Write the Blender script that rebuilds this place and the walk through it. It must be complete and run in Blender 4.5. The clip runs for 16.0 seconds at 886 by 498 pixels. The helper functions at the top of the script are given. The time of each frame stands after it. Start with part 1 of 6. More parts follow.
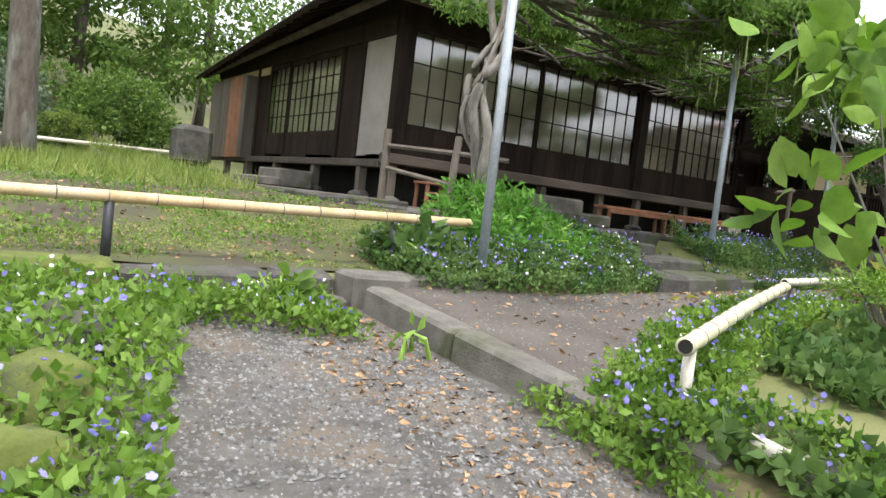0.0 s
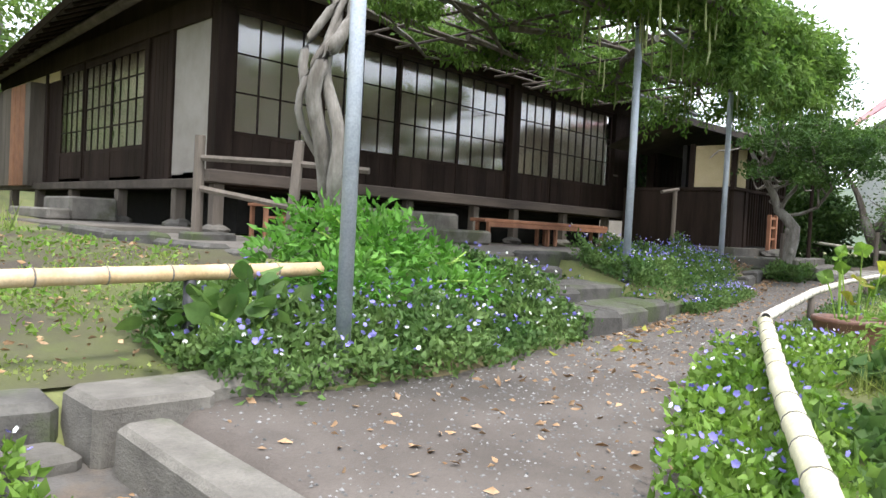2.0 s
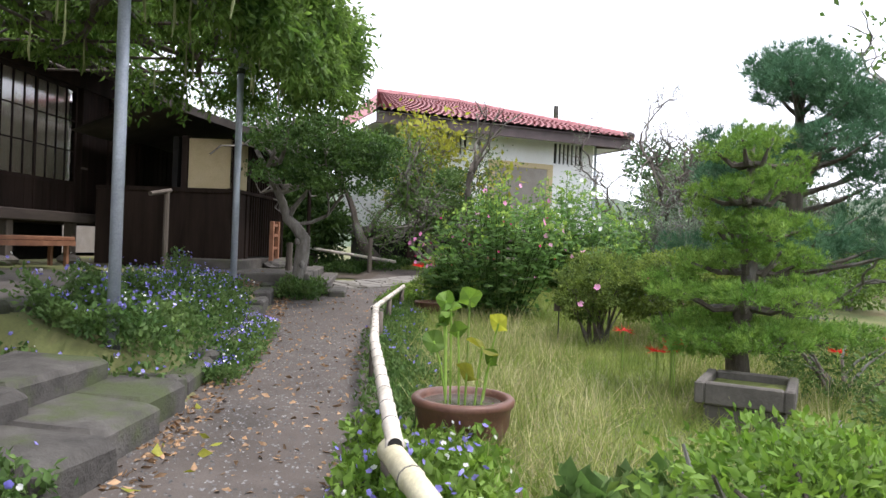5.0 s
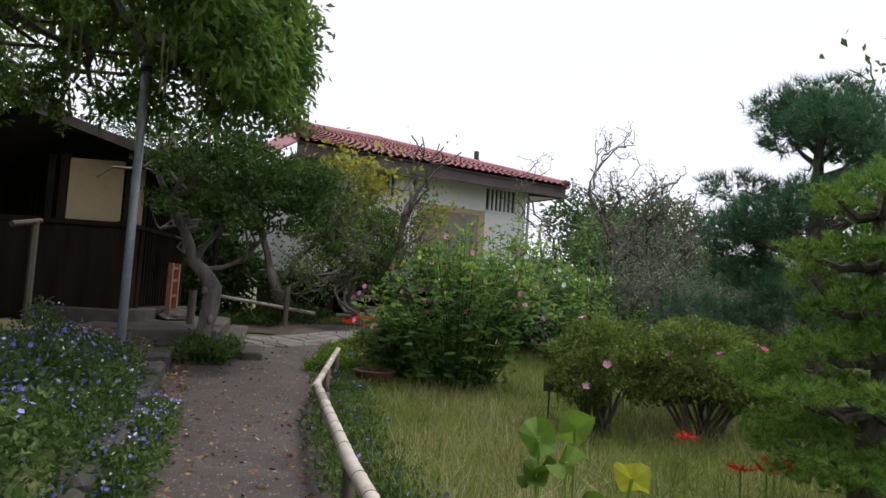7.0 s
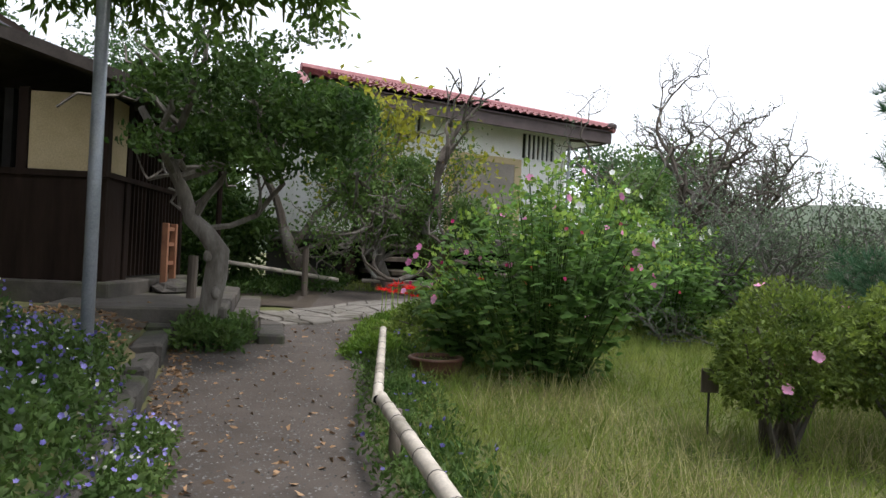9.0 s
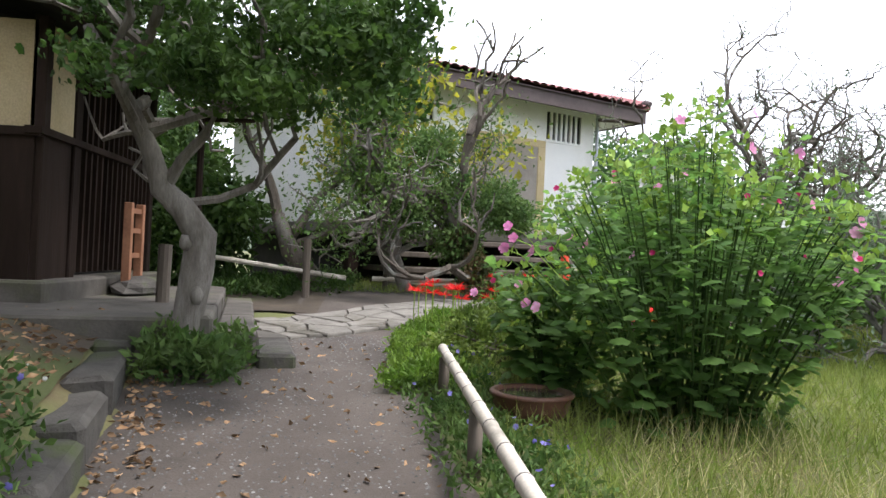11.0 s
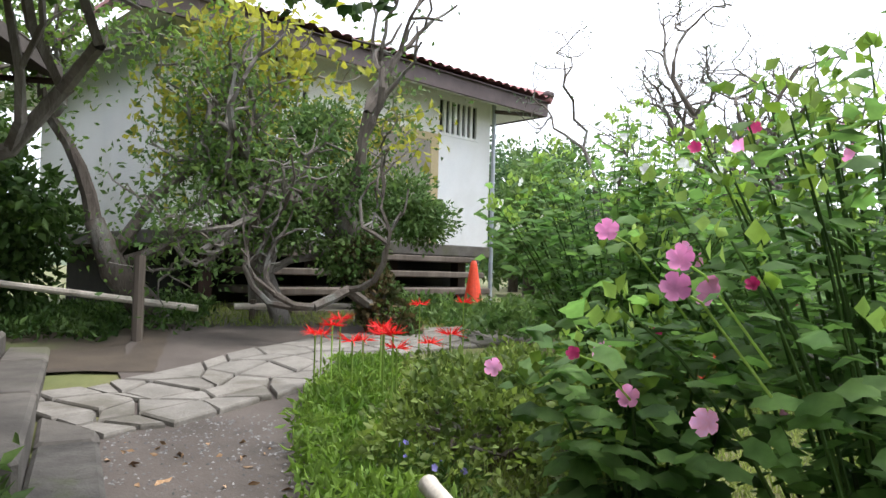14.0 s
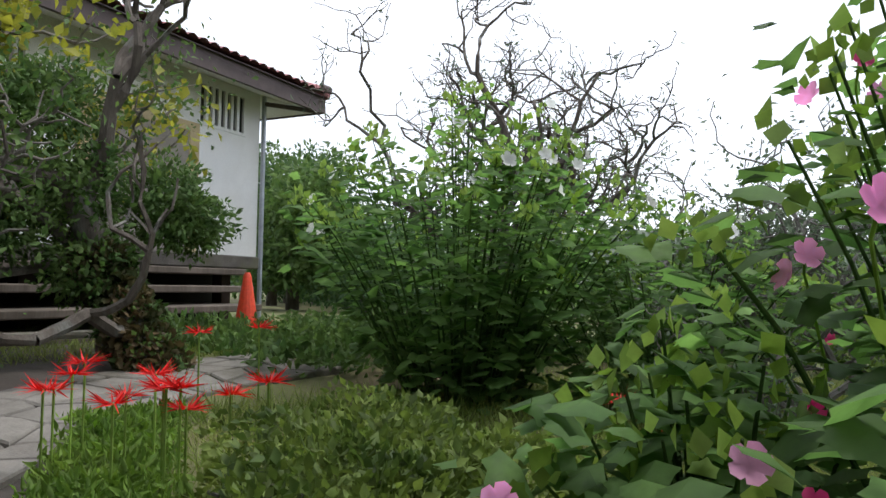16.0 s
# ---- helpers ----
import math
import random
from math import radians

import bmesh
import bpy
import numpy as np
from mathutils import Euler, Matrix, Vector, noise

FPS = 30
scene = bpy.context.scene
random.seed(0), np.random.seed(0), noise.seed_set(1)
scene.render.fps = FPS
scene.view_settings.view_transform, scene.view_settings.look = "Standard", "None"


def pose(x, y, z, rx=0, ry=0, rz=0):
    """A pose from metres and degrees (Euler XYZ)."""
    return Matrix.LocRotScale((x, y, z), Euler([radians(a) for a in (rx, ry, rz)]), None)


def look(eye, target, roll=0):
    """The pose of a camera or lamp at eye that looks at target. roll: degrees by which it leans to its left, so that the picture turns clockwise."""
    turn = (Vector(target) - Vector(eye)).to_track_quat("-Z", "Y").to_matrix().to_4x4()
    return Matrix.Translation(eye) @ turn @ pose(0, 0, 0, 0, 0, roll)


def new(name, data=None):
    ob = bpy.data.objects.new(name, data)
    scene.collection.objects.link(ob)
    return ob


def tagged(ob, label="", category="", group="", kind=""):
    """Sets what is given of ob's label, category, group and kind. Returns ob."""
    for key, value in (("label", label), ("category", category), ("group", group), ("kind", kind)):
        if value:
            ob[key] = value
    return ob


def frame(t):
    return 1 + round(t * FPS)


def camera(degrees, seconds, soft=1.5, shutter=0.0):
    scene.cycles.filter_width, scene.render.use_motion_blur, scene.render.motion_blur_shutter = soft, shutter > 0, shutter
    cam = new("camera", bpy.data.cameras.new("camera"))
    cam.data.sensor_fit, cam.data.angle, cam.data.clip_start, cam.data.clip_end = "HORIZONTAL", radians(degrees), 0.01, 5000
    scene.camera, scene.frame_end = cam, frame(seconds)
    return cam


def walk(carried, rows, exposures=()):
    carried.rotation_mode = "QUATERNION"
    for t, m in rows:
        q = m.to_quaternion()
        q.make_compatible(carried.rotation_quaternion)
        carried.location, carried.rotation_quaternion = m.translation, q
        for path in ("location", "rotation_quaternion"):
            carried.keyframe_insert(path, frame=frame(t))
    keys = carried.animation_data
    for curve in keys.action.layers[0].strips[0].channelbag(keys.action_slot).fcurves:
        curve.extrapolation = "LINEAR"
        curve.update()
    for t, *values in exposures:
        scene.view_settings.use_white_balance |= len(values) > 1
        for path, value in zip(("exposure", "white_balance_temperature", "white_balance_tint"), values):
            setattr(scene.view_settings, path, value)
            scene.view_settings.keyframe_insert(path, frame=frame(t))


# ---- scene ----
cam = camera(63.6, 16.0)
PATH = [
    (0, (0.465, -1.657, 0.707), (1.596, -0.012, 0.582), 6.6),
    (0.5, (0.857, -1.152, 0.756), (2.008, 0.482, 0.674), 4.4),
    (1, (1.299, -0.658, 0.783), (2.511, 0.933, 0.73), 1.5),
    (1.5, (1.601, -0.135, 0.793), (2.864, 1.415, 0.727), 2.2),
    (2, (1.958, 0.297, 0.835), (3.386, 1.696, 0.779), 2.9),
    (2.1, (1.996, 0.388, 0.87), (3.469, 1.74, 0.836), 3.5),
    (2.5, (2.284, 0.72, 0.872), (3.902, 1.895, 0.855), 3.9),
    (3, (2.672, 1.084, 0.872), (4.474, 1.95, 0.864), 3.4),
    (3.5, (3.126, 1.373, 0.919), (5.02, 2.015, 0.879), 3.5),
    (4, (3.504, 1.604, 1.105), (5.453, 2.043, 1.033), 3.7),
    (4.5, (3.872, 1.658, 1.135), (5.853, 1.925, 1.083), 1.1),
    (5, (4.327, 1.808, 1.127), (6.322, 1.95, 1.121), 2.2),
    (5.2, (4.494, 1.869, 1.148), (6.493, 1.933, 1.146), 2.0),
    (7.3, (6.458, 2.654, 1.239), (8.449, 2.507, 1.368), 4.0),
    (7.5, (6.648, 2.699, 1.231), (8.639, 2.546, 1.341), 3.9),
    (8, (7.227, 2.872, 1.219), (9.222, 2.748, 1.282), 2.2),
    (8.5, (7.809, 2.977, 1.24), (9.806, 2.864, 1.269), 2.4),
    (10.8, (10.409, 3.678, 1.104), (12.397, 3.465, 1.13), 2.9),
    (11, (10.617, 3.698, 1.102), (12.607, 3.505, 1.124), 2.6),
    (11.5, (10.983, 3.791, 1.151), (12.976, 3.622, 1.154), 4.7),
    (12, (11.454, 3.829, 1.162), (13.447, 3.669, 1.174), 2.3),
    (12.5, (11.922, 3.874, 1.164), (13.914, 3.697, 1.186), 2.4),
    (13, (12.379, 3.879, 1.166), (14.363, 3.63, 1.221), 1.9),
    (13.5, (12.786, 3.925, 1.171), (14.74, 3.5, 1.227), 2.8),
    (14, (13.18, 3.88, 1.184), (15.088, 3.284, 1.245), 1.5),
    (14.5, (13.554, 3.838, 1.19), (15.376, 3.018, 1.272), 2.8),
    (15, (13.9, 3.763, 1.203), (15.586, 2.691, 1.283), 1.4),
    (15.3, (14.061, 3.749, 1.199), (15.713, 2.625, 1.273), 2.0),
    (15.5, (14.234, 3.787, 1.198), (15.836, 2.594, 1.3), 2.5),
    (16, (14.534, 3.762, 1.203), (16.123, 2.553, 1.308), 0.8),
]
EXPOSURES = [(0, 1.1, 6500, 10), (1.5, 1.25, 6350, 11), (2.5, 1.45, 6150, 12), (3.5, 1.25, 6250, 15), (5, 0.95, 6300, 17), (7.5, -0.2, 6450, 17), (8.5, 0.1, 6450, 14), (11, 1.05, 6350, 15), (12.5, 1.3, 6500, 11), (14.5, 0.9, 6300, 14), (16, 0.25, 6300, 13)]
walk(cam, [(t, look(eye, target, roll)) for t, eye, target, roll in PATH], EXPOSURES)

# ---- light ----
world = bpy.data.worlds.new("overcast_sky")
scene.world = world
world.use_nodes = True
wn, wl = world.node_tree.nodes, world.node_tree.links
sky = wn.new("ShaderNodeTexSky")
sky.sky_type, sky.sun_disc = "NISHITA", False
sky.sun_elevation, sky.sun_rotation = radians(66), radians(193)
cloud = wn.new("ShaderNodeMix")
cloud.data_type = "RGBA"
cloud.inputs[0].default_value = 0.8
wl.new(sky.outputs[0], cloud.inputs[6])
cloud.inputs[7].default_value = (9.6, 9.9, 10.2, 1)
wl.new(cloud.outputs[2], wn["Background"].inputs[0])
wn["Background"].inputs[1].default_value = 0.13
sun = new("sun", bpy.data.lights.new("sun", "SUN"))
sun.data.energy, sun.data.angle, sun.data.color = 2.0, radians(12), (1.0, 0.96, 0.9)
sun.matrix_world = look((0, 0, 30), (3, 13, 0))


# ---- materials ----
def material(name, a, b, scale=8.0, rough=0.8, bump=0.3, fine=60.0, c=None, metal=0.0, per_piece=0.0, stretch=(1, 1, 1), through_light=0.0, detail=6.0, spec=0.5):
    """Two colours mixed by a coarse noise, a fine grain over them, bump from both, and a third colour in patches."""
    m = bpy.data.materials.new(name)
    m.use_nodes = True
    n, l = m.node_tree.nodes, m.node_tree.links
    p = n["Principled BSDF"]
    co = n.new("ShaderNodeTexCoord")
    mp = n.new("ShaderNodeMapping")
    mp.inputs["Scale"].default_value = stretch
    l.new(co.outputs["Object"], mp.inputs[0])

    def noise_node(sc, det):
        t = n.new("ShaderNodeTexNoise")
        t.inputs["Scale"].default_value, t.inputs["Detail"].default_value, t.inputs["Roughness"].default_value = sc, det, 0.62
        l.new(mp.outputs[0], t.inputs["Vector"])
        return t

    def mix(fac, x, y, kind="MIX"):
        t = n.new("ShaderNodeMix")
        t.data_type, t.blend_type = "RGBA", kind
        for sock, v in ((t.inputs[0], fac), (t.inputs[6], x), (t.inputs[7], y)):
            if hasattr(v, "is_linked"):
                l.new(v, sock)
            else:
                sock.default_value = v if isinstance(v, float) else (*v, 1)
        return t.outputs[2]

    def ramp(sock, lo, hi):
        t = n.new("ShaderNodeMapRange")
        l.new(sock, t.inputs[0])
        t.inputs[1].default_value, t.inputs[2].default_value = lo, hi
        return t.outputs[0]

    coarse, grain = noise_node(scale, detail), noise_node(fine, 4.0)
    col = mix(ramp(coarse.outputs[0], 0.35, 0.65), a, b)
    if c:
        patch = noise_node(scale * 0.37, 5.0)
        col = mix(ramp(patch.outputs[0], 0.52, 0.64), col, c)
    g = ramp(grain.outputs[0], 0.25, 0.75)
    dark = n.new("ShaderNodeMapRange")
    l.new(g, dark.inputs[0])
    dark.inputs[3].default_value, dark.inputs[4].default_value = 0.78, 1.16
    hsv = n.new("ShaderNodeHueSaturation")
    l.new(col, hsv.inputs["Color"])
    l.new(dark.outputs[0], hsv.inputs["Value"])
    out = hsv.outputs[0]
    if per_piece:
        info = n.new("ShaderNodeObjectInfo")
        isl = n.new("ShaderNodeNewGeometry")
        add = n.new("ShaderNodeMath")
        l.new(info.outputs["Random"], add.inputs[0])
        l.new(isl.outputs["Random Per Island"], add.inputs[1])
        fr = n.new("ShaderNodeMath")
        fr.operation = "FRACT"
        l.new(add.outputs[0], fr.inputs[0])
        r = n.new("ShaderNodeMapRange")
        l.new(fr.outputs[0], r.inputs[0])
        r.inputs[3].default_value, r.inputs[4].default_value = 1 - per_piece, 1 + per_piece
        h2 = n.new("ShaderNodeHueSaturation")
        l.new(out, h2.inputs["Color"])
        l.new(r.outputs[0], h2.inputs["Value"])
        out = h2.outputs[0]
    l.new(out, p.inputs["Base Color"])
    rr = n.new("ShaderNodeMapRange")
    l.new(g, rr.inputs[0])
    rr.inputs[3].default_value, rr.inputs[4].default_value = max(0.02, rough - 0.1), min(1, rough + 0.1)
    l.new(rr.outputs[0], p.inputs["Roughness"])
    p.inputs["Metallic"].default_value = metal
    p.inputs["Specular IOR Level"].default_value = spec
    if bump:
        s = n.new("ShaderNodeMath")
        s.operation = "MULTIPLY_ADD"
        l.new(grain.outputs[0], s.inputs[0])
        s.inputs[1].default_value = 0.4
        l.new(coarse.outputs[0], s.inputs[2])
        bp = n.new("ShaderNodeBump")
        bp.inputs["Strength"].default_value, bp.inputs["Distance"].default_value = bump, 0.02
        l.new(s.outputs[0], bp.inputs["Height"])
        l.new(bp.outputs[0], p.inputs["Normal"])
    if through_light:
        tr = n.new("ShaderNodeBsdfTranslucent")
        h3 = n.new("ShaderNodeHueSaturation")
        h3.inputs["Value"].default_value, h3.inputs["Saturation"].default_value = 1.3, 1.1
        l.new(out, h3.inputs["Color"])
        l.new(h3.outputs[0], tr.inputs[0])
        ms = n.new("ShaderNodeMixShader")
        ms.inputs[0].default_value = through_light
        l.new(p.outputs[0], ms.inputs[1])
        l.new(tr.outputs[0], ms.inputs[2])
        l.new(ms.outputs[0], n["Material Output"].inputs[0])
    return m


def leafy(name, a, b, tl=0.35, rough=0.6):
    return material(name, a, b, 3.0, rough, 0.0, 25.0, None, 0.0, 0.35, (1, 1, 1), tl, 2.0, 0.22)


M = {
    "soil": material("soil", (0.045, 0.034, 0.024), (0.08, 0.062, 0.042), 1.6, 0.95, 0.6, 40, (0.06, 0.075, 0.02)),
    "grass_ground": material("grass_ground", (0.085, 0.105, 0.03), (0.15, 0.155, 0.055), 1.2, 0.95, 0.6, 45, (0.13, 0.10, 0.05)),
    "path_dirt": material("path_dirt", (0.066, 0.054, 0.045), (0.108, 0.09, 0.077), 1.3, 0.95, 0.6, 70, (0.05, 0.042, 0.035)),
    "gravel_bed": material("gravel_bed", (0.06, 0.054, 0.048), (0.115, 0.105, 0.096), 5.0, 0.95, 0.9, 90, (0.13, 0.10, 0.075)),
    "bank_soil": material("mossy_bank_soil", (0.05, 0.038, 0.026), (0.075, 0.082, 0.024), 1.4, 0.95, 0.8, 50, (0.085, 0.105, 0.02)),
    "pebble": material("pebble", (0.06, 0.058, 0.056), (0.19, 0.185, 0.18), 20.0, 0.85, 0.2, 120, None, 0, 0.6),
    "terrace": material("terrace", (0.095, 0.083, 0.07), (0.15, 0.133, 0.115), 1.5, 0.95, 0.4, 60, (0.08, 0.074, 0.055)),
    "stone": material("stone", (0.07, 0.063, 0.054), (0.13, 0.118, 0.102), 3.0, 0.9, 0.6, 55, (0.095, 0.095, 0.06), 0, 0.12),
    "stone_dark": material("stone_dark", (0.045, 0.041, 0.036), (0.10, 0.093, 0.082), 5.0, 0.9, 0.9, 60, (0.06, 0.075, 0.028), 0, 0.15),
    "flagstone": material("flagstone", (0.16, 0.148, 0.128), (0.235, 0.22, 0.193), 4.0, 0.85, 0.6, 60, (0.12, 0.11, 0.088), 0, 0.12),
    "concrete": material("concrete", (0.10, 0.09, 0.077), (0.175, 0.16, 0.138), 4.0, 0.9, 0.8, 70, (0.075, 0.078, 0.045)),
    "moss": material("moss", (0.07, 0.09, 0.015), (0.13, 0.155, 0.03), 6.0, 0.95, 0.8, 90, (0.055, 0.065, 0.02)),
    "wood_dark": material("wood_dark", (0.017, 0.011, 0.0085), (0.036, 0.024, 0.019), 3.0, 0.8, 0.3, 30, None, 0, 0.15, (1, 1, 0.12), spec=0.12),
    "wood_beam": material("wood_beam", (0.05, 0.04, 0.033), (0.095, 0.076, 0.062), 3.0, 0.8, 0.3, 30, None, 0, 0.12, (0.15, 1, 1), spec=0.3),
    "wood_grey": material("wood_grey", (0.08, 0.064, 0.05), (0.145, 0.12, 0.097), 4.0, 0.85, 0.4, 40, None, 0, 0.1, (1, 1, 0.12)),
    "wood_red": material("wood_red", (0.20, 0.085, 0.045), (0.30, 0.14, 0.075), 4.0, 0.7, 0.2, 40, None, 0, 0.1),
    "plaster_grey": material("plaster_grey", (0.24, 0.215, 0.19), (0.31, 0.28, 0.25), 2.0, 0.95, 0.2, 60),
    "plaster_yellow": material("plaster_yellow", (0.45, 0.36, 0.20), (0.53, 0.43, 0.26), 2.0, 0.95, 0.2, 60, (0.50, 0.41, 0.25)),
    "plaster_white": material("plaster_white", (0.76, 0.77, 0.77), (0.82, 0.82, 0.81), 1.5, 0.9, 0.15, 60, (0.72, 0.72, 0.70)),
    "paper": material("paper", (0.74, 0.66, 0.47), (0.80, 0.72, 0.54), 2.0, 0.95, 0.1, 50, (0.55, 0.47, 0.33)),
    "roof_old": material("roof_old", (0.045, 0.036, 0.03), (0.085, 0.07, 0.06), 3.0, 0.85, 0.5, 40),
    "tile_red": material("tile_red", (0.29, 0.115, 0.12), (0.42, 0.20, 0.205), 4.0, 0.8, 0.2, 40, None, 0, 0.2),
    "fascia": material("fascia", (0.06, 0.042, 0.042), (0.095, 0.07, 0.068), 3.0, 0.7, 0.1, 40),
    "steel": material("galvanised_steel", (0.29, 0.32, 0.36), (0.40, 0.43, 0.48), 6.0, 0.45, 0.05, 80, (0.36, 0.38, 0.40), 0.35),
    "steel_dark": material("dark_steel", (0.03, 0.03, 0.034), (0.06, 0.06, 0.065), 8.0, 0.55, 0.1, 60, None, 0.5),
    "bamboo": material("bamboo", (0.50, 0.46, 0.30), (0.62, 0.58, 0.42), 5.0, 0.5, 0.1, 60, (0.40, 0.36, 0.24)),
    "bamboo_old": material("bamboo_old", (0.55, 0.50, 0.42), (0.68, 0.62, 0.54), 5.0, 0.55, 0.1, 60, (0.30, 0.27, 0.22)),
    "bamboo_tan": material("bamboo_tan", (0.45, 0.30, 0.15), (0.60, 0.44, 0.26), 5.0, 0.5, 0.1, 60, (0.52, 0.42, 0.28)),
    "bark": material("bark", (0.06, 0.048, 0.038), (0.13, 0.11, 0.09), 9.0, 0.95, 1.0, 60, (0.17, 0.17, 0.15), 0, 0, (1, 1, 0.3)),
    "bark_pale": material("bark_pale", (0.12, 0.105, 0.088), (0.25, 0.23, 0.205), 9.0, 0.95, 1.0, 60, (0.10, 0.085, 0.07), 0, 0, (1, 1, 0.3)),
    "bark_twig": material("bark_twig", (0.10, 0.09, 0.08), (0.20, 0.19, 0.175), 9.0, 0.95, 0.4, 60),
    "lf_maple": leafy("maple_leaf", (0.035, 0.075, 0.02), (0.08, 0.14, 0.035)),
    "lf_bright": leafy("bright_leaf", (0.10, 0.19, 0.03), (0.19, 0.29, 0.06), 0.4),
    "lf_wist": leafy("wisteria_leaf", (0.08, 0.15, 0.035), (0.17, 0.26, 0.065), 0.5),
    "lf_fern": leafy("fern_leaf", (0.075, 0.20, 0.03), (0.14, 0.29, 0.055), 0.4),
    "lf_mid": leafy("mid_leaf", (0.06, 0.12, 0.032), (0.13, 0.20, 0.06)),
    "lf_hib": leafy("hibiscus_leaf", (0.085, 0.17, 0.05), (0.17, 0.29, 0.085), 0.55),
    "lf_ivy": leafy("ivy_leaf", (0.045, 0.06, 0.02), (0.13, 0.09, 0.045), 0.25),
    "lf_yellow": leafy("yellow_leaf", (0.24, 0.26, 0.04), (0.36, 0.35, 0.07), 0.45),
    "lf_pine": leafy("pine_needle", (0.10, 0.20, 0.04), (0.20, 0.31, 0.07), 0.4, 0.6),
    "lf_pine_blue": leafy("pine_needle_blue", (0.05, 0.12, 0.065), (0.095, 0.19, 0.10), 0.3, 0.6),
    "lf_azalea": leafy("azalea_leaf", (0.06, 0.10, 0.024), (0.22, 0.29, 0.07), 0.35),
    "lf_grass": leafy("grass_blade", (0.14, 0.21, 0.045), (0.28, 0.32, 0.10), 0.4, 0.7),
    "lf_dry": leafy("dry_grass", (0.38, 0.36, 0.16), (0.52, 0.48, 0.28), 0.35, 0.8),
    "lf_far": leafy("far_leaf", (0.08, 0.15, 0.035), (0.17, 0.25, 0.06), 0.4),
    "lf_far_dark": leafy("far_dark_leaf", (0.04, 0.09, 0.035), (0.08, 0.145, 0.05), 0.3),
    "lf_far_grey": leafy("far_grey_leaf", (0.11, 0.16, 0.10), (0.19, 0.24, 0.16), 0.25),
    "lf_litter": material("leaf_litter", (0.20, 0.11, 0.05), (0.36, 0.24, 0.14), 20, 0.9, 0, 60, None, 0, 0.5),
    "pt_purple": leafy("purple_petal", (0.17, 0.15, 0.50), (0.36, 0.33, 0.72), 0.3),
    "pt_white": leafy("white_petal", (0.75, 0.76, 0.72), (0.82, 0.82, 0.80), 0.3),
    "pt_pink": leafy("pink_petal", (0.80, 0.28, 0.55), (0.85, 0.44, 0.66), 0.45),
    "pt_deep": leafy("deep_pink_petal", (0.55, 0.05, 0.17), (0.68, 0.10, 0.26), 0.3),
    "pt_red": leafy("red_petal", (0.70, 0.035, 0.035), (0.82, 0.08, 0.06), 0.3),
    "pod": leafy("seed_pod", (0.22, 0.25, 0.11), (0.34, 0.36, 0.18), 0.2),
    "bud": leafy("green_bud", (0.22, 0.36, 0.06), (0.34, 0.47, 0.12), 0.3),
    "clay": material("brown_glaze", (0.10, 0.045, 0.03), (0.16, 0.075, 0.05), 5.0, 0.5, 0.2, 40, (0.2, 0.14, 0.11)),
    "water": material("pot_water", (0.05, 0.045, 0.035), (0.09, 0.085, 0.07), 6.0, 0.12, 0.1, 30, (0.25, 0.25, 0.22)),
    "cone_red": material("cone_red", (0.75, 0.06, 0.02), (0.82, 0.09, 0.035), 4.0, 0.5, 0.05, 30),
    # near-black that paints the shade of unlit recesses and hollows
    "shade_black": material("painted_shade_black", (0.01, 0.009, 0.008), (0.02, 0.018, 0.016), 3.0, 0.95, 0, 20),
    "hill": material("wooded_hill", (0.05, 0.075, 0.045), (0.09, 0.12, 0.07), 0.12, 0.95, 0.6, 1.2),
}
glass = bpy.data.materials.new("window_glass")
glass.use_nodes = True
gn, gl = glass.node_tree.nodes, glass.node_tree.links
gp = gn["Principled BSDF"]
gp.inputs["Roughness"].default_value = 0.02
gp.inputs["Transmission Weight"].default_value = 1.0
gp.inputs["IOR"].default_value = 1.8
gw = gn.new("ShaderNodeTexNoise")
gw.inputs["Scale"].default_value = 2.2
gb = gn.new("ShaderNodeBump")
gb.inputs["Strength"].default_value, gb.inputs["Distance"].default_value = 0.06, 0.05
gl.new(gw.outputs[0], gb.inputs["Height"])
gl.new(gb.outputs[0], gp.inputs["Normal"])
M["glass"] = glass


# ---- mesh helpers ----
RNG = np.random.default_rng(5)


def link(name, verts, faces, mat, parent=None, label="", smooth=False):
    me = bpy.data.meshes.new(name)
    me.from_pydata([tuple(v) for v in verts], [], faces)
    me.materials.append(M[mat])
    if smooth:
        me.polygons.foreach_set("use_smooth", [True] * len(me.polygons))
    me.update()
    ob = new(name, me)
    ob.parent = parent
    return tagged(ob, label)


def thing(name, x, y, z, label, category, group="", kind="", rz=0.0):
    ob = new(name)
    ob.empty_display_size = 0.1
    ob.matrix_world = pose(x, y, z, 0, 0, rz)
    return tagged(ob, label, category, group, kind)


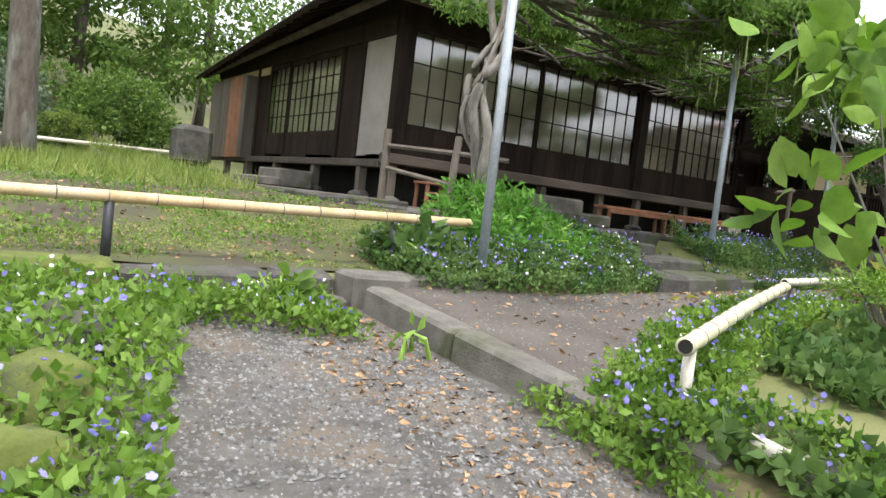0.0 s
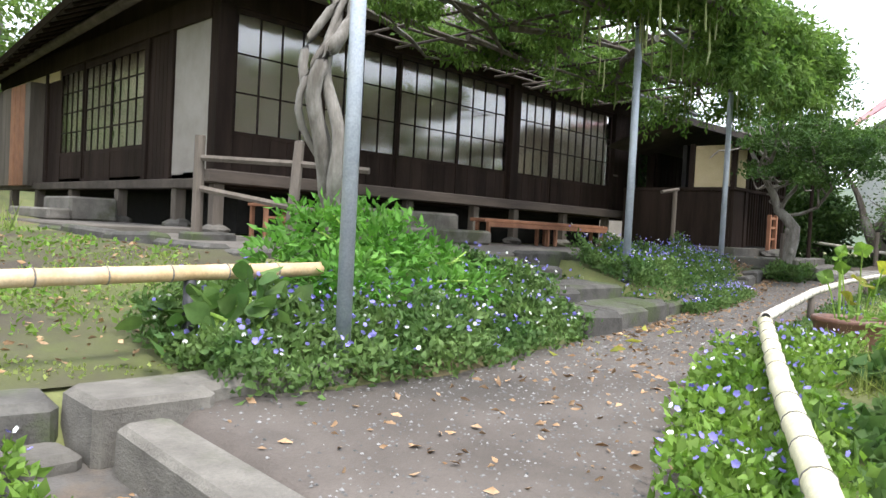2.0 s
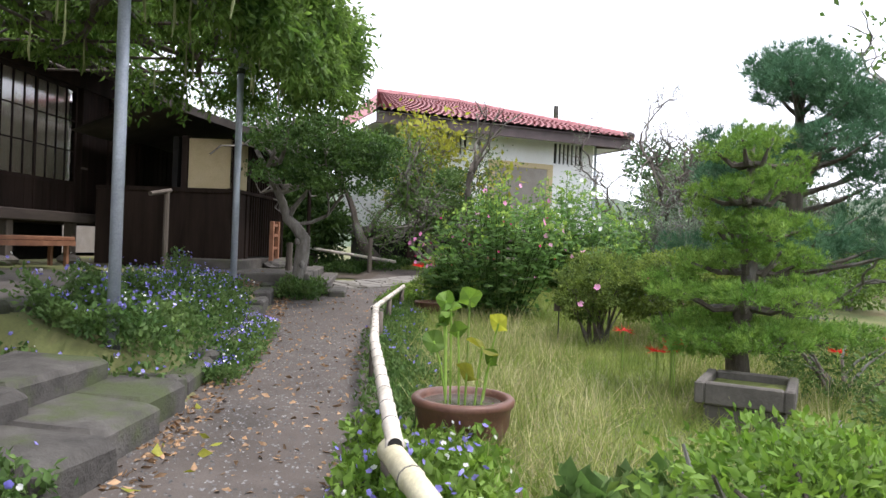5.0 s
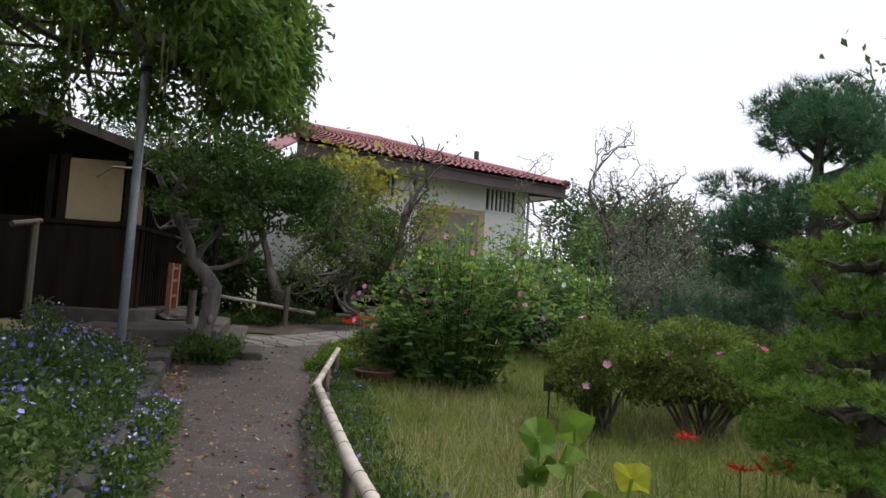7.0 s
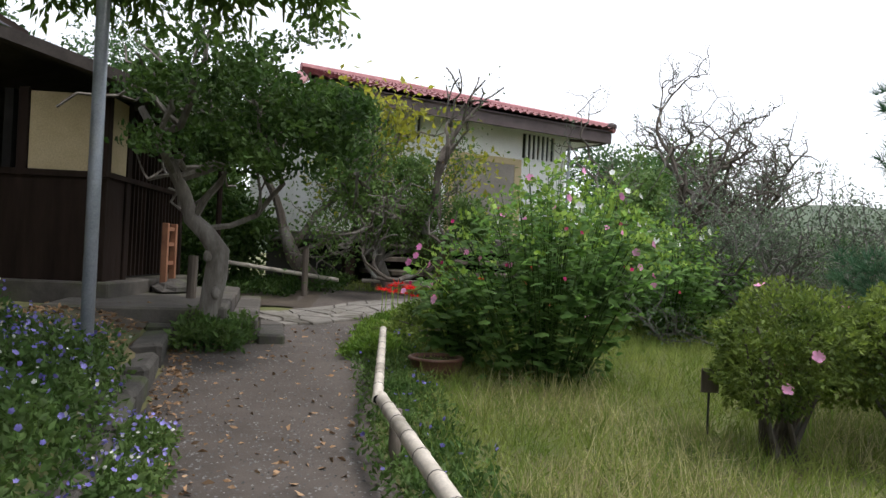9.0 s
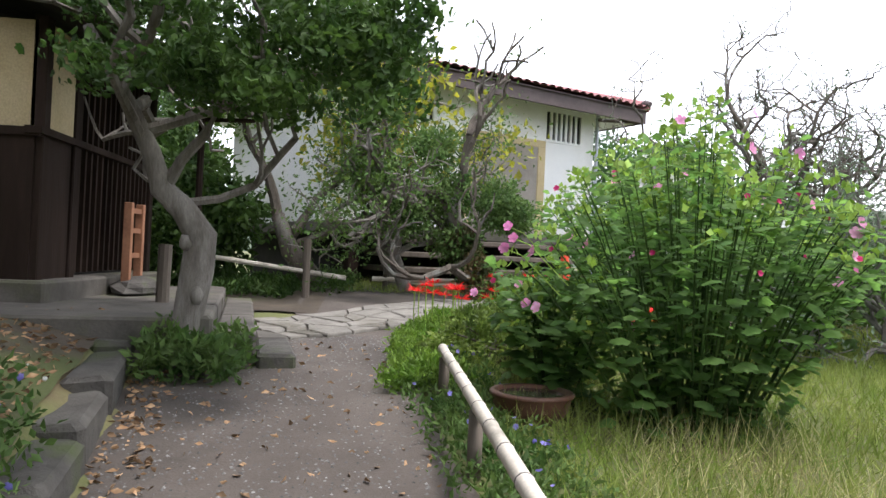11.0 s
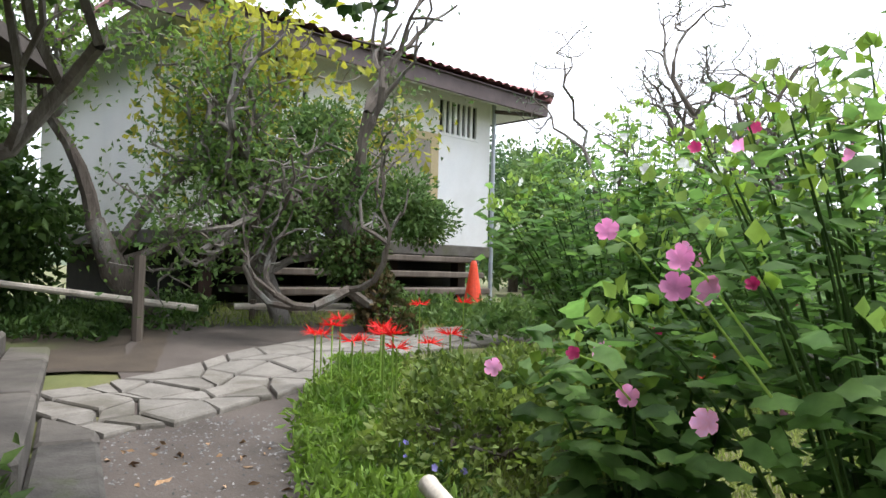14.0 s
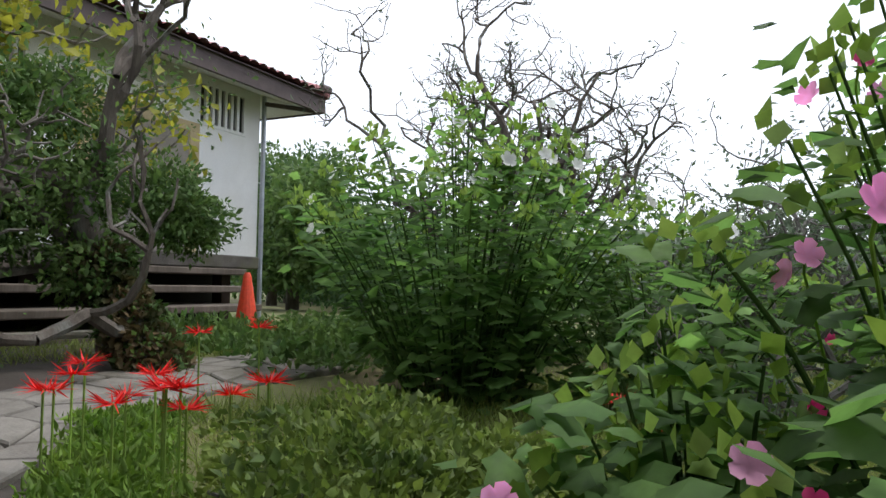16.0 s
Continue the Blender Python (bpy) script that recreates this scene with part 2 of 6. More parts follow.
class Geo:
    """Collects vertices and faces of one mesh."""

    def __init__(self):
        self.v, self.f = [], []

    def box(self, x0, x1, y0, y1, z0, z1, b=0.0, m=None):
        """A box with chamfered upright and level edges (b metres)."""
        x0, x1, y0, y1, z0, z1 = min(x0, x1), max(x0, x1), min(y0, y1), max(y0, y1), min(z0, z1), max(z0, z1)
        n = len(self.v)
        if b <= 0:
            p = [(x, y, z) for z in (z0, z1) for x, y in ((x0, y0), (x1, y0), (x1, y1), (x0, y1))]
            rings = 2
            k = 4
        else:
            def ring(i, z):
                a = x0 + i, x1 - i, y0 + i, y1 - i
                return [(a[0] + b, a[2], z), (a[1] - b, a[2], z), (a[1], a[2] + b, z), (a[1], a[3] - b, z), (a[1] - b, a[3], z), (a[0] + b, a[3], z), (a[0], a[3] - b, z), (a[0], a[2] + b, z)]
            p = ring(b, z0) + ring(0, z0 + b) + ring(0, z1 - b) + ring(b, z1)
            rings, k = 4, 8
        if m is not None:
            p = [tuple(m @ Vector(q)) for q in p]
        self.v += p
        self.f.append(tuple(n + i for i in reversed(range(k))))
        for r in range(rings - 1):
            for i in range(k):
                j = (i + 1) % k
                self.f.append((n + r * k + i, n + r * k + j, n + (r + 1) * k + j, n + (r + 1) * k + i))
        self.f.append(tuple(n + (rings - 1) * k + i for i in range(k)))
        return self

    def tube(self, pts, radii, k=8, cap=True):
        n = len(self.v)
        pts = [Vector(p) for p in pts]
        for i, p in enumerate(pts):
            d = (pts[min(i + 1, len(pts) - 1)] - pts[max(i - 1, 0)]).normalized()
            u = d.orthogonal().normalized() if abs(d.z) > 0.9 else d.cross(Vector((0, 0, 1))).normalized()
            w = d.cross(u)
            r = radii[i] if isinstance(radii, (list, tuple)) else radii
            self.v += [tuple(p + (u * math.cos(6.28319 * j / k) + w * math.sin(6.28319 * j / k)) * r) for j in range(k)]
        for i in range(len(pts) - 1):
            for j in range(k):
                q = (j + 1) % k
                self.f.append((n + i * k + j, n + i * k + q, n + (i + 1) * k + q, n + (i + 1) * k + j))
        if cap:
            self.f.append(tuple(n + j for j in reversed(range(k))))
            self.f.append(tuple(n + (len(pts) - 1) * k + j for j in range(k)))
        return self

    def lathe(self, x, y, prof, k=24):
        n = len(self.v)
        for r, z in prof:
            self.v += [(x + r * math.cos(6.28319 * j / k), y + r * math.sin(6.28319 * j / k), z) for j in range(k)]
        for i in range(len(prof) - 1):
            for j in range(k):
                q = (j + 1) % k
                self.f.append((n + i * k + j, n + i * k + q, n + (i + 1) * k + q, n + (i + 1) * k + j))
        self.f.append(tuple(n + j for j in reversed(range(k))))
        self.f.append(tuple(n + (len(prof) - 1) * k + j for j in range(k)))
        return self

    def rock(self, x, y, z, rx, ry, rz, seed, rough=0.25, lat=7, lon=10):
        n = len(self.v)
        for i in range(lat + 1):
            a = math.pi * i / lat
            for j in range(lon):
                q = 2 * math.pi * j / lon
                d = Vector((math.sin(a) * math.cos(q), math.sin(a) * math.sin(q), math.cos(a)))
                s = 1 + rough * noise.noise(d * 1.7 + Vector((seed * 3.1, seed, 0)))
                self.v.append((x + d.x * rx * s, y + d.y * ry * s, z + d.z * rz * s))
        for i in range(lat):
            for j in range(lon):
                q = (j + 1) % lon
                self.f.append((n + i * lon + j, n + (i + 1) * lon + j, n + (i + 1) * lon + q, n + i * lon + q))
        return self

    def rough(self, a):
        """Shifts the corners a little, as on worn stone."""
        self.v = [tuple(Vector(q) + a * noise.noise_vector(Vector(q) * 3.7)) for q in self.v]
        return self

    def ob(self, name, mat, parent=None, label="", smooth=False):
        v = self.v
        if parent is not None:
            inv = parent.matrix_world.inverted()
            if parent.parent is not None:
                inv = (parent.parent.matrix_world @ parent.matrix_basis).inverted()
            v = [inv @ Vector(q) for q in v]
        return link(name, v, self.f, mat, parent, label, smooth)


def bulk(name, pos, nrm, size, mat, parent=None, label="", shape="leaf", aspect=0.5, seed=1, kind="", level=False):
    """Many small leaves in one mesh: pos (n,3), nrm (n,3) the way each leaf points, size (n,)."""
    r = np.random.default_rng(seed)
    n = len(pos)
    d = nrm / (np.linalg.norm(nrm, axis=1, keepdims=True) + 1e-9)
    t = r.normal(size=(n, 3)) * (0.28 if level else 1.0) + (np.array([0, 0, 1.0]) if level else 0.0)
    s = np.cross(d, t)
    s /= np.linalg.norm(s, axis=1, keepdims=True) + 1e-9
    up = np.cross(s, d)
    L = size[:, None]
    if shape == "leaf":
        v = np.stack([pos, pos + d * L * 0.45 + s * L * aspect * 0.5 + up * L * 0.08, pos + d * L - up * L * 0.1, pos + d * L * 0.45 - s * L * aspect * 0.5 + up * L * 0.08], 1)
        loops = np.array([0, 1, 2, 0, 2, 3])
        fs = 3
    elif shape == "oval":
        prof = ((0.0, 0.0), (0.18, 0.3), (0.42, 0.46), (0.7, 0.36), (0.9, 0.14))
        rim = [pos + d * L * u + s * L * aspect * w + up * L * (0.12 * w - 0.22 * u * u) for u, w in prof]
        rim += [pos + d * L - up * L * 0.24]
        rim += [pos + d * L * u - s * L * aspect * w + up * L * (0.12 * w - 0.22 * u * u) for u, w in reversed(prof[1:])]
        v = np.stack([pos + d * L * 0.5 - up * L * 0.055] + rim, 1)
        k = len(rim)
        loops = np.array([q for i in range(k) for q in (0, 1 + i, 1 + (i + 1) % k)])
        fs = 3
    elif shape == "blade":
        v = np.stack([pos - s * L * aspect * 0.5, pos + s * L * aspect * 0.5, pos + d * L + up * L * 0.25], 1)
        loops = np.array([0, 1, 2])
        fs = 3
    elif shape == "lobe":
        a = np.array([0, 0.42, 0.8, 1.16, 1.6, -1.6, -1.16, -0.8, -0.42])
        rad = np.array([1.0, 0.74, 0.9, 0.68, 0.7, 0.7, 0.68, 0.9, 0.74])
        k = len(a)
        ring = [pos + (d * (0.38 + 0.62 * rad[i] * math.cos(a[i])) + s * rad[i] * math.sin(a[i]) * aspect - up * 0.16 * rad[i] * abs(math.sin(a[i]))) * L for i in range(k)]
        v = np.stack([pos + (d * 0.3 + up * 0.03) * L] + ring, 1)
        loops = np.array([q for i in range(k) for q in (0, 1 + (i + 1) % k, 1 + i)])
        fs = 3
    else:
        k = 5
        ring = []
        for i in range(k):
            for ang, rr, h in ((-0.63, 0.66, 0.2), (-0.48, 0.93, 0.3), (0.0, 1.02, 0.26), (0.48, 0.93, 0.22)):
                q = 2 * math.pi * i / k + ang
                ring.append(pos + ((s * math.cos(q) + up * math.sin(q)) * rr * 0.5 + d * h * aspect) * L)
        v = np.stack([pos] + ring, 1)
        m = len(ring)
        loops = np.array([q for i in range(m) for q in (0, 1 + i, 1 + (i + 1) % m)])
        fs = 3
    k = v.shape[1]
    allv = v.reshape(-1, 3)
    if parent is not None:
        inv = np.array(parent.matrix_world.inverted())
        allv = allv @ inv[:3, :3].T + inv[:3, 3]
    idx = (np.arange(n)[:, None] * k + loops[None, :]).ravel().astype(np.int32)
    me = bpy.data.meshes.new(name)
    me.vertices.add(len(allv))
    me.vertices.foreach_set("co", allv.ravel())
    me.loops.add(len(idx))
    me.loops.foreach_set("vertex_index", idx)
    nf = len(idx) // fs
    me.polygons.add(nf)
    me.polygons.foreach_set("loop_start", np.arange(nf, dtype=np.int32) * fs)
    me.update(calc_edges=True)
    me.materials.append(M[mat])
    ob = new(name, me)
    ob.parent = parent
    return tagged(ob, label, kind=kind)


def in_blobs(blobs, n, seed, shell=0.55):
    """Points in a set of ellipsoids (x, y, z, rx, ry, rz), more of them near the skin, with the way outwards."""
    r = np.random.default_rng(seed)
    b = np.array(blobs, float)
    w = (b[:, 3] * b[:, 4] * b[:, 5]) ** 0.67
    pick = r.choice(len(b), n, p=w / w.sum())
    d = r.normal(size=(n, 3))
    d /= np.linalg.norm(d, axis=1, keepdims=True)
    rad = shell + (1 - shell) * r.random(n) ** 0.6
    wob = 1 + 0.22 * np.sin(d[:, 0] * 5 + pick * 1.7) * np.cos(d[:, 1] * 4 + pick) + 0.12 * np.sin(d[:, 2] * 9 + pick * 2.3)
    p = b[pick, :3] + d * b[pick, 3:] * (rad * wob)[:, None]
    return p, d


# ---- ground ----
def sm(a, b, x):
    t = min(1.0, max(0.0, (x - a) / (b - a)))
    return t * t * (3 - 2 * t)


def line_at(pts, x):
    if x <= pts[0][0]:
        return pts[0][1]
    for (a, p), (b, q) in zip(pts, pts[1:]):
        if x <= b:
            return p + (q - p) * (x - a) / (b - a)
    return pts[-1][1]


CURB = [(3.2, 3.15), (5.0, 3.05), (6.95, 3.5), (8.4, 3.72), (11.0, 4.2), (13.1, 4.72), (16.0, 5.35), (17.0, 4.4), (20.5, 4.6), (24, 5.0)]
RIGHT = [(3.2, 0.9), (4.2, 1.35), (5.35, 1.85), (6.7, 2.28), (8.5, 2.55), (12.7, 3.25), (15.5, 3.45), (17.5, 3.25), (19.5, 2.6), (22.0, 1.9)]


def path_z(x, y):
    k = sm(3.0, 7.0, x)
    rise = 0.055 * (min(x, 21.0) - 13.2) * sm(12.6, 14.6, x)
    return (1 - k) * (-0.06 + 0.12 * (min(4.0, max(-2.0, y)) - 2.5)) + k * 0.008 * (min(x, 24) - 7) + rise


def gz(x, y):
    yc = line_at(CURB, x)
    low = -0.5 + 0.107 * min(3.3, max(-5.0, y))
    if x > 3.2:
        low += (path_z(x, y) - low) * sm(3.2, 3.4, x)
    bank = 0.05 + 0.1 * (min(y, 8) - 3.7) + 0.03 * max(0, min(y, 30) - 8)
    zb = low + (bank - low) * sm(3.42, 3.62, y)
    if x < 3.3:
        z = zb
    else:
        slope = 0.24 if x < 7 else 0.27
        bed = min(0.57, path_z(x, 3) + (0.02 if x < 6.5 else 0.16) + slope * (y - yc))
        if x > 16.3:
            bed = min(path_z(x, 3), 0.4)
        if 6.8 < x < 8.95 and y < 5.4:
            bed = path_z(x, 3) - 0.03
        z = low + (bed - low) * sm(yc + 0.05, yc + 0.25, y)
        if x < 4.6:
            z += (zb - z) * (1 - sm(3.3, 4.6, x)) * sm(3.3, 3.6, y)
        if y > 8:
            z += 0.03 * max(0, min(y, 30) - 8) * (1 - sm(5, 8, x))
    hill = max(0.0, y - 23.0 - 0.35 * max(0, x)) * 0.32
    z += min(hill, 14.0)
    z += 0.035 * (noise.noise(Vector((x * 0.8, y * 0.8, 0.3)))) * (1.0 if y < line_at(RIGHT, x) - 0.1 or y > yc + 0.2 else 0.3)
    if y < 0:
        z -= 0.02 * min(20, -y)
    return z


def spaced(lo, hi, a, b, step, grow=1.25):
    xs = list(np.arange(a, b + 1e-6, step))
    d, x = step, a
    left = []
    while x > lo:
        d *= grow
        x -= d
        left.append(max(lo, x))
    d, x = step, xs[-1]
    while x < hi:
        d *= grow
        x += d
        xs.append(min(hi, x))
    return sorted(left) + xs


gx, gy = spaced(-400, 600, -4, 26, 0.2), spaced(-500, 400, -5, 24, 0.2)
gv = [(x, y, gz(x, y) - 0.012) for y in gy for x in gx]
nx = len(gx)
gf = [(j * nx + i, j * nx + i + 1, (j + 1) * nx + i + 1, (j + 1) * nx + i) for j in range(len(gy) - 1) for i in range(nx - 1)]
ground = tagged(link("ground", gv, gf, "grass_ground", None, "", True), "uneven garden ground with thin grass and bare soil", "ground", kind="structure")


def sheet(name, lo, hi, x0, x1, mat, label, category, lift=0.004, step=0.12, across=12, wob=0.06):
    """A surface laid on the ground between two lines y = lo(x) and y = hi(x)."""
    v, f = [], []
    n = int((x1 - x0) / step)
    for i in range(n + 1):
        x = x0 + (x1 - x0) * i / n
        a, b = lo(x) + wob * noise.noise(Vector((x * 2.1, 1, 0))), hi(x) + wob * noise.noise(Vector((x * 2.3, 7, 0)))
        for j in range(across + 1):
            y = a + (b - a) * j / across
            v.append((x, y, gz(x, y) + lift))
    k = across + 1
    for i in range(n):
        for j in range(across):
            f.append((i * k + j, (i + 1) * k + j, (i + 1) * k + j + 1, i * k + j + 1))
    return tagged(link(name, v, f, mat, None, "", True), label, category, kind="structure")


sheet("path", lambda x: line_at(RIGHT, x) - 0.1, lambda x: line_at(CURB, x) + 0.04, 3.26, 24.0, "path_dirt", "trodden earth garden path with fine gravel", "path")
sheet("gravel_forecourt", lambda x: -4.5, lambda x: 3.2, -3.5, 3.32, "gravel_bed", "grey gravel forecourt with fallen leaves", "path", 0.006, across=40)
sheet("porch_bed", lambda x: line_at(CURB, x) + 0.27, lambda x: 6.6, 13.3, 16.4, "soil", "dark bare soil with fallen leaves beside the porch", "ground", across=14)
sheet("back_earth", lambda x: 4.3, lambda x: 7.4, 18.7, 24.5, "soil", "bare brown earth under the trees behind the porch", "ground", 0.009, across=14)
sheet("earth_bank", lambda x: 3.64, lambda x: 9.0, -3.5, 4.85, "bank_soil", "bare mossy earth bank with scattered leaves", "ground", across=24, wob=0.03)

# ---- house ----
HX, HY, HE, HN, TZ = 6.75, 9.5, 18.1, 20.0, 0.6

terrace = tagged(Geo().box(4.9, 13.9, 5.45, 9.4, 0.15, TZ, 0.02).box(4.9, 6.7, 9.4, 19.0, 0.2, TZ + 0.08, 0.02).ob("terrace", "terrace"), "bare earth terrace under the house eaves", "terrace", kind="structure")
edge = thing("terrace_edging", 8, 5.3, 0.3, "rough stone edging round the earth terrace", "edging", kind="structure")
er = random.Random(3)
x = 4.75
while x < 13.2:
    w = er.uniform(0.7, 1.2)
    if not (6.9 < x + w / 2 < 8.6):
        Geo().box(x, x + w - 0.02, 5.24 + er.uniform(-0.02, 0.02), 5.5, 0.1, TZ + er.uniform(-0.02, 0.03), 0.03).rough(0.035).ob("edging_stone", "stone_dark", edge)
    x += w
y = 5.6
while y < 18.5:
    w = er.uniform(0.7, 1.3)
    Geo().box(4.7 + er.uniform(-0.03, 0.03), 4.92, y, y + w - 0.02, 0.1, TZ + 0.04 + er.uniform(-0.03, 0.03), 0.03).rough(0.035).ob("edging_stone", "stone_dark", edge)
    y += w

house = thing("house", 12, 12, 0, "old dark timber house with glazed sliding doors and deep eaves", "house")
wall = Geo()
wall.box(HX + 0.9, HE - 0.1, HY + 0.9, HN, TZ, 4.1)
# black block painted as the unlit void inside and below the floor
wall.ob("core_wall", "shade_black", house, "black block standing in for the unlit house interior")
Geo().box(HX, HE, HY - 0.02, HY + 0.9, 1.27, 1.47).box(HX, HX + 0.9, HY + 0.9, HN - 0.1, 1.24, 1.44).ob("veranda_floor", "wood_dark", house)
Geo().box(HX - 0.22, HE, HY - 0.3, HY - 0.03, 1.30, 1.48, 0.015).ob("sill_beam", "wood_beam", house, "weathered veranda edge beam")
Geo().box(HX - 0.22, HX - 0.03, HY - 0.03, HN, 1.22, 1.36, 0.015).ob("sill_beam", "wood_beam", house, "weathered veranda edge beam")
Geo().box(HX - 0.02, HE, HY - 0.06, HY + 0.12, 3.78, 4.15).ob("lintel", "wood_dark", house)
Geo().box(HX - 0.06, HX + 0.12, HY + 0.12, HN, 3.60, 3.95).ob("lintel", "wood_dark", house)
Geo().tube([(HX - 0.55, HY - 0.62, 4.06), (HE + 0.3, HY - 0.62, 4.0)], 0.085, 10).ob("eave_beam", "wood_beam", house, "round log under the eaves", True)
Geo().tube([(HX - 0.6, HY - 0.9, 4.06), (HX - 0.42, HN, 3.66)], 0.085, 10).ob("eave_beam", "wood_beam", house, "round log under the eaves", True)
for k in range(2):
    Geo().tube([(6.5 + 0.42 * k, 8.72, 4.2), (6.5 + 0.42 * k, 9.4, 4.22)], 0.07, 10).ob("beam_end", "wood_grey", house, "pale cut beam end")
g = Geo()
g.v = [(HX + 0.03, HY + 0.12, 3.9), (HX + 0.03, HN, 3.55), (HX + 0.03, HN, 3.98), (HX + 0.03, HY + 0.12, 4.76)]
g.v += [(x + 0.08, y, z) for x, y, z in g.v]
g.f = [(0, 1, 2, 3), (7, 6, 5, 4), (0, 4, 5, 1), (3, 2, 6, 7)]
g.ob("upper_wall", "wood_dark", house)
Geo().box(HX + 0.02, HE, HY + 0.0, HY + 0.1, 4.15, 4.58).ob("upper_wall", "wood_dark", house)
# upright posts
for px, w in ((HX + 0.1, 0.13), (13.21, 0.13), (17.05, 0.1), (HE - 0.1, 0.1)):
    Geo().box(px - w, px + w, HY - 0.08, HY + 0.16, 1.48, 3.8, 0.012).ob("post", "wood_dark", house)
for py in (10.85, 11.72, 16.6, HN - 0.15):
    Geo().box(HX - 0.05, HX + 0.14, py - 0.07, py + 0.07, 1.36, 3.62, 0.01).ob("post", "wood_dark", house)


def glazed_door(x0, x1, z0, zg0, zg1, z1, cols, rows, parent, along="x", depth=0.0):
    """A sliding door: boarded foot, glass above with thin bars. Runs along x on the front or along y on the side."""
    def B(a0, a1, d0, d1, c0, c1):
        g = Geo()
        return g.box(a0, a1, HY + depth + d0, HY + depth + d1, c0, c1) if along == "x" else g.box(HX + depth + d0, HX + depth + d1, a0, a1, c0, c1)
    door = thing("sliding_door", 0, 0, 0, "", "")
    door.parent = parent
    door.matrix_parent_inverse = parent.matrix_world.inverted()
    bpy.context.view_layer.update()
    def add(g, name, mat):
        inv = house.matrix_world.inverted()
        o = link(name, [v for v in g.v], g.f, mat, door)
        return o
    s = 0.045
    add(B(x0, x0 + s, -0.01, 0.03, z0, z1), "stile", "wood_dark")
    add(B(x1 - s, x1, -0.01, 0.03, z0, z1), "stile", "wood_dark")
    add(B(x0 + s, x1 - s, -0.008, 0.028, zg1, z1), "rail", "wood_dark")
    add(B(x0 + s, x1 - s, -0.008, 0.028, zg0 - 0.06, zg0), "rail", "wood_dark")
    nb = 5
    w = (x1 - x0 - 2 * s) / nb
    for i in range(nb):
        add(B(x0 + s + i * w + 0.003, x0 + s + (i + 1) * w - 0.003, 0.0, 0.018, z0, zg0 - 0.06), "foot_board", "wood_dark")
    w = (x1 - x0 - 2 * s) / cols
    for i in range(1, cols):
        add(B(x0 + s + i * w - 0.011, x0 + s + i * w + 0.011, -0.004, 0.024, zg0, zg1), "glazing_bar", "wood_dark")
    h = (zg1 - zg0) / rows
    for j in range(1, rows):
        add(B(x0 + s, x1 - s, -0.002, 0.022, zg0 + j * h - 0.011, zg0 + j * h + 0.011), "glazing_bar", "wood_dark")
    for i in range(cols):
        for j in range(rows):
            p = add(B(x0 + s + i * w, x0 + s + (i + 1) * w, 0.008, 0.011, zg0 + j * h, zg0 + (j + 1) * h), "pane", "glass")
            p.visible_shadow = False
    return door


FRONT = [7.0, 8.55, 10.1, 11.62, 13.08, 13.34, 14.55, 15.75, 16.93]
for i, (a, b) in enumerate(zip(FRONT, FRONT[1:])):
    if i != 4:
        glazed_door(a, b, 1.49, 2.06, 3.70, 3.79, 4, 3, house, "x", 0.03 * (i % 2))
SIDE = [11.82, 13.24, 14.58, 15.82]
for i, (a, b) in enumerate(zip(SIDE, SIDE[1:])):
    glazed_door(a, b, 1.38, 1.95, 3.48, 3.6, 4, 4, house, "y", 0.03 * (i % 2))
Geo().box(HX + 0.24, HE - 1.2, HY + 0.17, HY + 0.19, 1.48, 3.77).ob("paper_screen", "paper", house, "closed cream paper screens behind the glass")
Geo().box(HX + 0.17, HX + 0.19, HY + 0.5, HN - 3.4, 1.45, 3.59).ob("paper_screen", "paper", house, "closed cream paper screens behind the glass")
# plaster and boarded panels of the side wall
Geo().box(HX + 0.0, HX + 0.06, HY + 0.16, 10.78, 1.37, 3.6).ob("plaster_panel", "plaster_grey", house, "grey-brown plaster panel")
for i in range(6):
    Geo().box(HX + 0.005, HX + 0.05, 10.93 + i * 0.14, 11.06 + i * 0.14, 1.37, 3.6).ob("board", "wood_dark", house)
for i in range(7):
    Geo().box(HX + 0.005, HX + 0.05, 15.84 + i * 0.105, 15.94 + i * 0.105, 1.37, 3.6).ob("board", "wood_dark", house)
for i in range(9):
    Geo().box(HX - 0.32, HX + 0.04, 16.7 + i * 0.34, 17.02 + i * 0.34, 1.30, 3.42, 0.005).ob("shutter_board", "wood_red" if 0 < i < 4 else "wood_grey", house)
Geo().box(HX - 0.02, HX + 0.05, 15.9, 19.8, 3.42, 3.62).ob("plaster_band", "plaster_yellow", house, "pale plaster strip under the eaves")
# boarded end of the front
for i in range(7):
    Geo().box(17.16 + i * 0.125, 17.28 + i * 0.125, HY - 0.02, HY + 0.03, 1.48, 3.78).ob("board", "wood_dark", house)
Geo().box(16.95, 17.13, HY - 0.1, HY - 0.07, 2.3, 2.34).ob("door_pull", "wood_grey", house)
# posts on stones below the floor
for px in (6.75, 8.6, 10.3, 12.0, 13.2, 14.9, 16.6, 17.9):
    Geo().box(px - 0.08, px + 0.08, HY - 0.2, HY - 0.05, TZ + 0.12, 1.3, 0.01).ob("floor_post", "wood_grey", house)
    Geo().rock(px, HY - 0.12, TZ + 0.05, 0.2, 0.2, 0.1, px, 0.2).ob("footing_stone", "stone", house)
for py in (10.3, 12.4, 14.6, 16.6, 18.4):
    Geo().box(HX - 0.18, HX - 0.02, py - 0.08, py + 0.08, TZ + 0.12, 1.24, 0.01).ob("floor_post", "wood_grey", house)
    Geo().rock(HX - 0.1, py, TZ + 0.1, 0.2, 0.2, 0.1, py, 0.2).ob("footing_stone", "stone", house)

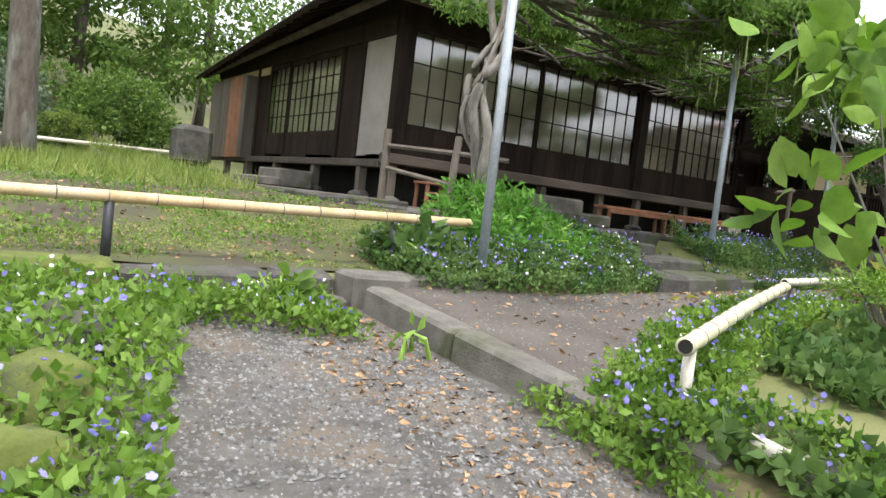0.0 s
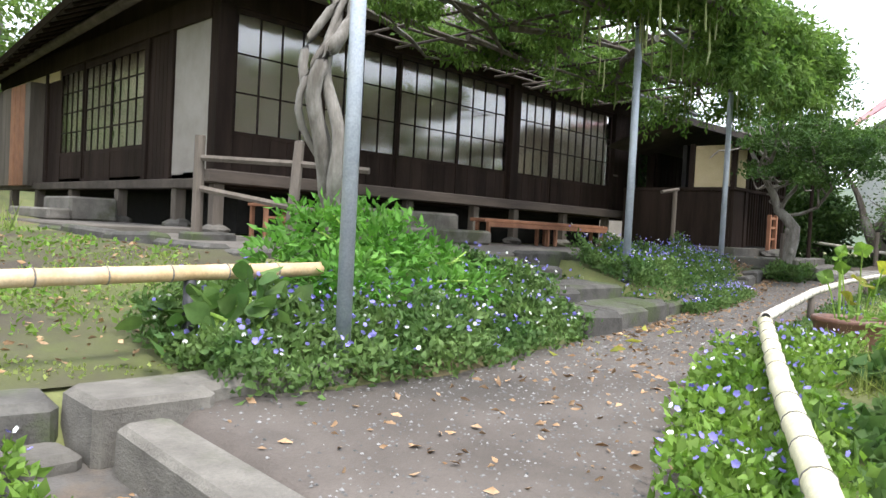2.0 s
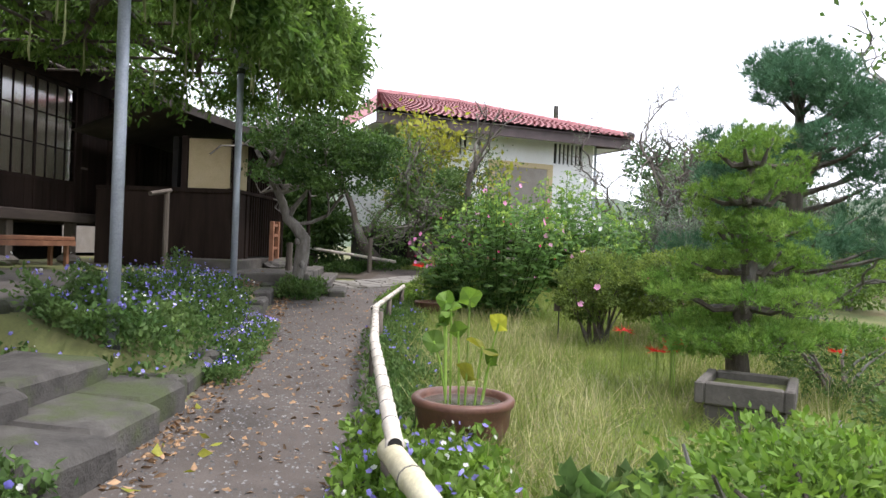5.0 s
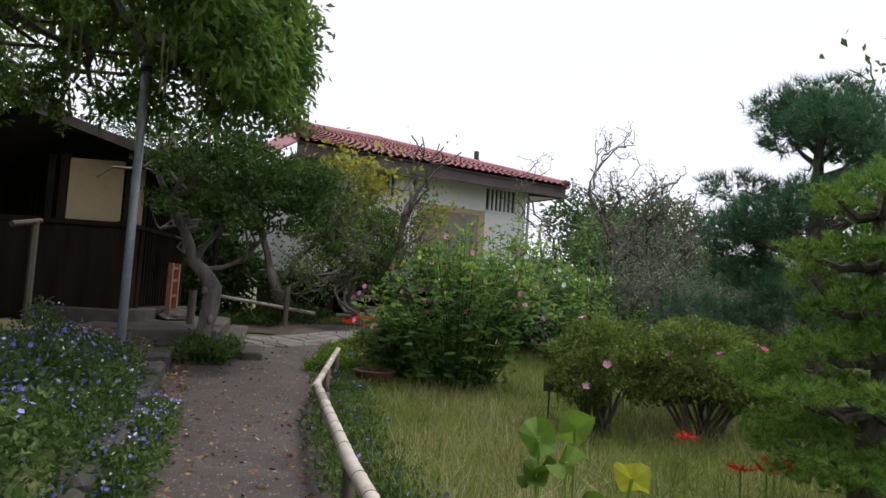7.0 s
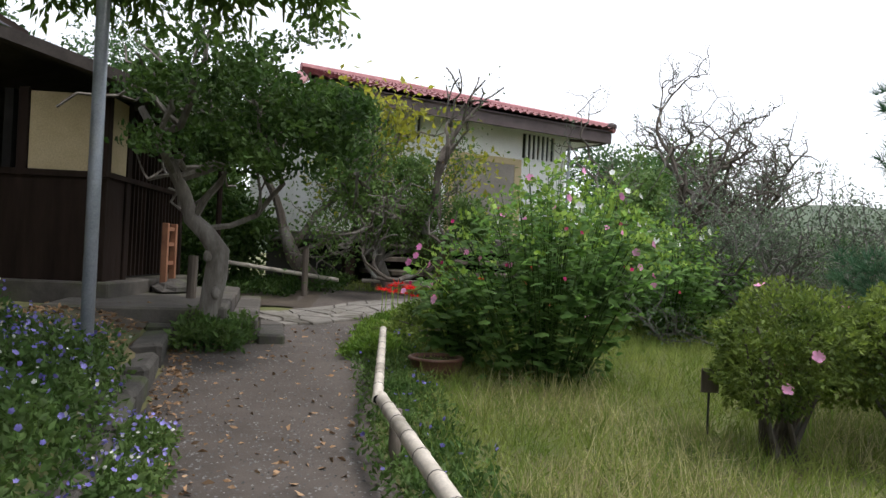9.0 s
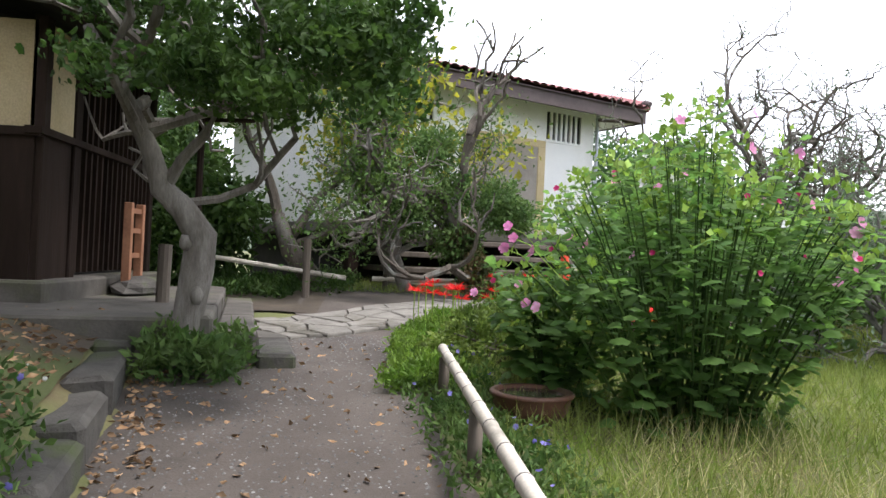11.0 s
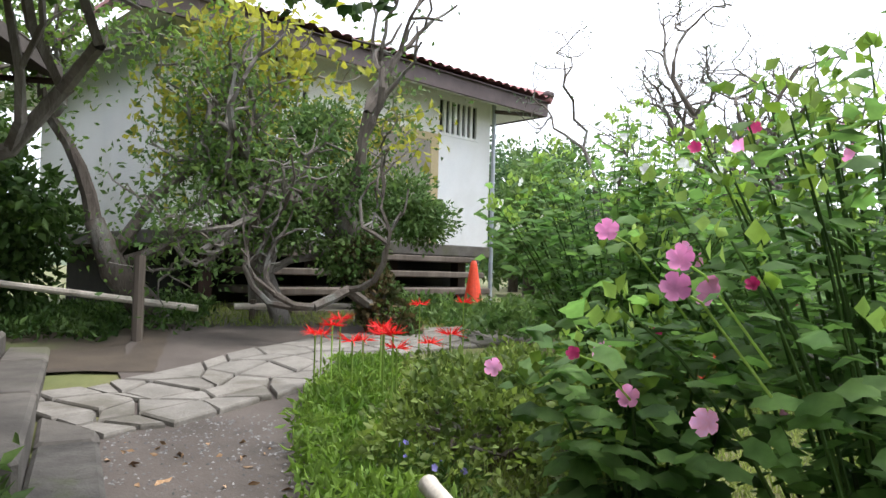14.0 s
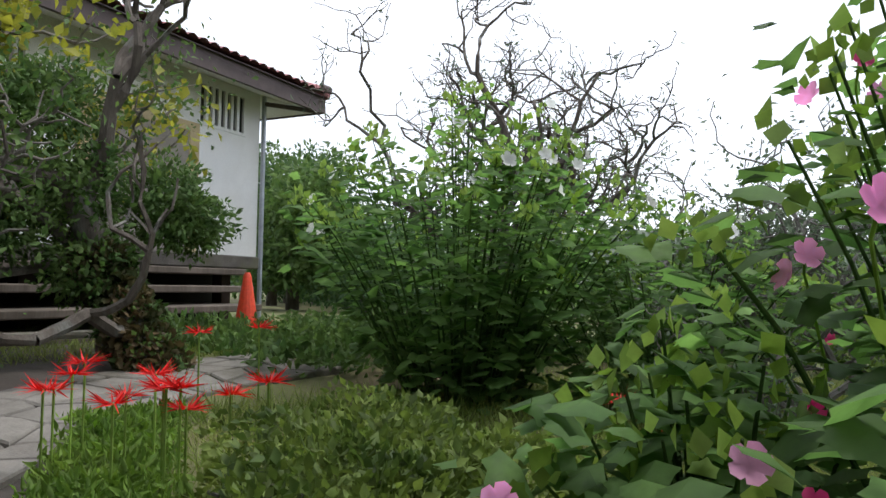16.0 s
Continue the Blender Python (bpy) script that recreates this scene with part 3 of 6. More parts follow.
# roof: front and side slopes meeting in a hip, with rafters and boards below
roof = Geo()
E0, E1, E2 = (5.3, 8.35, 3.98), (18.6, 8.35, 3.9), (6.15, 20.3, 3.55)
R0, R1 = (11.2, 14.4, 6.9), (18.6, 14.4, 6.9)
R2 = (11.4, 20.3, 6.9)
T = 0.12
n0 = [E0, E1, R1, R0, E2, R2]
roof.v = [(a, b, c) for a, b, c in n0] + [(a, b, c + T) for a, b, c in n0]
roof.f = [(0, 1, 2, 3), (0, 3, 5, 4), (6, 9, 8, 7), (6, 10, 11, 9), (0, 6, 7, 1), (0, 4, 10, 6), (1, 7, 8, 2), (4, 5, 11, 10), (2, 8, 9, 3), (3, 9, 11, 5)]
roof_ob = roof.ob("roof", "roof_old", house, "weathered dark roof with deep overhanging eaves")


def on_house(name, g, mat, up):
    inv = (up.parent.matrix_world @ up.matrix_basis).inverted() if up.parent else up.matrix_world.inverted()
    return link(name, [inv @ Vector(v) for v in g.v], g.f, mat, up)


for i in range(27):
    x = 5.9 + i * 0.47
    k = (14.4 - 8.35) / (6.9 - 3.95)
    y1 = min(9.45, 8.4 + (x - 5.3) * 1.0)
    z0 = 3.93
    on_house("rafter", Geo().tube([(x, 8.38, z0), (x, y1, z0 + (y1 - 8.38) / k)], 0.03, 4), "wood_dark", roof_ob)
for i in range(25):
    y = 8.9 + i * 0.45
    t = (y - 8.35) / 11.95
    xe, ze = 5.3 + 0.85 * t, 3.94 - 0.43 * t
    on_house("rafter", Geo().tube([(xe + 0.02, y, ze), (HX + 0.05, y, ze + (HX - xe) * 0.5)], 0.03, 4), "wood_dark", roof_ob)
on_house("fascia", Geo().box(5.3, 18.6, 8.31, 8.35, 3.9, 4.08), "wood_dark", roof_ob)
on_house("gutter", Geo().tube([(5.3, 8.27, 3.98), (18.7, 8.27, 3.92)], 0.05, 8), "steel_dark", roof_ob)
on_house("fascia", Geo().tube([(5.27, 8.35, 4.0), (6.12, 20.3, 3.57)], 0.06, 4), "wood_dark", roof_ob)
on_house("gutter_pipe", Geo().tube([(6.1, 20.1, 3.5), (6.15, 20.1, 3.0), (5.9, 20.1, 1.0), (5.9, 20.1, 0.8)], 0.035, 6), "wood_grey", roof_ob)
for i in range(5):
    on_house("roof_course", Geo().box(5.3 + i, 18.6, 8.4 + i * 1.0, 8.44 + i * 1.0, 4.1 + i * 0.487, 4.13 + i * 0.487), "roof_old", roof_ob)

# rear wing between the house and the porch
wing = thing("house_wing", 20, 9, 0, "low dark boarded wing joining the house to the porch", "house wing")
Geo().box(HE + 0.02, 24.5, 9.0, 9.2, 0.5, 3.6).ob("wall", "wood_dark", wing)
for i in range(16):
    Geo().box(HE + 0.1 + i * 0.2, HE + 0.27 + i * 0.2, 8.96, 9.0, 0.6, 3.5).ob("board", "wood_dark", wing)
Geo().box(17.9, 24.6, 8.3, 12.0, 3.6, 3.72).ob("roof", "roof_old", wing)
Geo().box(18.3, 19.6, 8.5, 8.96, 2.0, 2.06).ob("shelf", "wood_grey", wing)
white_house = thing("neighbour_house", 27, 17, 0, "distant building with a pale metal roof", "building")
Geo().box(20, 36, 15, 22, 0.5, 5.0).ob("wall", "plaster_grey", white_house)
g = Geo()
g.v = [(19, 14, 5.0), (37, 14, 5.0), (37, 19, 7.2), (19, 19, 7.2), (19, 14, 5.15), (37, 14, 5.15), (37, 19, 7.35), (19, 19, 7.35)]
g.f = [(3, 2, 1, 0), (4, 5, 6, 7), (0, 1, 5, 4), (1, 2, 6, 5), (2, 3, 7, 6), (3, 0, 4, 7)]
g.ob("roof", "plaster_white", white_house, "pale sheet-metal roof")

# ---- kerbs, steps and stones ----
kerb = thing("kerb", 3.2, 2, 0, "worn concrete kerb between gravel and path", "kerb", kind="structure")


def kerb_bar(pts, w, h, name="kerb_stone", mat="concrete", parent=kerb):
    for (a, b) in zip(pts, pts[1:]):
        a, b = Vector(a), Vector(b)
        d = b - a
        m = Matrix.Translation(a) @ d.to_track_quat("X", "Z").to_matrix().to_4x4()
        Geo().box(0.004, d.length - 0.004, -w / 2, w / 2, -h, 0, 0.025, m).rough(0.015).ob(name, mat, parent)


kerb_bar([(3.48, 0.2, -0.30), (3.34, 1.1, -0.19), (3.24, 2.0, -0.085), (3.15, 3.06, 0.03)], 0.24, 0.34)
corner = tagged(Geo().box(2.98, 3.5, 3.12, 3.52, -0.25, 0.10, 0.03).box(3.4, 4.3, 3.2, 3.5, -0.2, 0.11, 0.03).rough(0.025).ob("corner_block", "concrete"), "worn concrete corner block of the low wall", "block", kind="structure")
bank_wall = thing("bank_wall", 1, 3.4, 0, "low mossy stone wall holding the earth bank", "wall", kind="structure")
br = random.Random(8)
x = -3.4
while x < 2.95:
    w = br.uniform(0.6, 1.1)
    x1 = min(x + w, 2.97)
    zt = gz(x, 4.0) - 0.02
    Geo().box(x, x1 - 0.012, 3.42 + br.uniform(-0.02, 0.02), 3.7, -0.3, zt + br.uniform(-0.02, 0.02), 0.04).rough(0.04).ob("stone", "moss" if br.random() < 0.85 else "stone_dark", bank_wall)
    Geo().box(x, x1 - 0.01, 3.16 + br.uniform(-0.02, 0.02), 3.41, -0.4, -0.10 + br.uniform(-0.015, 0.015), 0.03).rough(0.03).ob("footing_stone", "stone", bank_wall)
    x = x1

steps = thing("garden_steps", 7.7, 4.3, 0, "worn stone steps from the path to the terrace", "steps", kind="structure")
sr = random.Random(4)
for (y0, y1, z1, x0, x1) in ((3.52, 4.15, 0.2, 6.95, 9.1), (4.12, 4.75, 0.34, 7.0, 8.75), (4.72, 5.35, 0.48, 7.0, 8.6)):
    x = x0
    while x < x1 - 0.05:
        w = min(sr.uniform(0.55, 0.9), x1 - x)
        if x1 - x - w < 0.25:
            w = x1 - x
        k = 0.17 * (x - 6.95) if y0 < 4 else 0.12 * (x - 6.95)
        Geo().box(x, x + w - 0.012, y0 + k, y1 + k, -0.2, z1 + sr.uniform(-0.012, 0.012), 0.035).rough(0.045).ob("stone", "stone_dark", steps)
        x += w
low_curb = thing("stone_curb", 12, 4.5, 0, "mossy stone curb along the flower bed", "curb", kind="structure")
x = 9.1
while x < 15.9:
    w = min(sr.uniform(0.55, 0.95), 15.95 - x)
    a, b = line_at(CURB, x), line_at(CURB, x + w)
    d = Vector((w, b - a, 0))
    m = Matrix.Translation((x, a + 0.02, 0)) @ d.to_track_quat("X", "Z").to_matrix().to_4x4()
    Geo().box(0.006, d.length - 0.006, 0, 0.26, -0.15, path_z(x, 4) + 0.15 + 0.012 * (x - 9) + sr.uniform(-0.01, 0.01), 0.03, m).rough(0.035).ob("stone", "stone_dark", low_curb)
    x += w

# ---- trellis poles ----
for x, y, z in ((4.3, 3.3, 0.1), (9.14, 4.44, 0.2), (13.1, 5.06, 0.3)):
    pole = thing("trellis_pole", x, y, gz(x, y), "grey galvanised steel pole holding up the wisteria trellis", "pole", "trellis poles")
    Geo().tube([(x, y, gz(x, y) - 0.1), (x, y, 3.4)], 0.042, 14).ob("shaft", "steel", pole, "", True)
    Geo().tube([(x, y, 3.2), (x, y, 3.26)], 0.055, 12).ob("clamp", "steel_dark", pole, "", True)
    Geo().lathe(x, y, [(0.06, gz(x, y) - 0.05), (0.06, gz(x, y) + 0.03), (0.045, gz(x, y) + 0.05)], 12).ob("foot", "steel_dark", pole)
trellis = thing("wisteria_trellis", 9, 6, 3.4, "overhead lattice of bamboo canes for the wisteria", "trellis")
for i in range(9):
    x = 8.1 + i * 0.74
    Geo().tube([(x, 3.75, 3.42), (x, 8.2, 3.42)], 0.02, 6).ob("cane", "wood_beam", trellis)
for i in range(8):
    y = 3.8 + i * 0.6
    Geo().tube([(7.9, y, 3.46), (14.1, y, 3.46)], 0.02, 6).ob("cane", "wood_beam", trellis)
Geo().tube([(4.3, 3.3, 3.37), (9.14, 4.44, 3.37), (13.1, 5.06, 3.37), (14.0, 5.2, 3.37)], 0.03, 8).ob("rail", "steel", trellis)

# ---- bamboo rails ----


def bamboo(pts, r, mat, label, posts, post_mat="wood_grey", open_end=False):
    rail = thing("bamboo_rail", *pts[0], label, "rail")
    for a, b in zip(pts, pts[1:]):
        a, b = Vector(a), Vector(b)
        n = max(2, int((b - a).length / 0.3))
        line, rad = [], []
        for i in range(n + 1):
            for off, rr in ((-0.012, 1.0), (0.0, 1.1), (0.012, 1.0)):
                t = min(1, max(0, i / n + off / (b - a).length * 2))
                line.append(a.lerp(b, t))
                rad.append(r * rr)
        Geo().tube(line, rad, 12).ob("culm", mat, rail, "", True)
        for i in range(1, n):
            p = a.lerp(b, i / n)
            d = (b - a).normalized() * 0.004
            Geo().tube([p - d, p + d], r * 1.13, 12).ob("node", "bark_twig", rail)
        if open_end and a == Vector(pts[0]):
            d = (b - a).normalized()
            # black disc paints the shaded hollow on the closed culm end
            Geo().tube([a - d * 0.004, a + d * 0.001], r * 0.8, 12).ob("hollow_end", "shade_black", rail)
    for x, y, z in posts:
        Geo().tube([(x, y, gz(x, y) - 0.1), (x, y, z)], 0.035, 8).ob("post", post_mat, rail, "", True)
    return rail


bamboo([(-3.5, 3.55, 0.42), (0.69, 3.75, 0.485), (4.58, 3.92, 0.55)], 0.042, "bamboo_tan", "pale tan bamboo rail on dark metal stakes above the bank", [(1.35, 3.78, 0.46), (3.72, 3.88, 0.5)], "steel_dark")
bamboo([(3.72, 0.70, 0.10), (5.4, 1.45, 0.19), (7.22, 2.2, 0.29)], 0.05, "bamboo", "weathered pale green bamboo rail beside the path", [(3.85, 0.76, 0.08), (5.6, 1.54, 0.17)], "bamboo_old", True)
bamboo([(7.15, 2.17, 0.33), (9.9, 2.72, 0.37), (12.6, 3.16, 0.38)], 0.038, "bamboo_old", "bleached bamboo rail beside the path", [(7.4, 2.23, 0.28), (9.9, 2.72, 0.33), (12.4, 3.07, 0.36)], "wood_grey", True)
bamboo([(12.55, 3.18, 0.38), (15.45, 3.2, 0.48)], 0.032, "bamboo_old", "bleached bamboo rail beside the path", [(13.9, 3.19, 0.4), (15.3, 3.2, 0.44)], "wood_grey", True)

stub_rail = thing("bamboo_offcut", 3.6, 0.0, gz(3.6, 0.0), "short cut end of pale bamboo lying by the kerb", "bamboo")
Geo().tube([(3.52, 0.15, gz(3.52, 0.15) + 0.12), (3.85, -0.5, gz(3.85, -0.5) + 0.05)], 0.045, 12).ob("culm", "bamboo_old", stub_rail, "", True)
# hollow of the offcut, its shade painted as a black disc
Geo().tube([(3.518, 0.154, gz(3.52, 0.15) + 0.1205), (3.522, 0.146, gz(3.52, 0.15) + 0.12)], 0.036, 12).ob("hollow_end", "shade_black", stub_rail)

# ---- porch ----
porch = thing("entrance_porch", 18.5, 7, 0.6, "small entrance porch with cream plaster and dark lattice", "porch")
Geo().box(16.35, 20.2, 6.25, 9.0, 0.2, 0.5, 0.02).ob("platform", "stone", porch, "grey stone platform")
Geo().box(16.75, 16.9, 6.5, 9.0, 0.6, 2.0).ob("lower_wall", "wood_dark", porch)
Geo().box(16.78, 16.88, 6.52, 7.32, 2.0, 2.9).ob("plaster_panel", "plaster_yellow", porch, "cream plaster panel")
Geo().box(16.93, 17.4, 6.46, 6.56, 2.0, 2.9).ob("plaster_panel", "plaster_yellow", porch, "cream plaster panel")
Geo().box(16.93, 17.4, 6.47, 6.57, 0.75, 1.98).ob("lower_wall", "wood_dark", porch)
for px, py in ((16.84, 6.5), (17.46, 6.5), (19.7, 6.5), (16.84, 7.4)):
    Geo().box(px - 0.06, px + 0.06, py - 0.06, py + 0.06, 0.6, 2.95, 0.01).ob("post", "wood_dark", porch)
Geo().box(16.7, 19.8, 6.42, 6.56, 1.96, 2.02).ob("rail", "wood_dark", porch)
Geo().box(16.72, 16.79, 6.45, 9.0, 1.94, 2.01).ob("rail", "wood_dark", porch)
Geo().box(16.6, 19.85, 6.3, 7.7, 0.46, 0.76, 0.02).ob("sill_stone", "stone", porch)
for i in range(15):
    Geo().box(17.56 + i * 0.14, 17.6 + i * 0.14, 6.46, 6.5, 0.8, 2.9).ob("lattice_bar", "wood_dark", porch)
for j in range(5):
    Geo().box(17.52, 19.64, 6.5, 6.52, 1.0 + j * 0.42, 1.03 + j * 0.42).ob("lattice_rail", "wood_dark", porch)
# black sheet puts the shade behind the lattice into the colour
Geo().box(17.52, 19.64, 6.62, 6.64, 0.76, 2.95).ob("screen", "shade_black", porch)
# same painted shade on the wall further in
Geo().box(16.95, 19.64, 7.6, 7.7, 0.6, 2.95).ob("back_wall", "shade_black", porch)
g = Geo()
g.v = [(16.2, 5.9, 2.86), (20.4, 5.3, 2.82), (20.4, 7.6, 3.4), (16.2, 7.6, 3.4), (16.2, 5.9, 2.98), (20.4, 5.3, 2.94), (20.4, 7.6, 3.55), (16.2, 7.6, 3.55), (16.2, 9.2, 2.9), (20.4, 9.2, 2.9)]
g.f = [(3, 2, 1, 0), (4, 5, 6, 7), (0, 1, 5, 4), (1, 2, 6, 5), (3, 0, 4, 7), (7, 6, 9, 8), (8, 9, 2, 3)]
g.ob("roof", "roof_old", porch, "dark bark-shingle porch roof")
Geo().tube([(20.2, 6.0, 0.55), (20.2, 6.0, 2.85)], 0.045, 8).ob("porch_post", "wood_dark", porch)
Geo().tube([(20.2, 6.0, 2.75), (20.35, 5.35, 2.8)], 0.03, 6).ob("bracket", "wood_dark", porch)
psteps = thing("porch_steps", 18, 4.9, 0, "long grey stone steps up to the porch", "steps", kind="structure")
turned = pose(15.97, 4.22, 0, 0, 0, 10)
pst = random.Random(6)
for v0, v1, z1, cuts, mat in ((0.0, 0.29, 0.33, (0.0, 1.02), "stone_dark"), (0.0, 0.29, 0.335, (1.03, 2.4, 3.9), "stone"), (0.295, 0.6, 0.465, (0.16, 1.7, 3.1, 4.0), "stone"), (0.605, 0.86, 0.605, (0.02, 1.1, 2.3, 3.3, 4.1), "stone")):
    for a, b in zip(cuts, cuts[1:]):
        Geo().box(a, b - 0.012, v0 + pst.uniform(-0.008, 0.008), v1, -0.05, z1 + pst.uniform(-0.006, 0.006), 0.022, turned).rough(0.014).ob("step_stone", mat, psteps)
Geo().box(-0.02, 4.1, 0.865, 2.35, 0.0, 0.585, 0.02, turned).rough(0.01).ob("landing", "stone", psteps)

# ---- storehouse ----
SX = 26.1
store = thing("storehouse", 29, 2, 0, "white plastered storehouse with a red tiled roof", "storehouse")
slits = ((-0.70, 0.28, 3.70, 4.30), (3.1, 3.95, 3.70, 4.30))
ys = [-1.09, -0.70, 0.28, 3.1, 3.95, 5.2]
for a, b in zip(ys, ys[1:]):
    for z0, z1 in (((1.66, 3.70), (4.30, 4.7)) if (a, b) in ((-0.70, 0.28), (3.1, 3.95)) else ((1.66, 4.7),)):
        Geo().box(SX, SX + 0.3, a, b, z0, z1).ob("front_wall", "plaster_white", store, "white plaster wall")
Geo().box(SX + 0.3, 32, -1.09, -0.79, 1.66, 4.7).ob("side_wall", "plaster_white", store, "white plaster wall")
Geo().box(SX + 0.3, 32, 4.9, 5.2, 1.66, 4.7).ob("side_wall", "plaster_white", store, "white plaster wall")
Geo().box(31.7, 32, -0.79, 4.9, 1.66, 4.7).ob("back_wall", "plaster_white", store, "white plaster wall")
# black sheet, painted shade for the gaps between slats
Geo().box(SX + 0.05, SX + 0.1, -0.8, 4.1, 3.6, 4.4).ob("slit_backing", "shade_black", store, "black sheet standing in for the shade between the slats")
for a, b, z0, z1 in slits:
    for i in range(1, 7):
        y = a + (b - a) * i / 7
        Geo().box(SX + 0.0, SX + 0.045, y - 0.03, y + 0.03, z0, z1).ob("slat", "plaster_white", store)
    Geo().box(SX - 0.02, SX + 0.04, a - 0.03, b + 0.03, z0 - 0.05, z0).ob("window_sill", "plaster_white", store)
Geo().box(SX - 0.03, SX + 0.05, 0.3, 0.5, 1.66, 3.5, 0.01).box(SX - 0.03, SX + 0.05, 2.2, 2.4, 1.66, 3.5, 0.01).box(SX - 0.03, SX + 0.05, 0.3, 2.4, 3.5, 3.65, 0.01).ob("door_frame", "plaster_yellow", store, "pale wooden door frame")
Geo().box(SX - 0.01, SX + 0.02, 0.5, 2.2, 1.66, 3.5).ob("door", "plaster_grey", store, "grey sliding door")
Geo().box(SX - 0.05, 32, -1.12, 5.22, 1.45, 1.66, 0.02).ob("plinth", "stone", store)
# solid black block painted as the shade under the raised floor
Geo().box(SX + 0.5, 31.5, -0.7, 4.8, 0.0, 1.45).ob("underfloor", "shade_black", store)
for i in range(4):
    Geo().box(SX - 0.2 - 0.42 * i, SX + 0.6, -0.65 + 0.3 * i, 4.2, 1.34 - 0.27 * i, 1.44 - 0.27 * i, 0.015).ob("step_plank", "wood_grey", store, "grey weathered timber step")
for y in (-0.5, 1.2, 2.9, 4.6):
    Geo().box(SX + 0.1, SX + 0.3, y - 0.1, y + 0.1, 0.0, 1.45).ob("support_post", "wood_dark", store)
EX, EY, EZ = 25.25, -1.8, 4.2
Geo().box(EX, 33, EY, EY + 0.06, EZ, EZ + 0.3).box(EX, EX + 0.06, EY + 0.06, 6.0, EZ, EZ + 0.3).ob("fascia", "fascia", store, "dark fascia board")
g = Geo()
g.v = [(EX, EY, EZ), (33, EY, EZ), (33, 6.0, EZ), (EX, 6.0, EZ), (SX, -1.09, 4.45), (32, -1.09, 4.45), (32, 5.2, 4.45), (SX, 5.2, 4.45)]
g.f = [(0, 1, 5, 4), (1, 2, 6, 5), (2, 3, 7, 6), (3, 0, 4, 7)]
g.ob("soffit", "plaster_white", store, "white plastered eave underside")
tiles = Geo()
A, B_, C, D = Vector((EX - 0.05, EY - 0.05, EZ + 0.3)), Vector((EX - 0.05, 6.05, EZ + 0.3)), Vector((31.1, 4.2, 6.2)), Vector((31.1, 1.2, 6.2))
A2 = Vector((33.05, EY - 0.05, EZ + 0.3))


def tiled(p0, p1, q1, q0, cols, rows):
    """A slope of round tiles: corrugated courses, each lapping over the one below."""
    g, n = Geo(), 0
    for r in range(rows):
        for side, t in ((0, r / rows), (1, (r + 1) / rows + 0.012)):
            a, b = p0.lerp(q0, t), p1.lerp(q1, t)
            nrm = (p1 - p0).cross(q0 - p0).normalized()
            if nrm.z < 0:
                nrm = -nrm
            for i in range(cols * 4 + 1):
                w = abs(math.sin(math.pi * i / 4)) * 0.05
                g.v.append(tuple(a.lerp(b, i / (cols * 4)) + nrm * (w + (0.045 if side == 0 else 0.0))))
        k = cols * 4 + 1
        for i in range(cols * 4):
            g.f.append((n + i, n + i + 1, n + k + i + 1, n + k + i))
        if r:
            for i in range(cols * 4):
                g.f.append((n - k + i, n - k + i + 1, n + i + 1, n + i))
        n += 2 * k
    return g


g = Geo()
g.v = [tuple(q - Vector((0, 0, 0.04))) for q in (A, B_, C, D, A2)]
g.f = [(0, 1, 2, 3), (4, 0, 3)]
g.ob("roof_board", "fascia", store)
tiled(A, B_, C, D, 38, 13).ob("roof_slope", "tile_red", store, "faded red tile roof")
tiled(A2, A, D, Vector((31.1, 1.2, 6.21)), 30, 13).ob("roof_slope", "tile_red", store, "faded red tile roof")
Geo().tube([D + Vector((0, 0, 0.05)), C + Vector((0, 0, 0.05))], 0.13, 8).ob("ridge", "tile_red", store)
Geo().tube([A + Vector((0, 0, 0.06)), D + Vector((0, 0, 0.05))], 0.11, 8).ob("hip_ridge", "tile_red", store)
Geo().rock(EX, EY, EZ + 0.42, 0.12, 0.12, 0.1, 2).ob("ridge_end_tile", "fascia", store)
Geo().tube([(SX - 0.04, -1.15, 4.5), (SX - 0.04, -1.15, 0.4)], 0.04, 8).ob("downpipe", "steel", store, "pale grey downpipe")
Geo().tube([(EX + 0.05, EY + 0.1, EZ + 0.02), (SX - 0.06, -1.15, 4.3)], 0.04, 8).ob("downpipe_elbow", "fascia", store)
g = Geo()
B2 = Vector((33.05, 6.05, EZ + 0.3))
g.v = [tuple(q) for q in (B_, B2, C)] + [tuple(q - Vector((0, 0, 0.05))) for q in (B_, B2, C)]
g.f = [(0, 1, 2), (5, 4, 3), (0, 3, 4, 1), (1, 4, 5, 2), (2, 5, 3, 0)]
g.ob("roof_slope", "tile_red", store, "faded red tile roof")
store.matrix_world = pose(26.12, -1.06, 0, 0, 0, 27) @ Matrix.Translation((-SX, 1.09, 0)) @ store.matrix_world
cone = thing("traffic_cone", 23.1, 0.3, gz(23.1, 0.3), "red plastic traffic cone beside the storehouse steps", "cone")
zc = gz(23.1, 0.3)
Geo().lathe(23.1, 0.3, [(0.17, zc + 0.03), (0.15, zc + 0.1), (0.05, zc + 0.75), (0.03, zc + 0.8)], 16).ob("body", "cone_red", cone)
Geo().box(22.9, 23.3, 0.1, 0.5, zc - 0.02, zc + 0.03, 0.01).ob("base", "cone_red", cone)

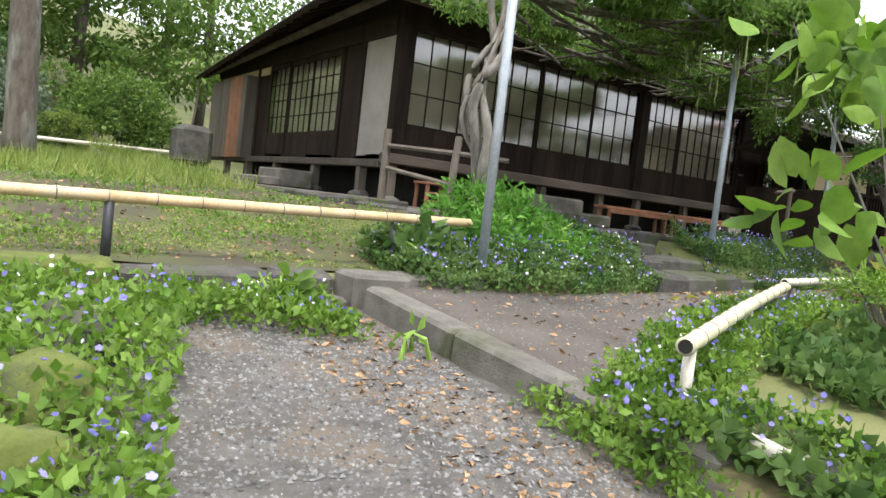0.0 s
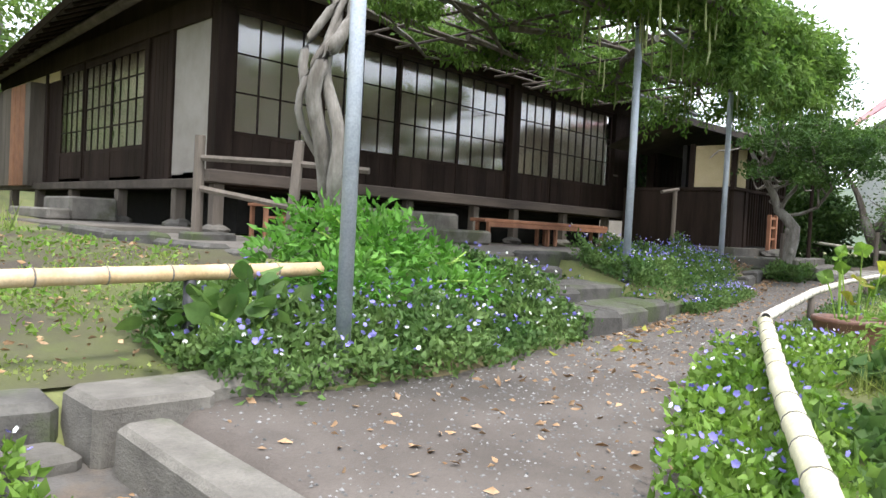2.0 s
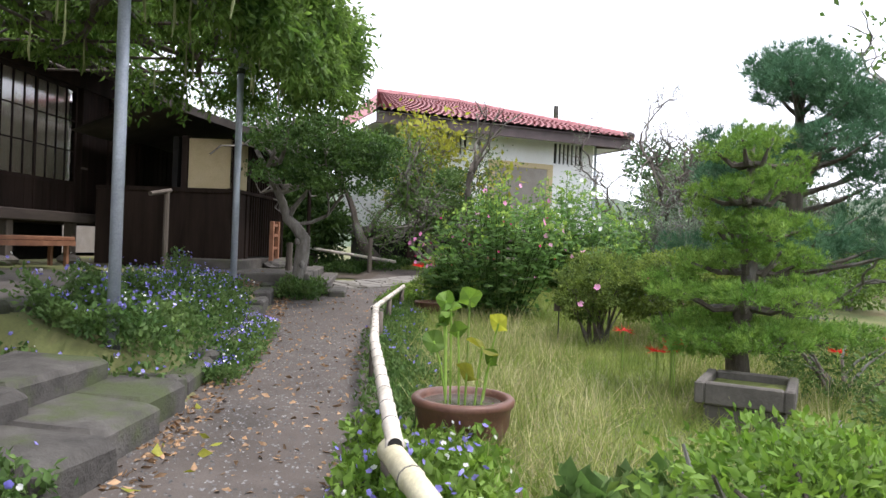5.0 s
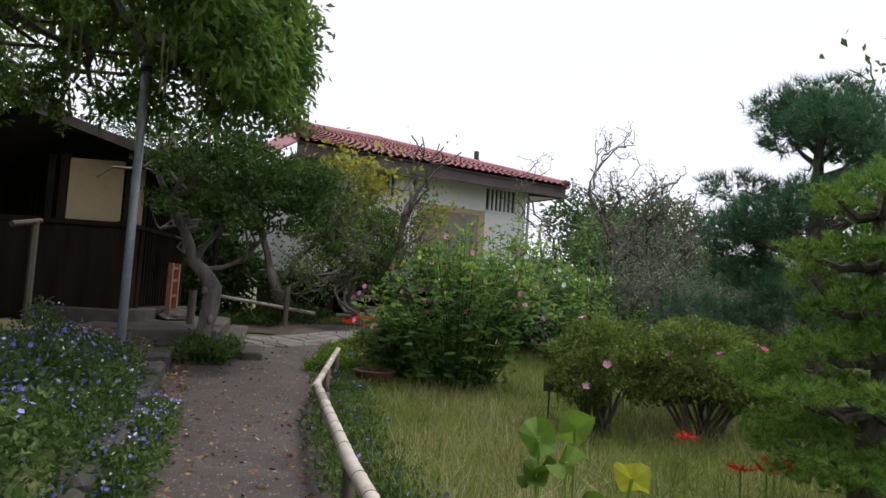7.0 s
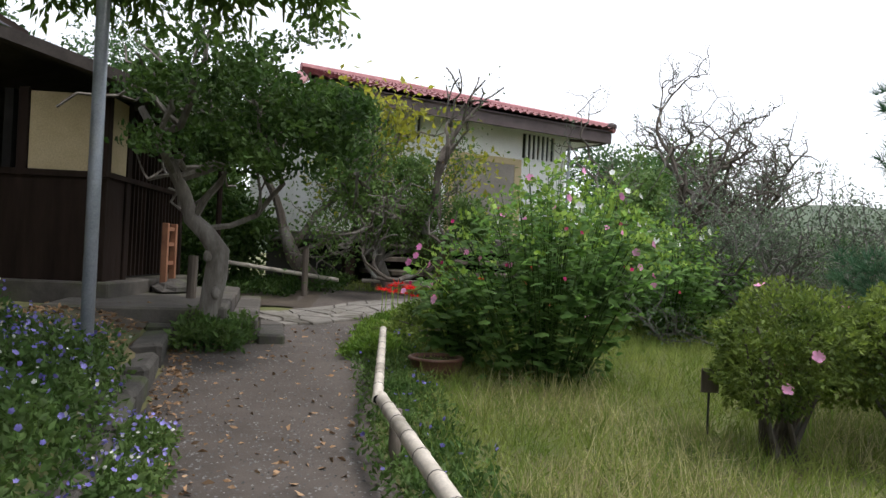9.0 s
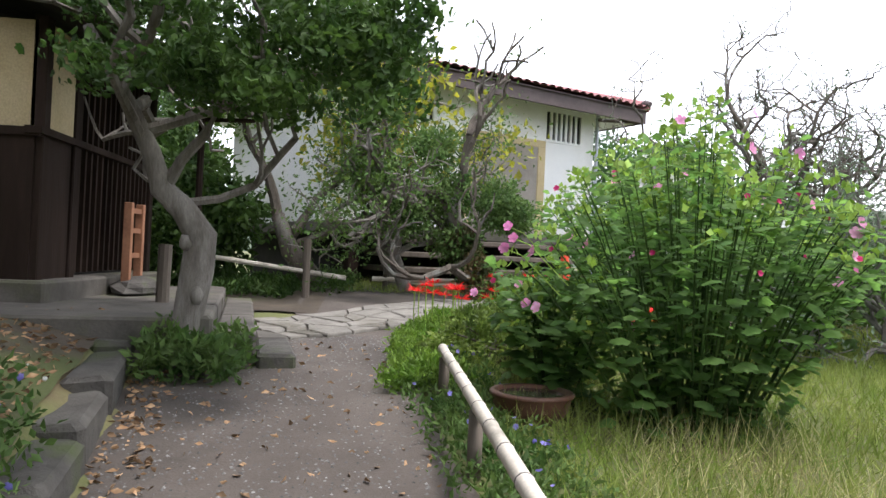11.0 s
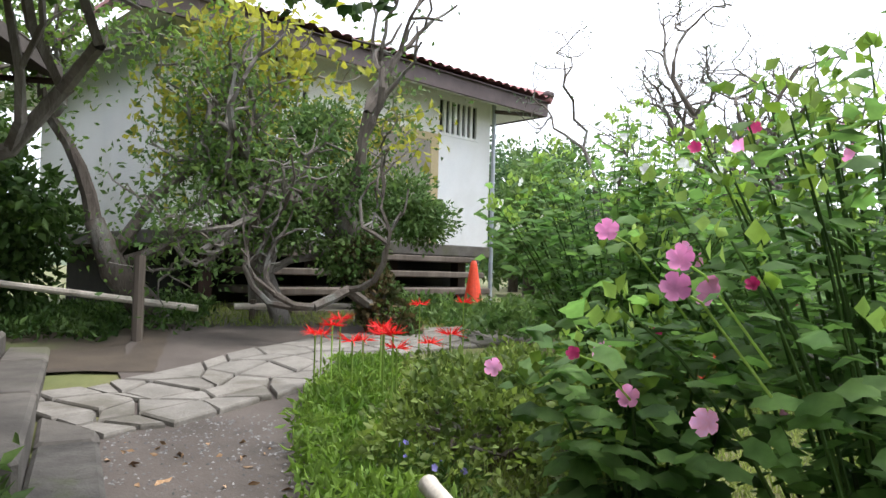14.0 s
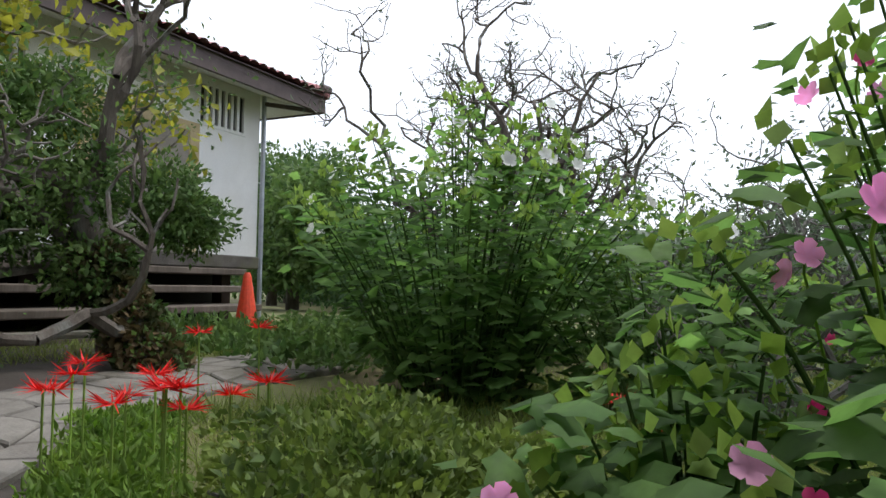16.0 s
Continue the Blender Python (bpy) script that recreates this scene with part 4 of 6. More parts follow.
# ---- things on the terrace ----
bench = thing("bench", 13.2, 8.6, TZ, "long reddish wooden bench under the veranda", "bench")
Geo().box(11.25, 15.2, 8.42, 8.78, 1.0, 1.06, 0.008).ob("seat", "wood_red", bench)
for x in (11.4, 13.15, 13.4, 15.05):
    for y in (8.47, 8.73):
        Geo().box(x - 0.03, x + 0.03, y - 0.03, y + 0.03, TZ, 1.0, 0.005).ob("leg", "wood_red", bench)
Geo().box(11.3, 15.15, 8.43, 8.38, 0.92, 0.995).ob("apron", "wood_red", bench)
shoe = thing("step_stone", 9.8, 8.6, TZ, "big pale stone step block below the glazed doors", "step stone")
Geo().box(9.0, 10.75, 8.55, 9.15, TZ, 1.1, 0.04).ob("upper_block", "concrete", shoe)
Geo().box(8.9, 11.15, 8.15, 8.54, TZ, 0.84, 0.04).ob("lower_block", "concrete", shoe)
side_step = thing("step_stone", 6.1, 12.6, TZ, "stacked pale stone step blocks beside the veranda", "step stone")
Geo().box(5.75, 6.45, 12.0, 13.3, TZ + 0.08, 1.05, 0.03).ob("upper_block", "concrete", side_step)
Geo().box(5.4, 5.74, 11.9, 13.9, TZ + 0.08, 0.86, 0.03).ob("lower_block", "concrete", side_step)
fence = thing("corner_fence", 5.7, 6.8, TZ, "rickety weathered timber fence with a leaning post", "fence")
Geo().tube([(5.4, 7.2, 0.55), (5.4, 7.2, 1.66)], [0.06, 0.055], 8).ob("post", "wood_grey", fence)
Geo().box(5.25, 5.75, 7.0, 7.3, 0.58, 0.68, 0.02).ob("post_base", "stone_dark", fence)
Geo().tube([(5.78, 6.1, 0.5), (5.99, 6.3, 1.62)], [0.06, 0.05], 8).ob("leaning_post", "wood_grey", fence)
Geo().tube([(5.4, 7.14, 1.43), (5.97, 6.24, 1.40), (6.4, 5.7, 1.36)], 0.035, 6).ob("rail", "wood_grey", fence)
Geo().tube([(5.4, 7.14, 1.12), (5.9, 6.24, 0.97), (6.3, 5.7, 0.88)], 0.035, 6).ob("rail", "wood_grey", fence)
stool = thing("wooden_stool", 7.4, 9.0, TZ, "small slatted wooden stool under the veranda", "stool")
for sx in (7.15, 7.65):
    for sy in (8.75, 9.1):
        Geo().box(sx - 0.025, sx + 0.025, sy - 0.025, sy + 0.025, TZ, 1.02).ob("leg", "wood_red", stool)
Geo().box(7.1, 7.7, 8.7, 9.15, 1.02, 1.06, 0.005).ob("seat", "wood_red", stool)
for z in (0.72, 0.86):
    Geo().box(7.17, 7.63, 8.73, 8.76, z, z + 0.03).ob("stretcher", "wood_red", stool)
basin = thing("stone_basin", 5.0, 16.6, 0.75, "large mossy stone water basin on a slab", "basin")
zb = 0.72
Geo().box(4.4, 5.75, 15.95, 17.1, 0.3, zb + 0.2, 0.04).ob("slab", "stone_dark", basin)
Geo().box(4.72, 5.58, 16.1, 16.95, zb + 0.2, zb + 1.18, 0.13).ob("bowl", "stone_dark", basin)
Geo().box(4.9, 5.4, 16.3, 16.75, zb + 1.175, zb + 1.19, 0.003).ob("water", "water", basin)
tap_post = thing("tap_post", 15.2, 7.0, 0.5, "weathered wooden post with a short crossbar", "post")
Geo().tube([(15.3, 7.0, 0.45), (15.3, 7.0, 1.85)], 0.045, 8).ob("shaft", "wood_grey", tap_post)
Geo().tube([(14.75, 7.0, 1.76), (15.42, 7.0, 1.86)], 0.035, 8).ob("crossbar", "wood_grey", tap_post)
stand = thing("wooden_stand", 18.1, 6.15, 0.6, "orange-brown wooden stand on a stone before the porch door", "stand")
Geo().rock(18.2, 6.05, 0.64, 0.5, 0.25, 0.12, 4, 0.2).ob("stone", "stone_dark", stand)
for sx in (17.95, 18.3):
    Geo().box(sx - 0.035, sx + 0.035, 6.08, 6.16, 0.7, 1.5, 0.006).ob("upright", "wood_red", stand)
for z in (0.95, 1.2, 1.4):
    Geo().box(17.95, 18.3, 6.1, 6.14, z, z + 0.05).ob("crossbar", "wood_red", stand)
stub = thing("wooden_post", 17.2, 5.55, 0.58, "short grey round wooden post on the porch platform", "post")
Geo().tube([(17.2, 5.55, 0.57), (17.22, 5.55, 1.1)], 0.06, 10).ob("shaft", "wood_grey", stub)

# low rails beyond the flagstones
back_rail = thing("back_rail", 20.5, 4.6, 0.3, "thin grey bamboo rail tied to a rough post", "rail")
Geo().tube([(20.1, 4.56, 0.05), (20.12, 4.56, 1.25)], 0.05, 8).ob("post", "wood_grey", back_rail)
Geo().tube([(21.3, 6.6, 1.02), (20.8, 4.07, 0.74)], 0.035, 8).ob("culm", "bamboo_old", back_rail)
Geo().tube([(21.6, 3.7, 0.72), (21.5, 2.2, 0.74)], 0.035, 8).ob("culm", "bamboo_old", back_rail)
for x, y in ((21.25, 6.3), (21.6, 3.5), (21.5, 2.3)):
    Geo().tube([(x, y, 0.0), (x, y, 0.8)], 0.04, 8).ob("post", "wood_grey", back_rail)

# ---- pots and trough ----


def pot(x, y, r, h, label):
    z = gz(x, y) - 0.02
    p = thing("water_pot", x, y, z, label, "pot", "glazed pots")
    Geo().lathe(x, y, [(r * 0.7, z), (r * 0.92, z + h * 0.5), (r * 0.94, z + h * 0.8), (r, z + h * 0.86), (r * 1.02, z + h * 0.95), (r * 0.98, z + h), (r * 0.86, z + h), (r * 0.84, z + h * 0.9), (r * 0.82, z + h * 0.86)], 32).ob("bowl", "clay", p, "", True)
    Geo().lathe(x, y, [(r * 0.83, z + h * 0.86), (r * 0.82, z + h * 0.875)], 32).ob("water", "water", p)
    return z + h


lz = pot(8.38, 1.95, 0.29, 0.30, "wide brown glazed pot half full of murky water")
pot(14.9, 2.7, 0.255, 0.18, "brown glazed pot under the hibiscus")
lotus = thing("lotus_plant", 8.38, 1.95, lz - 0.05, "lotus with upright green and yellowed leaves in a pot", "plant")
lr = random.Random(12)
for i in range(11):
    a, hgt, rr = lr.uniform(0, 6.28), lr.uniform(0.05, 0.58), lr.uniform(0.02, 0.12)
    bx, by = 8.38 + 0.12 * math.cos(a), 1.95 + 0.12 * math.sin(a)
    tx, ty, tz = 8.38 + (0.12 + rr) * math.cos(a), 1.95 + (0.12 + rr) * math.sin(a), lz + hgt
    Geo().tube([(bx, by, lz - 0.03), ((bx + tx) / 2, (by + ty) / 2, lz + hgt * 0.6), (tx, ty, tz)], 0.006, 5).ob("stalk", "bud", lotus)
    g = Geo()
    tilt = Euler((lr.uniform(0.5, 1.3), lr.uniform(-0.4, 0.4), lr.uniform(0, 6.28))).to_matrix()
    R = lr.uniform(0.045, 0.08)
    g.v = [tuple(Vector((tx, ty, tz)) + tilt @ Vector((R * (1 + 0.12 * math.sin(5 * q)) * math.cos(q), R * 1.25 * math.sin(q), 0.02 * math.sin(3 * q)))) for q in [6.283 * j / 16 for j in range(16)]] + [(tx, ty, tz - 0.012)]
    g.f = [(j, (j + 1) % 16, 16) for j in range(16)]
    g.ob("leaf_pad", "lf_yellow" if i in (1, 6, 9) else "lf_bright", lotus)
tag = thing("plant_label", 13.0, 1.0, gz(13.0, 1.0), "small weathered plant label on a thin metal stake", "sign")
Geo().tube([(13.0, 1.0, gz(13.0, 1.0) - 0.05), (13.0, 1.0, gz(13.0, 1.0) + 0.42)], 0.008, 6).ob("stake", "steel_dark", tag)
Geo().box(12.985, 12.995, 0.94, 1.06, gz(13.0, 1.0) + 0.36, gz(13.0, 1.0) + 0.52, 0.002).ob("plate", "wood_grey", tag)
trough = thing("stone_trough", 9.15, 0.12, 0.05, "square grey stone trough with mossy water inside", "trough")
m = pose(9.18, 0.10, gz(9.2, 0.1) - 0.06, 0, 0, -24) @ Matrix.Diagonal((0.86, 0.86, 0.9, 1))
Geo().box(-0.3, 0.3, -0.28, 0.28, 0, 0.26, 0.015, m).ob("base", "stone", trough)
Geo().box(-0.36, 0.36, -0.34, -0.27, 0.262, 0.42, 0.012, m).box(-0.36, 0.36, 0.27, 0.34, 0.262, 0.42, 0.012, m).box(-0.36, -0.29, -0.268, 0.268, 0.262, 0.42, 0.012, m).box(0.29, 0.36, -0.268, 0.268, 0.262, 0.42, 0.012, m).ob("rim", "stone", trough)
Geo().box(-0.285, 0.285, -0.265, 0.265, 0.262, 0.36, 0.003, m).ob("mossy_water", "moss", trough)

# ---- plant helpers ----
UP = np.array([0, 0, 1.0])


def grow(g, p, d, length, r, depth, rng, tips, wig=0.35, split=(2, 3), shrink=0.72, up=0.15, k=6):
    """A branch of bent pieces that forks; g takes the tubes, tips the ends."""
    p, d = Vector(p), Vector(d).normalized()
    n = 4 if depth > 0 else 3
    pts, rad = [p.copy()], [r]
    for i in range(n):
        d = (d + Vector((rng.gauss(0, wig), rng.gauss(0, wig), rng.gauss(up, wig)))).normalized()
        p = p + d * (length / n)
        pts.append(p.copy())
        rad.append(r * (1 - 0.3 * (i + 1) / n))
    g.tube(pts, rad, max(4, k - (2 if depth < 2 else 0)), False)
    tips.extend(pts[-2:])
    if depth > 0:
        for j in range(rng.randint(*split)):
            a = rng.uniform(0, 6.28)
            side = Vector((math.cos(a), math.sin(a), rng.uniform(-0.1, 0.7)))
            q = pts[-1] if j == 0 else pts[rng.randint(max(1, n - 2), n)]
            grow(g, q, d * 0.7 + side * 0.8, length * shrink * rng.uniform(0.75, 1.15), rad[-1] * 0.88, depth - 1, rng, tips, wig, split, shrink, up, k)


def tip_leaves(tips, per, spread, seed):
    r = np.random.default_rng(seed)
    t = np.array([tuple(q) for q in tips])
    p = np.repeat(t, per, axis=0) + r.normal(size=(len(t) * per, 3)) * spread
    return p, r.normal(size=p.shape) + np.array([0, 0, 0.2])


def bush(name, label, blobs, leaves, size, mat, seed, flowers=(), stems=10, stem_mat="bark_twig", category="bush", shape="leaf", aspect=0.5, droop=0.0, shell=0.55, thick=0.022):
    """A shrub: stems from one foot, a crown of leaves in ellipsoids, flowers on its skin."""
    b = blobs[0]
    fz = gz(b[0], b[1])
    t = thing(name, b[0], b[1], fz, label, category)
    rr = random.Random(seed)
    for i in range(stems):
        g = Geo()
        q = blobs[rr.randrange(len(blobs))]
        a = rr.uniform(0, 6.28)
        e = Vector((q[0] + 0.75 * q[3] * math.cos(a), q[1] + 0.75 * q[4] * math.sin(a), q[2] + q[5] * rr.uniform(-0.1, 0.7)))
        s = Vector((b[0] + rr.uniform(-0.12, 0.12), b[1] + rr.uniform(-0.12, 0.12), fz - 0.05))
        mid = s.lerp(e, 0.5) + Vector((rr.uniform(-0.1, 0.1), rr.uniform(-0.1, 0.1), 0.08))
        g.tube([s, s.lerp(mid, 0.5), mid, e], [thick, thick * 0.8, thick * 0.6, thick * 0.27], 5)
        g.ob("stem", stem_mat, t)
    p, d = in_blobs(blobs, leaves, seed, shell)
    r = np.random.default_rng(seed + 1)
    d = d + r.normal(size=d.shape) * 0.7 - UP * droop
    keep = p[:, 2] > fz + 0.03
    bulk("foliage", p[keep], d[keep], size * r.uniform(0.6, 1.25, keep.sum()), mat, t, "", shape, aspect, seed)
    for fname, fmat, count, fsize, fasp in flowers:
        p, d = in_blobs(blobs, count, seed + 7, 0.98)
        d[:, 2] = np.abs(d[:, 2])
        for i in range(count):
            bulk(fname, p[i:i + 1], d[i:i + 1] + UP * 0.4, np.array([fsize * r.uniform(0.8, 1.2)]), fmat, t, "", "bloom", fasp, seed + i)
    return t


def carpet(name, label, region, n, h, size, mat, seed, flowers=(), shape="leaf", aspect=0.5, lean=0.5, kind="stuff", category="ground plants", clump=0.0):
    """Leaves of uncountable low plants over a stretch of ground: region(x, y) gives 0 to 1, box its bounds."""
    (x0, x1, y0, y1), inside = region
    r = np.random.default_rng(seed)
    pts = []
    while len(pts) < n:
        q = r.random((n * 2, 2)) * [x1 - x0, y1 - y0] + [x0, y0]
        for x, y in q:
            f = inside(x, y)
            if f > 0 and r.random() < f and (not clump or noise.noise(Vector((x * clump, y * clump, seed))) > -0.12):
                pts.append((x, y, f))
            if len(pts) >= n:
                break
    pts = np.array(pts)
    mound = np.array([0.55 + 0.5 * noise.noise(Vector((x * 2.2, y * 2.2, seed + 2.5))) for x, y, f in pts])
    base = np.array([gz(x, y) for x, y, f in pts])
    top = h * np.clip(mound, 0.15, 1.2)
    up = r.random(n) ** 0.7
    p = np.column_stack([pts[:, 0], pts[:, 1], base + (top * up if shape != "blade" else -0.01)])
    d = r.normal(size=(n, 3)) * lean + UP * (0.35 if shape != "blade" else 1.0)
    s = size * r.uniform(0.55, 1.35, n)
    ob = bulk(name, p, d, s, mat, None, label, shape, aspect, seed, kind)
    tagged(ob, label, category)
    for fname, flabel, fmat, count, fsize in flowers:
        i = r.choice(n, min(count, n), replace=False)
        q = np.column_stack([pts[i, 0], pts[i, 1], base[i] + top[i] * r.uniform(0.85, 1.2, len(i)) + 0.03])
        fo = bulk(fname, q, r.normal(size=q.shape) * 0.7 + UP * 0.6, fsize * r.uniform(0.7, 1.3, len(i)), fmat, None, flabel, "bloom", 0.9, seed + 3, kind)
        tagged(fo, flabel, "flowers")
    return ob


def between(lo, hi, x0, x1, y0, y1, soft=0.25):
    """A stretch of ground between two lines, thinning towards its edges."""
    def f(x, y):
        a, b = lo(x), hi(x)
        return max(0.0, min(1.0, (y - a) / soft, (b - y) / soft))
    return (x0, x1, y0, y1), f


# ---- low planting ----
PUR = ("torenia_flowers", "small purple-blue flowers over the low leaves", "pt_purple")
WHT = ("torenia_flowers", "small white flowers over the low leaves", "pt_white")
carpet("low_plants", "dense low leafy plants beside the gravel", between(lambda x: max(-0.6 + 0.3 * x, 1.0 + (x - 1.2) / 0.28), lambda x: 3.0, -2.6, 1.8, -1.2, 3.0), 19000, 0.42, 0.06, "lf_bright", 21, ((*PUR, 420, 0.032), (*WHT, 70, 0.025)), aspect=0.62)
carpet("low_plants", "low leafy plants along the foot of the bank wall", between(lambda x: 2.45 - 0.15 * math.sin(x * 3), lambda x: 3.3, -3.2, 2.75, 2.2, 3.3), 9000, 0.3, 0.06, "lf_bright", 22, ((*PUR, 110, 0.03), (*WHT, 90, 0.022)), aspect=0.6)
carpet("bed_plants", "flowering low plants in the bed above the path", between(lambda x: line_at(CURB, x) - 0.12, lambda x: line_at(CURB, x) + 1.3, 3.55, 7.0, 2.9, 4.9, 0.3), 26000, 0.36, 0.05, "lf_mid", 23, ((*PUR, 420, 0.028), (*WHT, 170, 0.022)), aspect=0.55)
carpet("bed_plants", "flowering low plants in the bed by the steps", between(lambda x: line_at(CURB, x) + 0.05, lambda x: line_at(CURB, x) + 1.35, 8.75, 13.5, 3.8, 6.3, 0.25), 27000, 0.5, 0.05, "lf_mid", 24, ((*PUR, 700, 0.026), (*WHT, 150, 0.02)), aspect=0.5)
carpet("bed_plants", "trailing flowering plants spilling over the curb", between(lambda x: line_at(CURB, x) - 0.3, lambda x: line_at(CURB, x) + 0.2, 9.5, 12.8, 3.5, 5.0, 0.2), 7000, 0.28, 0.045, "lf_mid", 25, ((*PUR, 260, 0.024), (*WHT, 60, 0.02)), aspect=0.5)
carpet("rail_plants", "flowering low plants below the bamboo rail", between(lambda x: line_at(RIGHT, x) - 0.75, lambda x: line_at(RIGHT, x) + 0.12, 3.2, 8.2, 0.0, 2.7, 0.25), 17000, 0.3, 0.055, "lf_bright", 26, ((*PUR, 300, 0.03), (*WHT, 90, 0.024)), aspect=0.6)
carpet("rail_plants", "short weeds below the bamboo rail", between(lambda x: line_at(RIGHT, x) - 0.7, lambda x: line_at(RIGHT, x) + 0.08, 8.0, 16.5, 1.8, 3.6, 0.3), 12000, 0.16, 0.05, "lf_mid", 27, ((*PUR, 90, 0.028),), aspect=0.4)
carpet("ground_cover", "broad-leaved ground cover under the shrubs", between(lambda x: -2.0, lambda x: line_at(RIGHT, x) - 0.5, 3.4, 7.6, -2.0, 2.0, 0.4), 9000, 0.22, 0.095, "lf_mid", 28, (), aspect=0.75, clump=1.0)
carpet("kerb_weeds", "weeds growing along the kerb", between(lambda x: -0.6, lambda x: 0.75, 3.5, 3.95, -0.6, 0.75, 0.2), 1700, 0.3, 0.055, "lf_bright", 29, ((*PUR, 40, 0.028),), aspect=0.6)
carpet("kerb_weeds", "weeds growing along the foot of the kerb", between(lambda x: -0.4, lambda x: 1.3, 3.02, 3.28, -0.4, 1.3, 0.15), 900, 0.22, 0.05, "lf_bright", 30, (), aspect=0.6)
carpet("long_grass", "tall bleached garden grass", between(lambda x: -2.2, lambda x: line_at(RIGHT, x) - 0.3, 7.0, 14.5, -2.2, 3.2, 0.3), 9500, 0.1, 0.25, "lf_dry", 31, (), "blade", 0.022, 0.55, category="grass", clump=0.9)
carpet("grass", "green garden grass", between(lambda x: -3.5, lambda x: line_at(RIGHT, x) - 0.25, 6.6, 19.0, -3.5, 3.2, 0.3), 75000, 0.1, 0.17, "lf_grass", 32, (), "blade", 0.045, 0.6, category="grass")
carpet("verge_grass", "fresh green weeds at the edge of the flagstones", between(lambda x: line_at(RIGHT, x) - 0.45, lambda x: line_at(RIGHT, x) + 0.22, 15.3, 19.0, 2.3, 3.8, 0.2), 9000, 0.2, 0.06, "lf_bright", 33, (), aspect=0.35)
carpet("lawn_grass", "bright rough grass on the slope beyond the bank", between(lambda x: 8.5, lambda x: 22.5, -9.0, 4.3, 8.5, 22.5, 0.6), 30000, 0.15, 0.3, "lf_grass", 34, (), "blade", 0.07, 0.6, category="grass")
carpet("bank_weeds", "sparse weeds on the earth bank", between(lambda x: 3.75, lambda x: 9.0, -3.0, 4.5, 3.75, 9.0, 0.3), 5200, 0.07, 0.05, "lf_bright", 35, (), aspect=0.55, clump=1.3)
carpet("wall_weeds", "ferns and weeds at the foot of the porch steps", between(lambda x: 4.5, lambda x: 5.3, 15.35, 16.1, 4.5, 5.3, 0.2), 1700, 0.4, 0.085, "lf_mid", 36, (), aspect=0.4)
carpet("undergrowth", "dark undergrowth behind the flagstones", between(lambda x: 3.9, lambda x: 7.0, 20.6, 25.0, 2.6, 7.0, 0.3), 8000, 0.35, 0.09, "lf_maple", 37, (), aspect=0.4)
carpet("undergrowth", "grass and weeds under the gnarled trees", between(lambda x: 0.5, lambda x: 4.2, 21.0, 25.0, 0.5, 4.2, 0.3), 8000, 0.2, 0.12, "lf_grass", 38, (), "blade", 0.07, 0.6)
# fallen leaves and pebbles


def litter(name, label, x0, x1, lo, hi, n, size, mat, seed, shape="leaf", asp=0.5):
    r = np.random.default_rng(seed)
    x = r.uniform(x0, x1, n)
    y = np.array([lo(q) + (hi(q) - lo(q)) * u for q, u in zip(x, r.random(n))])
    p = np.column_stack([x, y, [gz(a, b) + 0.008 for a, b in zip(x, y)]])
    d = r.normal(size=(n, 3))
    d[:, 2] = r.uniform(0.0, 0.25, n)
    return tagged(bulk(name, p, d, size * r.uniform(0.5, 1.4, n), mat, None, label, shape, asp, seed, "stuff"), label, "debris")


litter("fallen_leaves", "dry brown leaves scattered on the path", 3.4, 17.0, lambda x: line_at(RIGHT, x), lambda x: line_at(CURB, x), 900, 0.05, "lf_litter", 41)
litter("fallen_leaves", "dry brown leaves along the curb", 7.0, 16.0, lambda x: line_at(CURB, x) - 0.25, lambda x: line_at(CURB, x), 700, 0.05, "lf_litter", 42)
litter("fallen_leaves", "dry brown leaves along the kerb on the gravel", 2.2, 3.05, lambda x: -0.8, lambda x: 2.9, 800, 0.05, "lf_litter", 43)
litter("fallen_leaves", "dry leaves on the earth bank", -2.5, 4.6, lambda x: 3.8, lambda x: 8.5, 1700, 0.05, "lf_litter", 44)
carpet("moss_patches", "thin moss and creeping weeds on the earth bank", between(lambda x: 3.7, lambda x: 6.5, -3.0, 4.4, 3.7, 6.5, 0.2), 16000, 0.012, 0.025, "lf_grass", 47, (), aspect=0.7, clump=0.8)
carpet("undergrowth", "rank green growth beside the storehouse", between(lambda x: -3.0, lambda x: 1.6, 19.6, 23.2, -3.0, 1.6, 0.3), 9000, 0.4, 0.1, "lf_mid", 48, (), aspect=0.5)
litter("fallen_leaves", "yellow fallen leaves beside the flower bed", 4.0, 9.0, lambda x: line_at(CURB, x) - 0.4, lambda x: line_at(CURB, x) - 0.05, 16, 0.1, "lf_yellow", 45)
litter("fallen_leaves", "dry leaves in the shady bed by the porch", 13.5, 16.3, lambda x: line_at(CURB, x) + 0.3, lambda x: line_at(CURB, x) + 1.3, 700, 0.06, "lf_litter", 46)


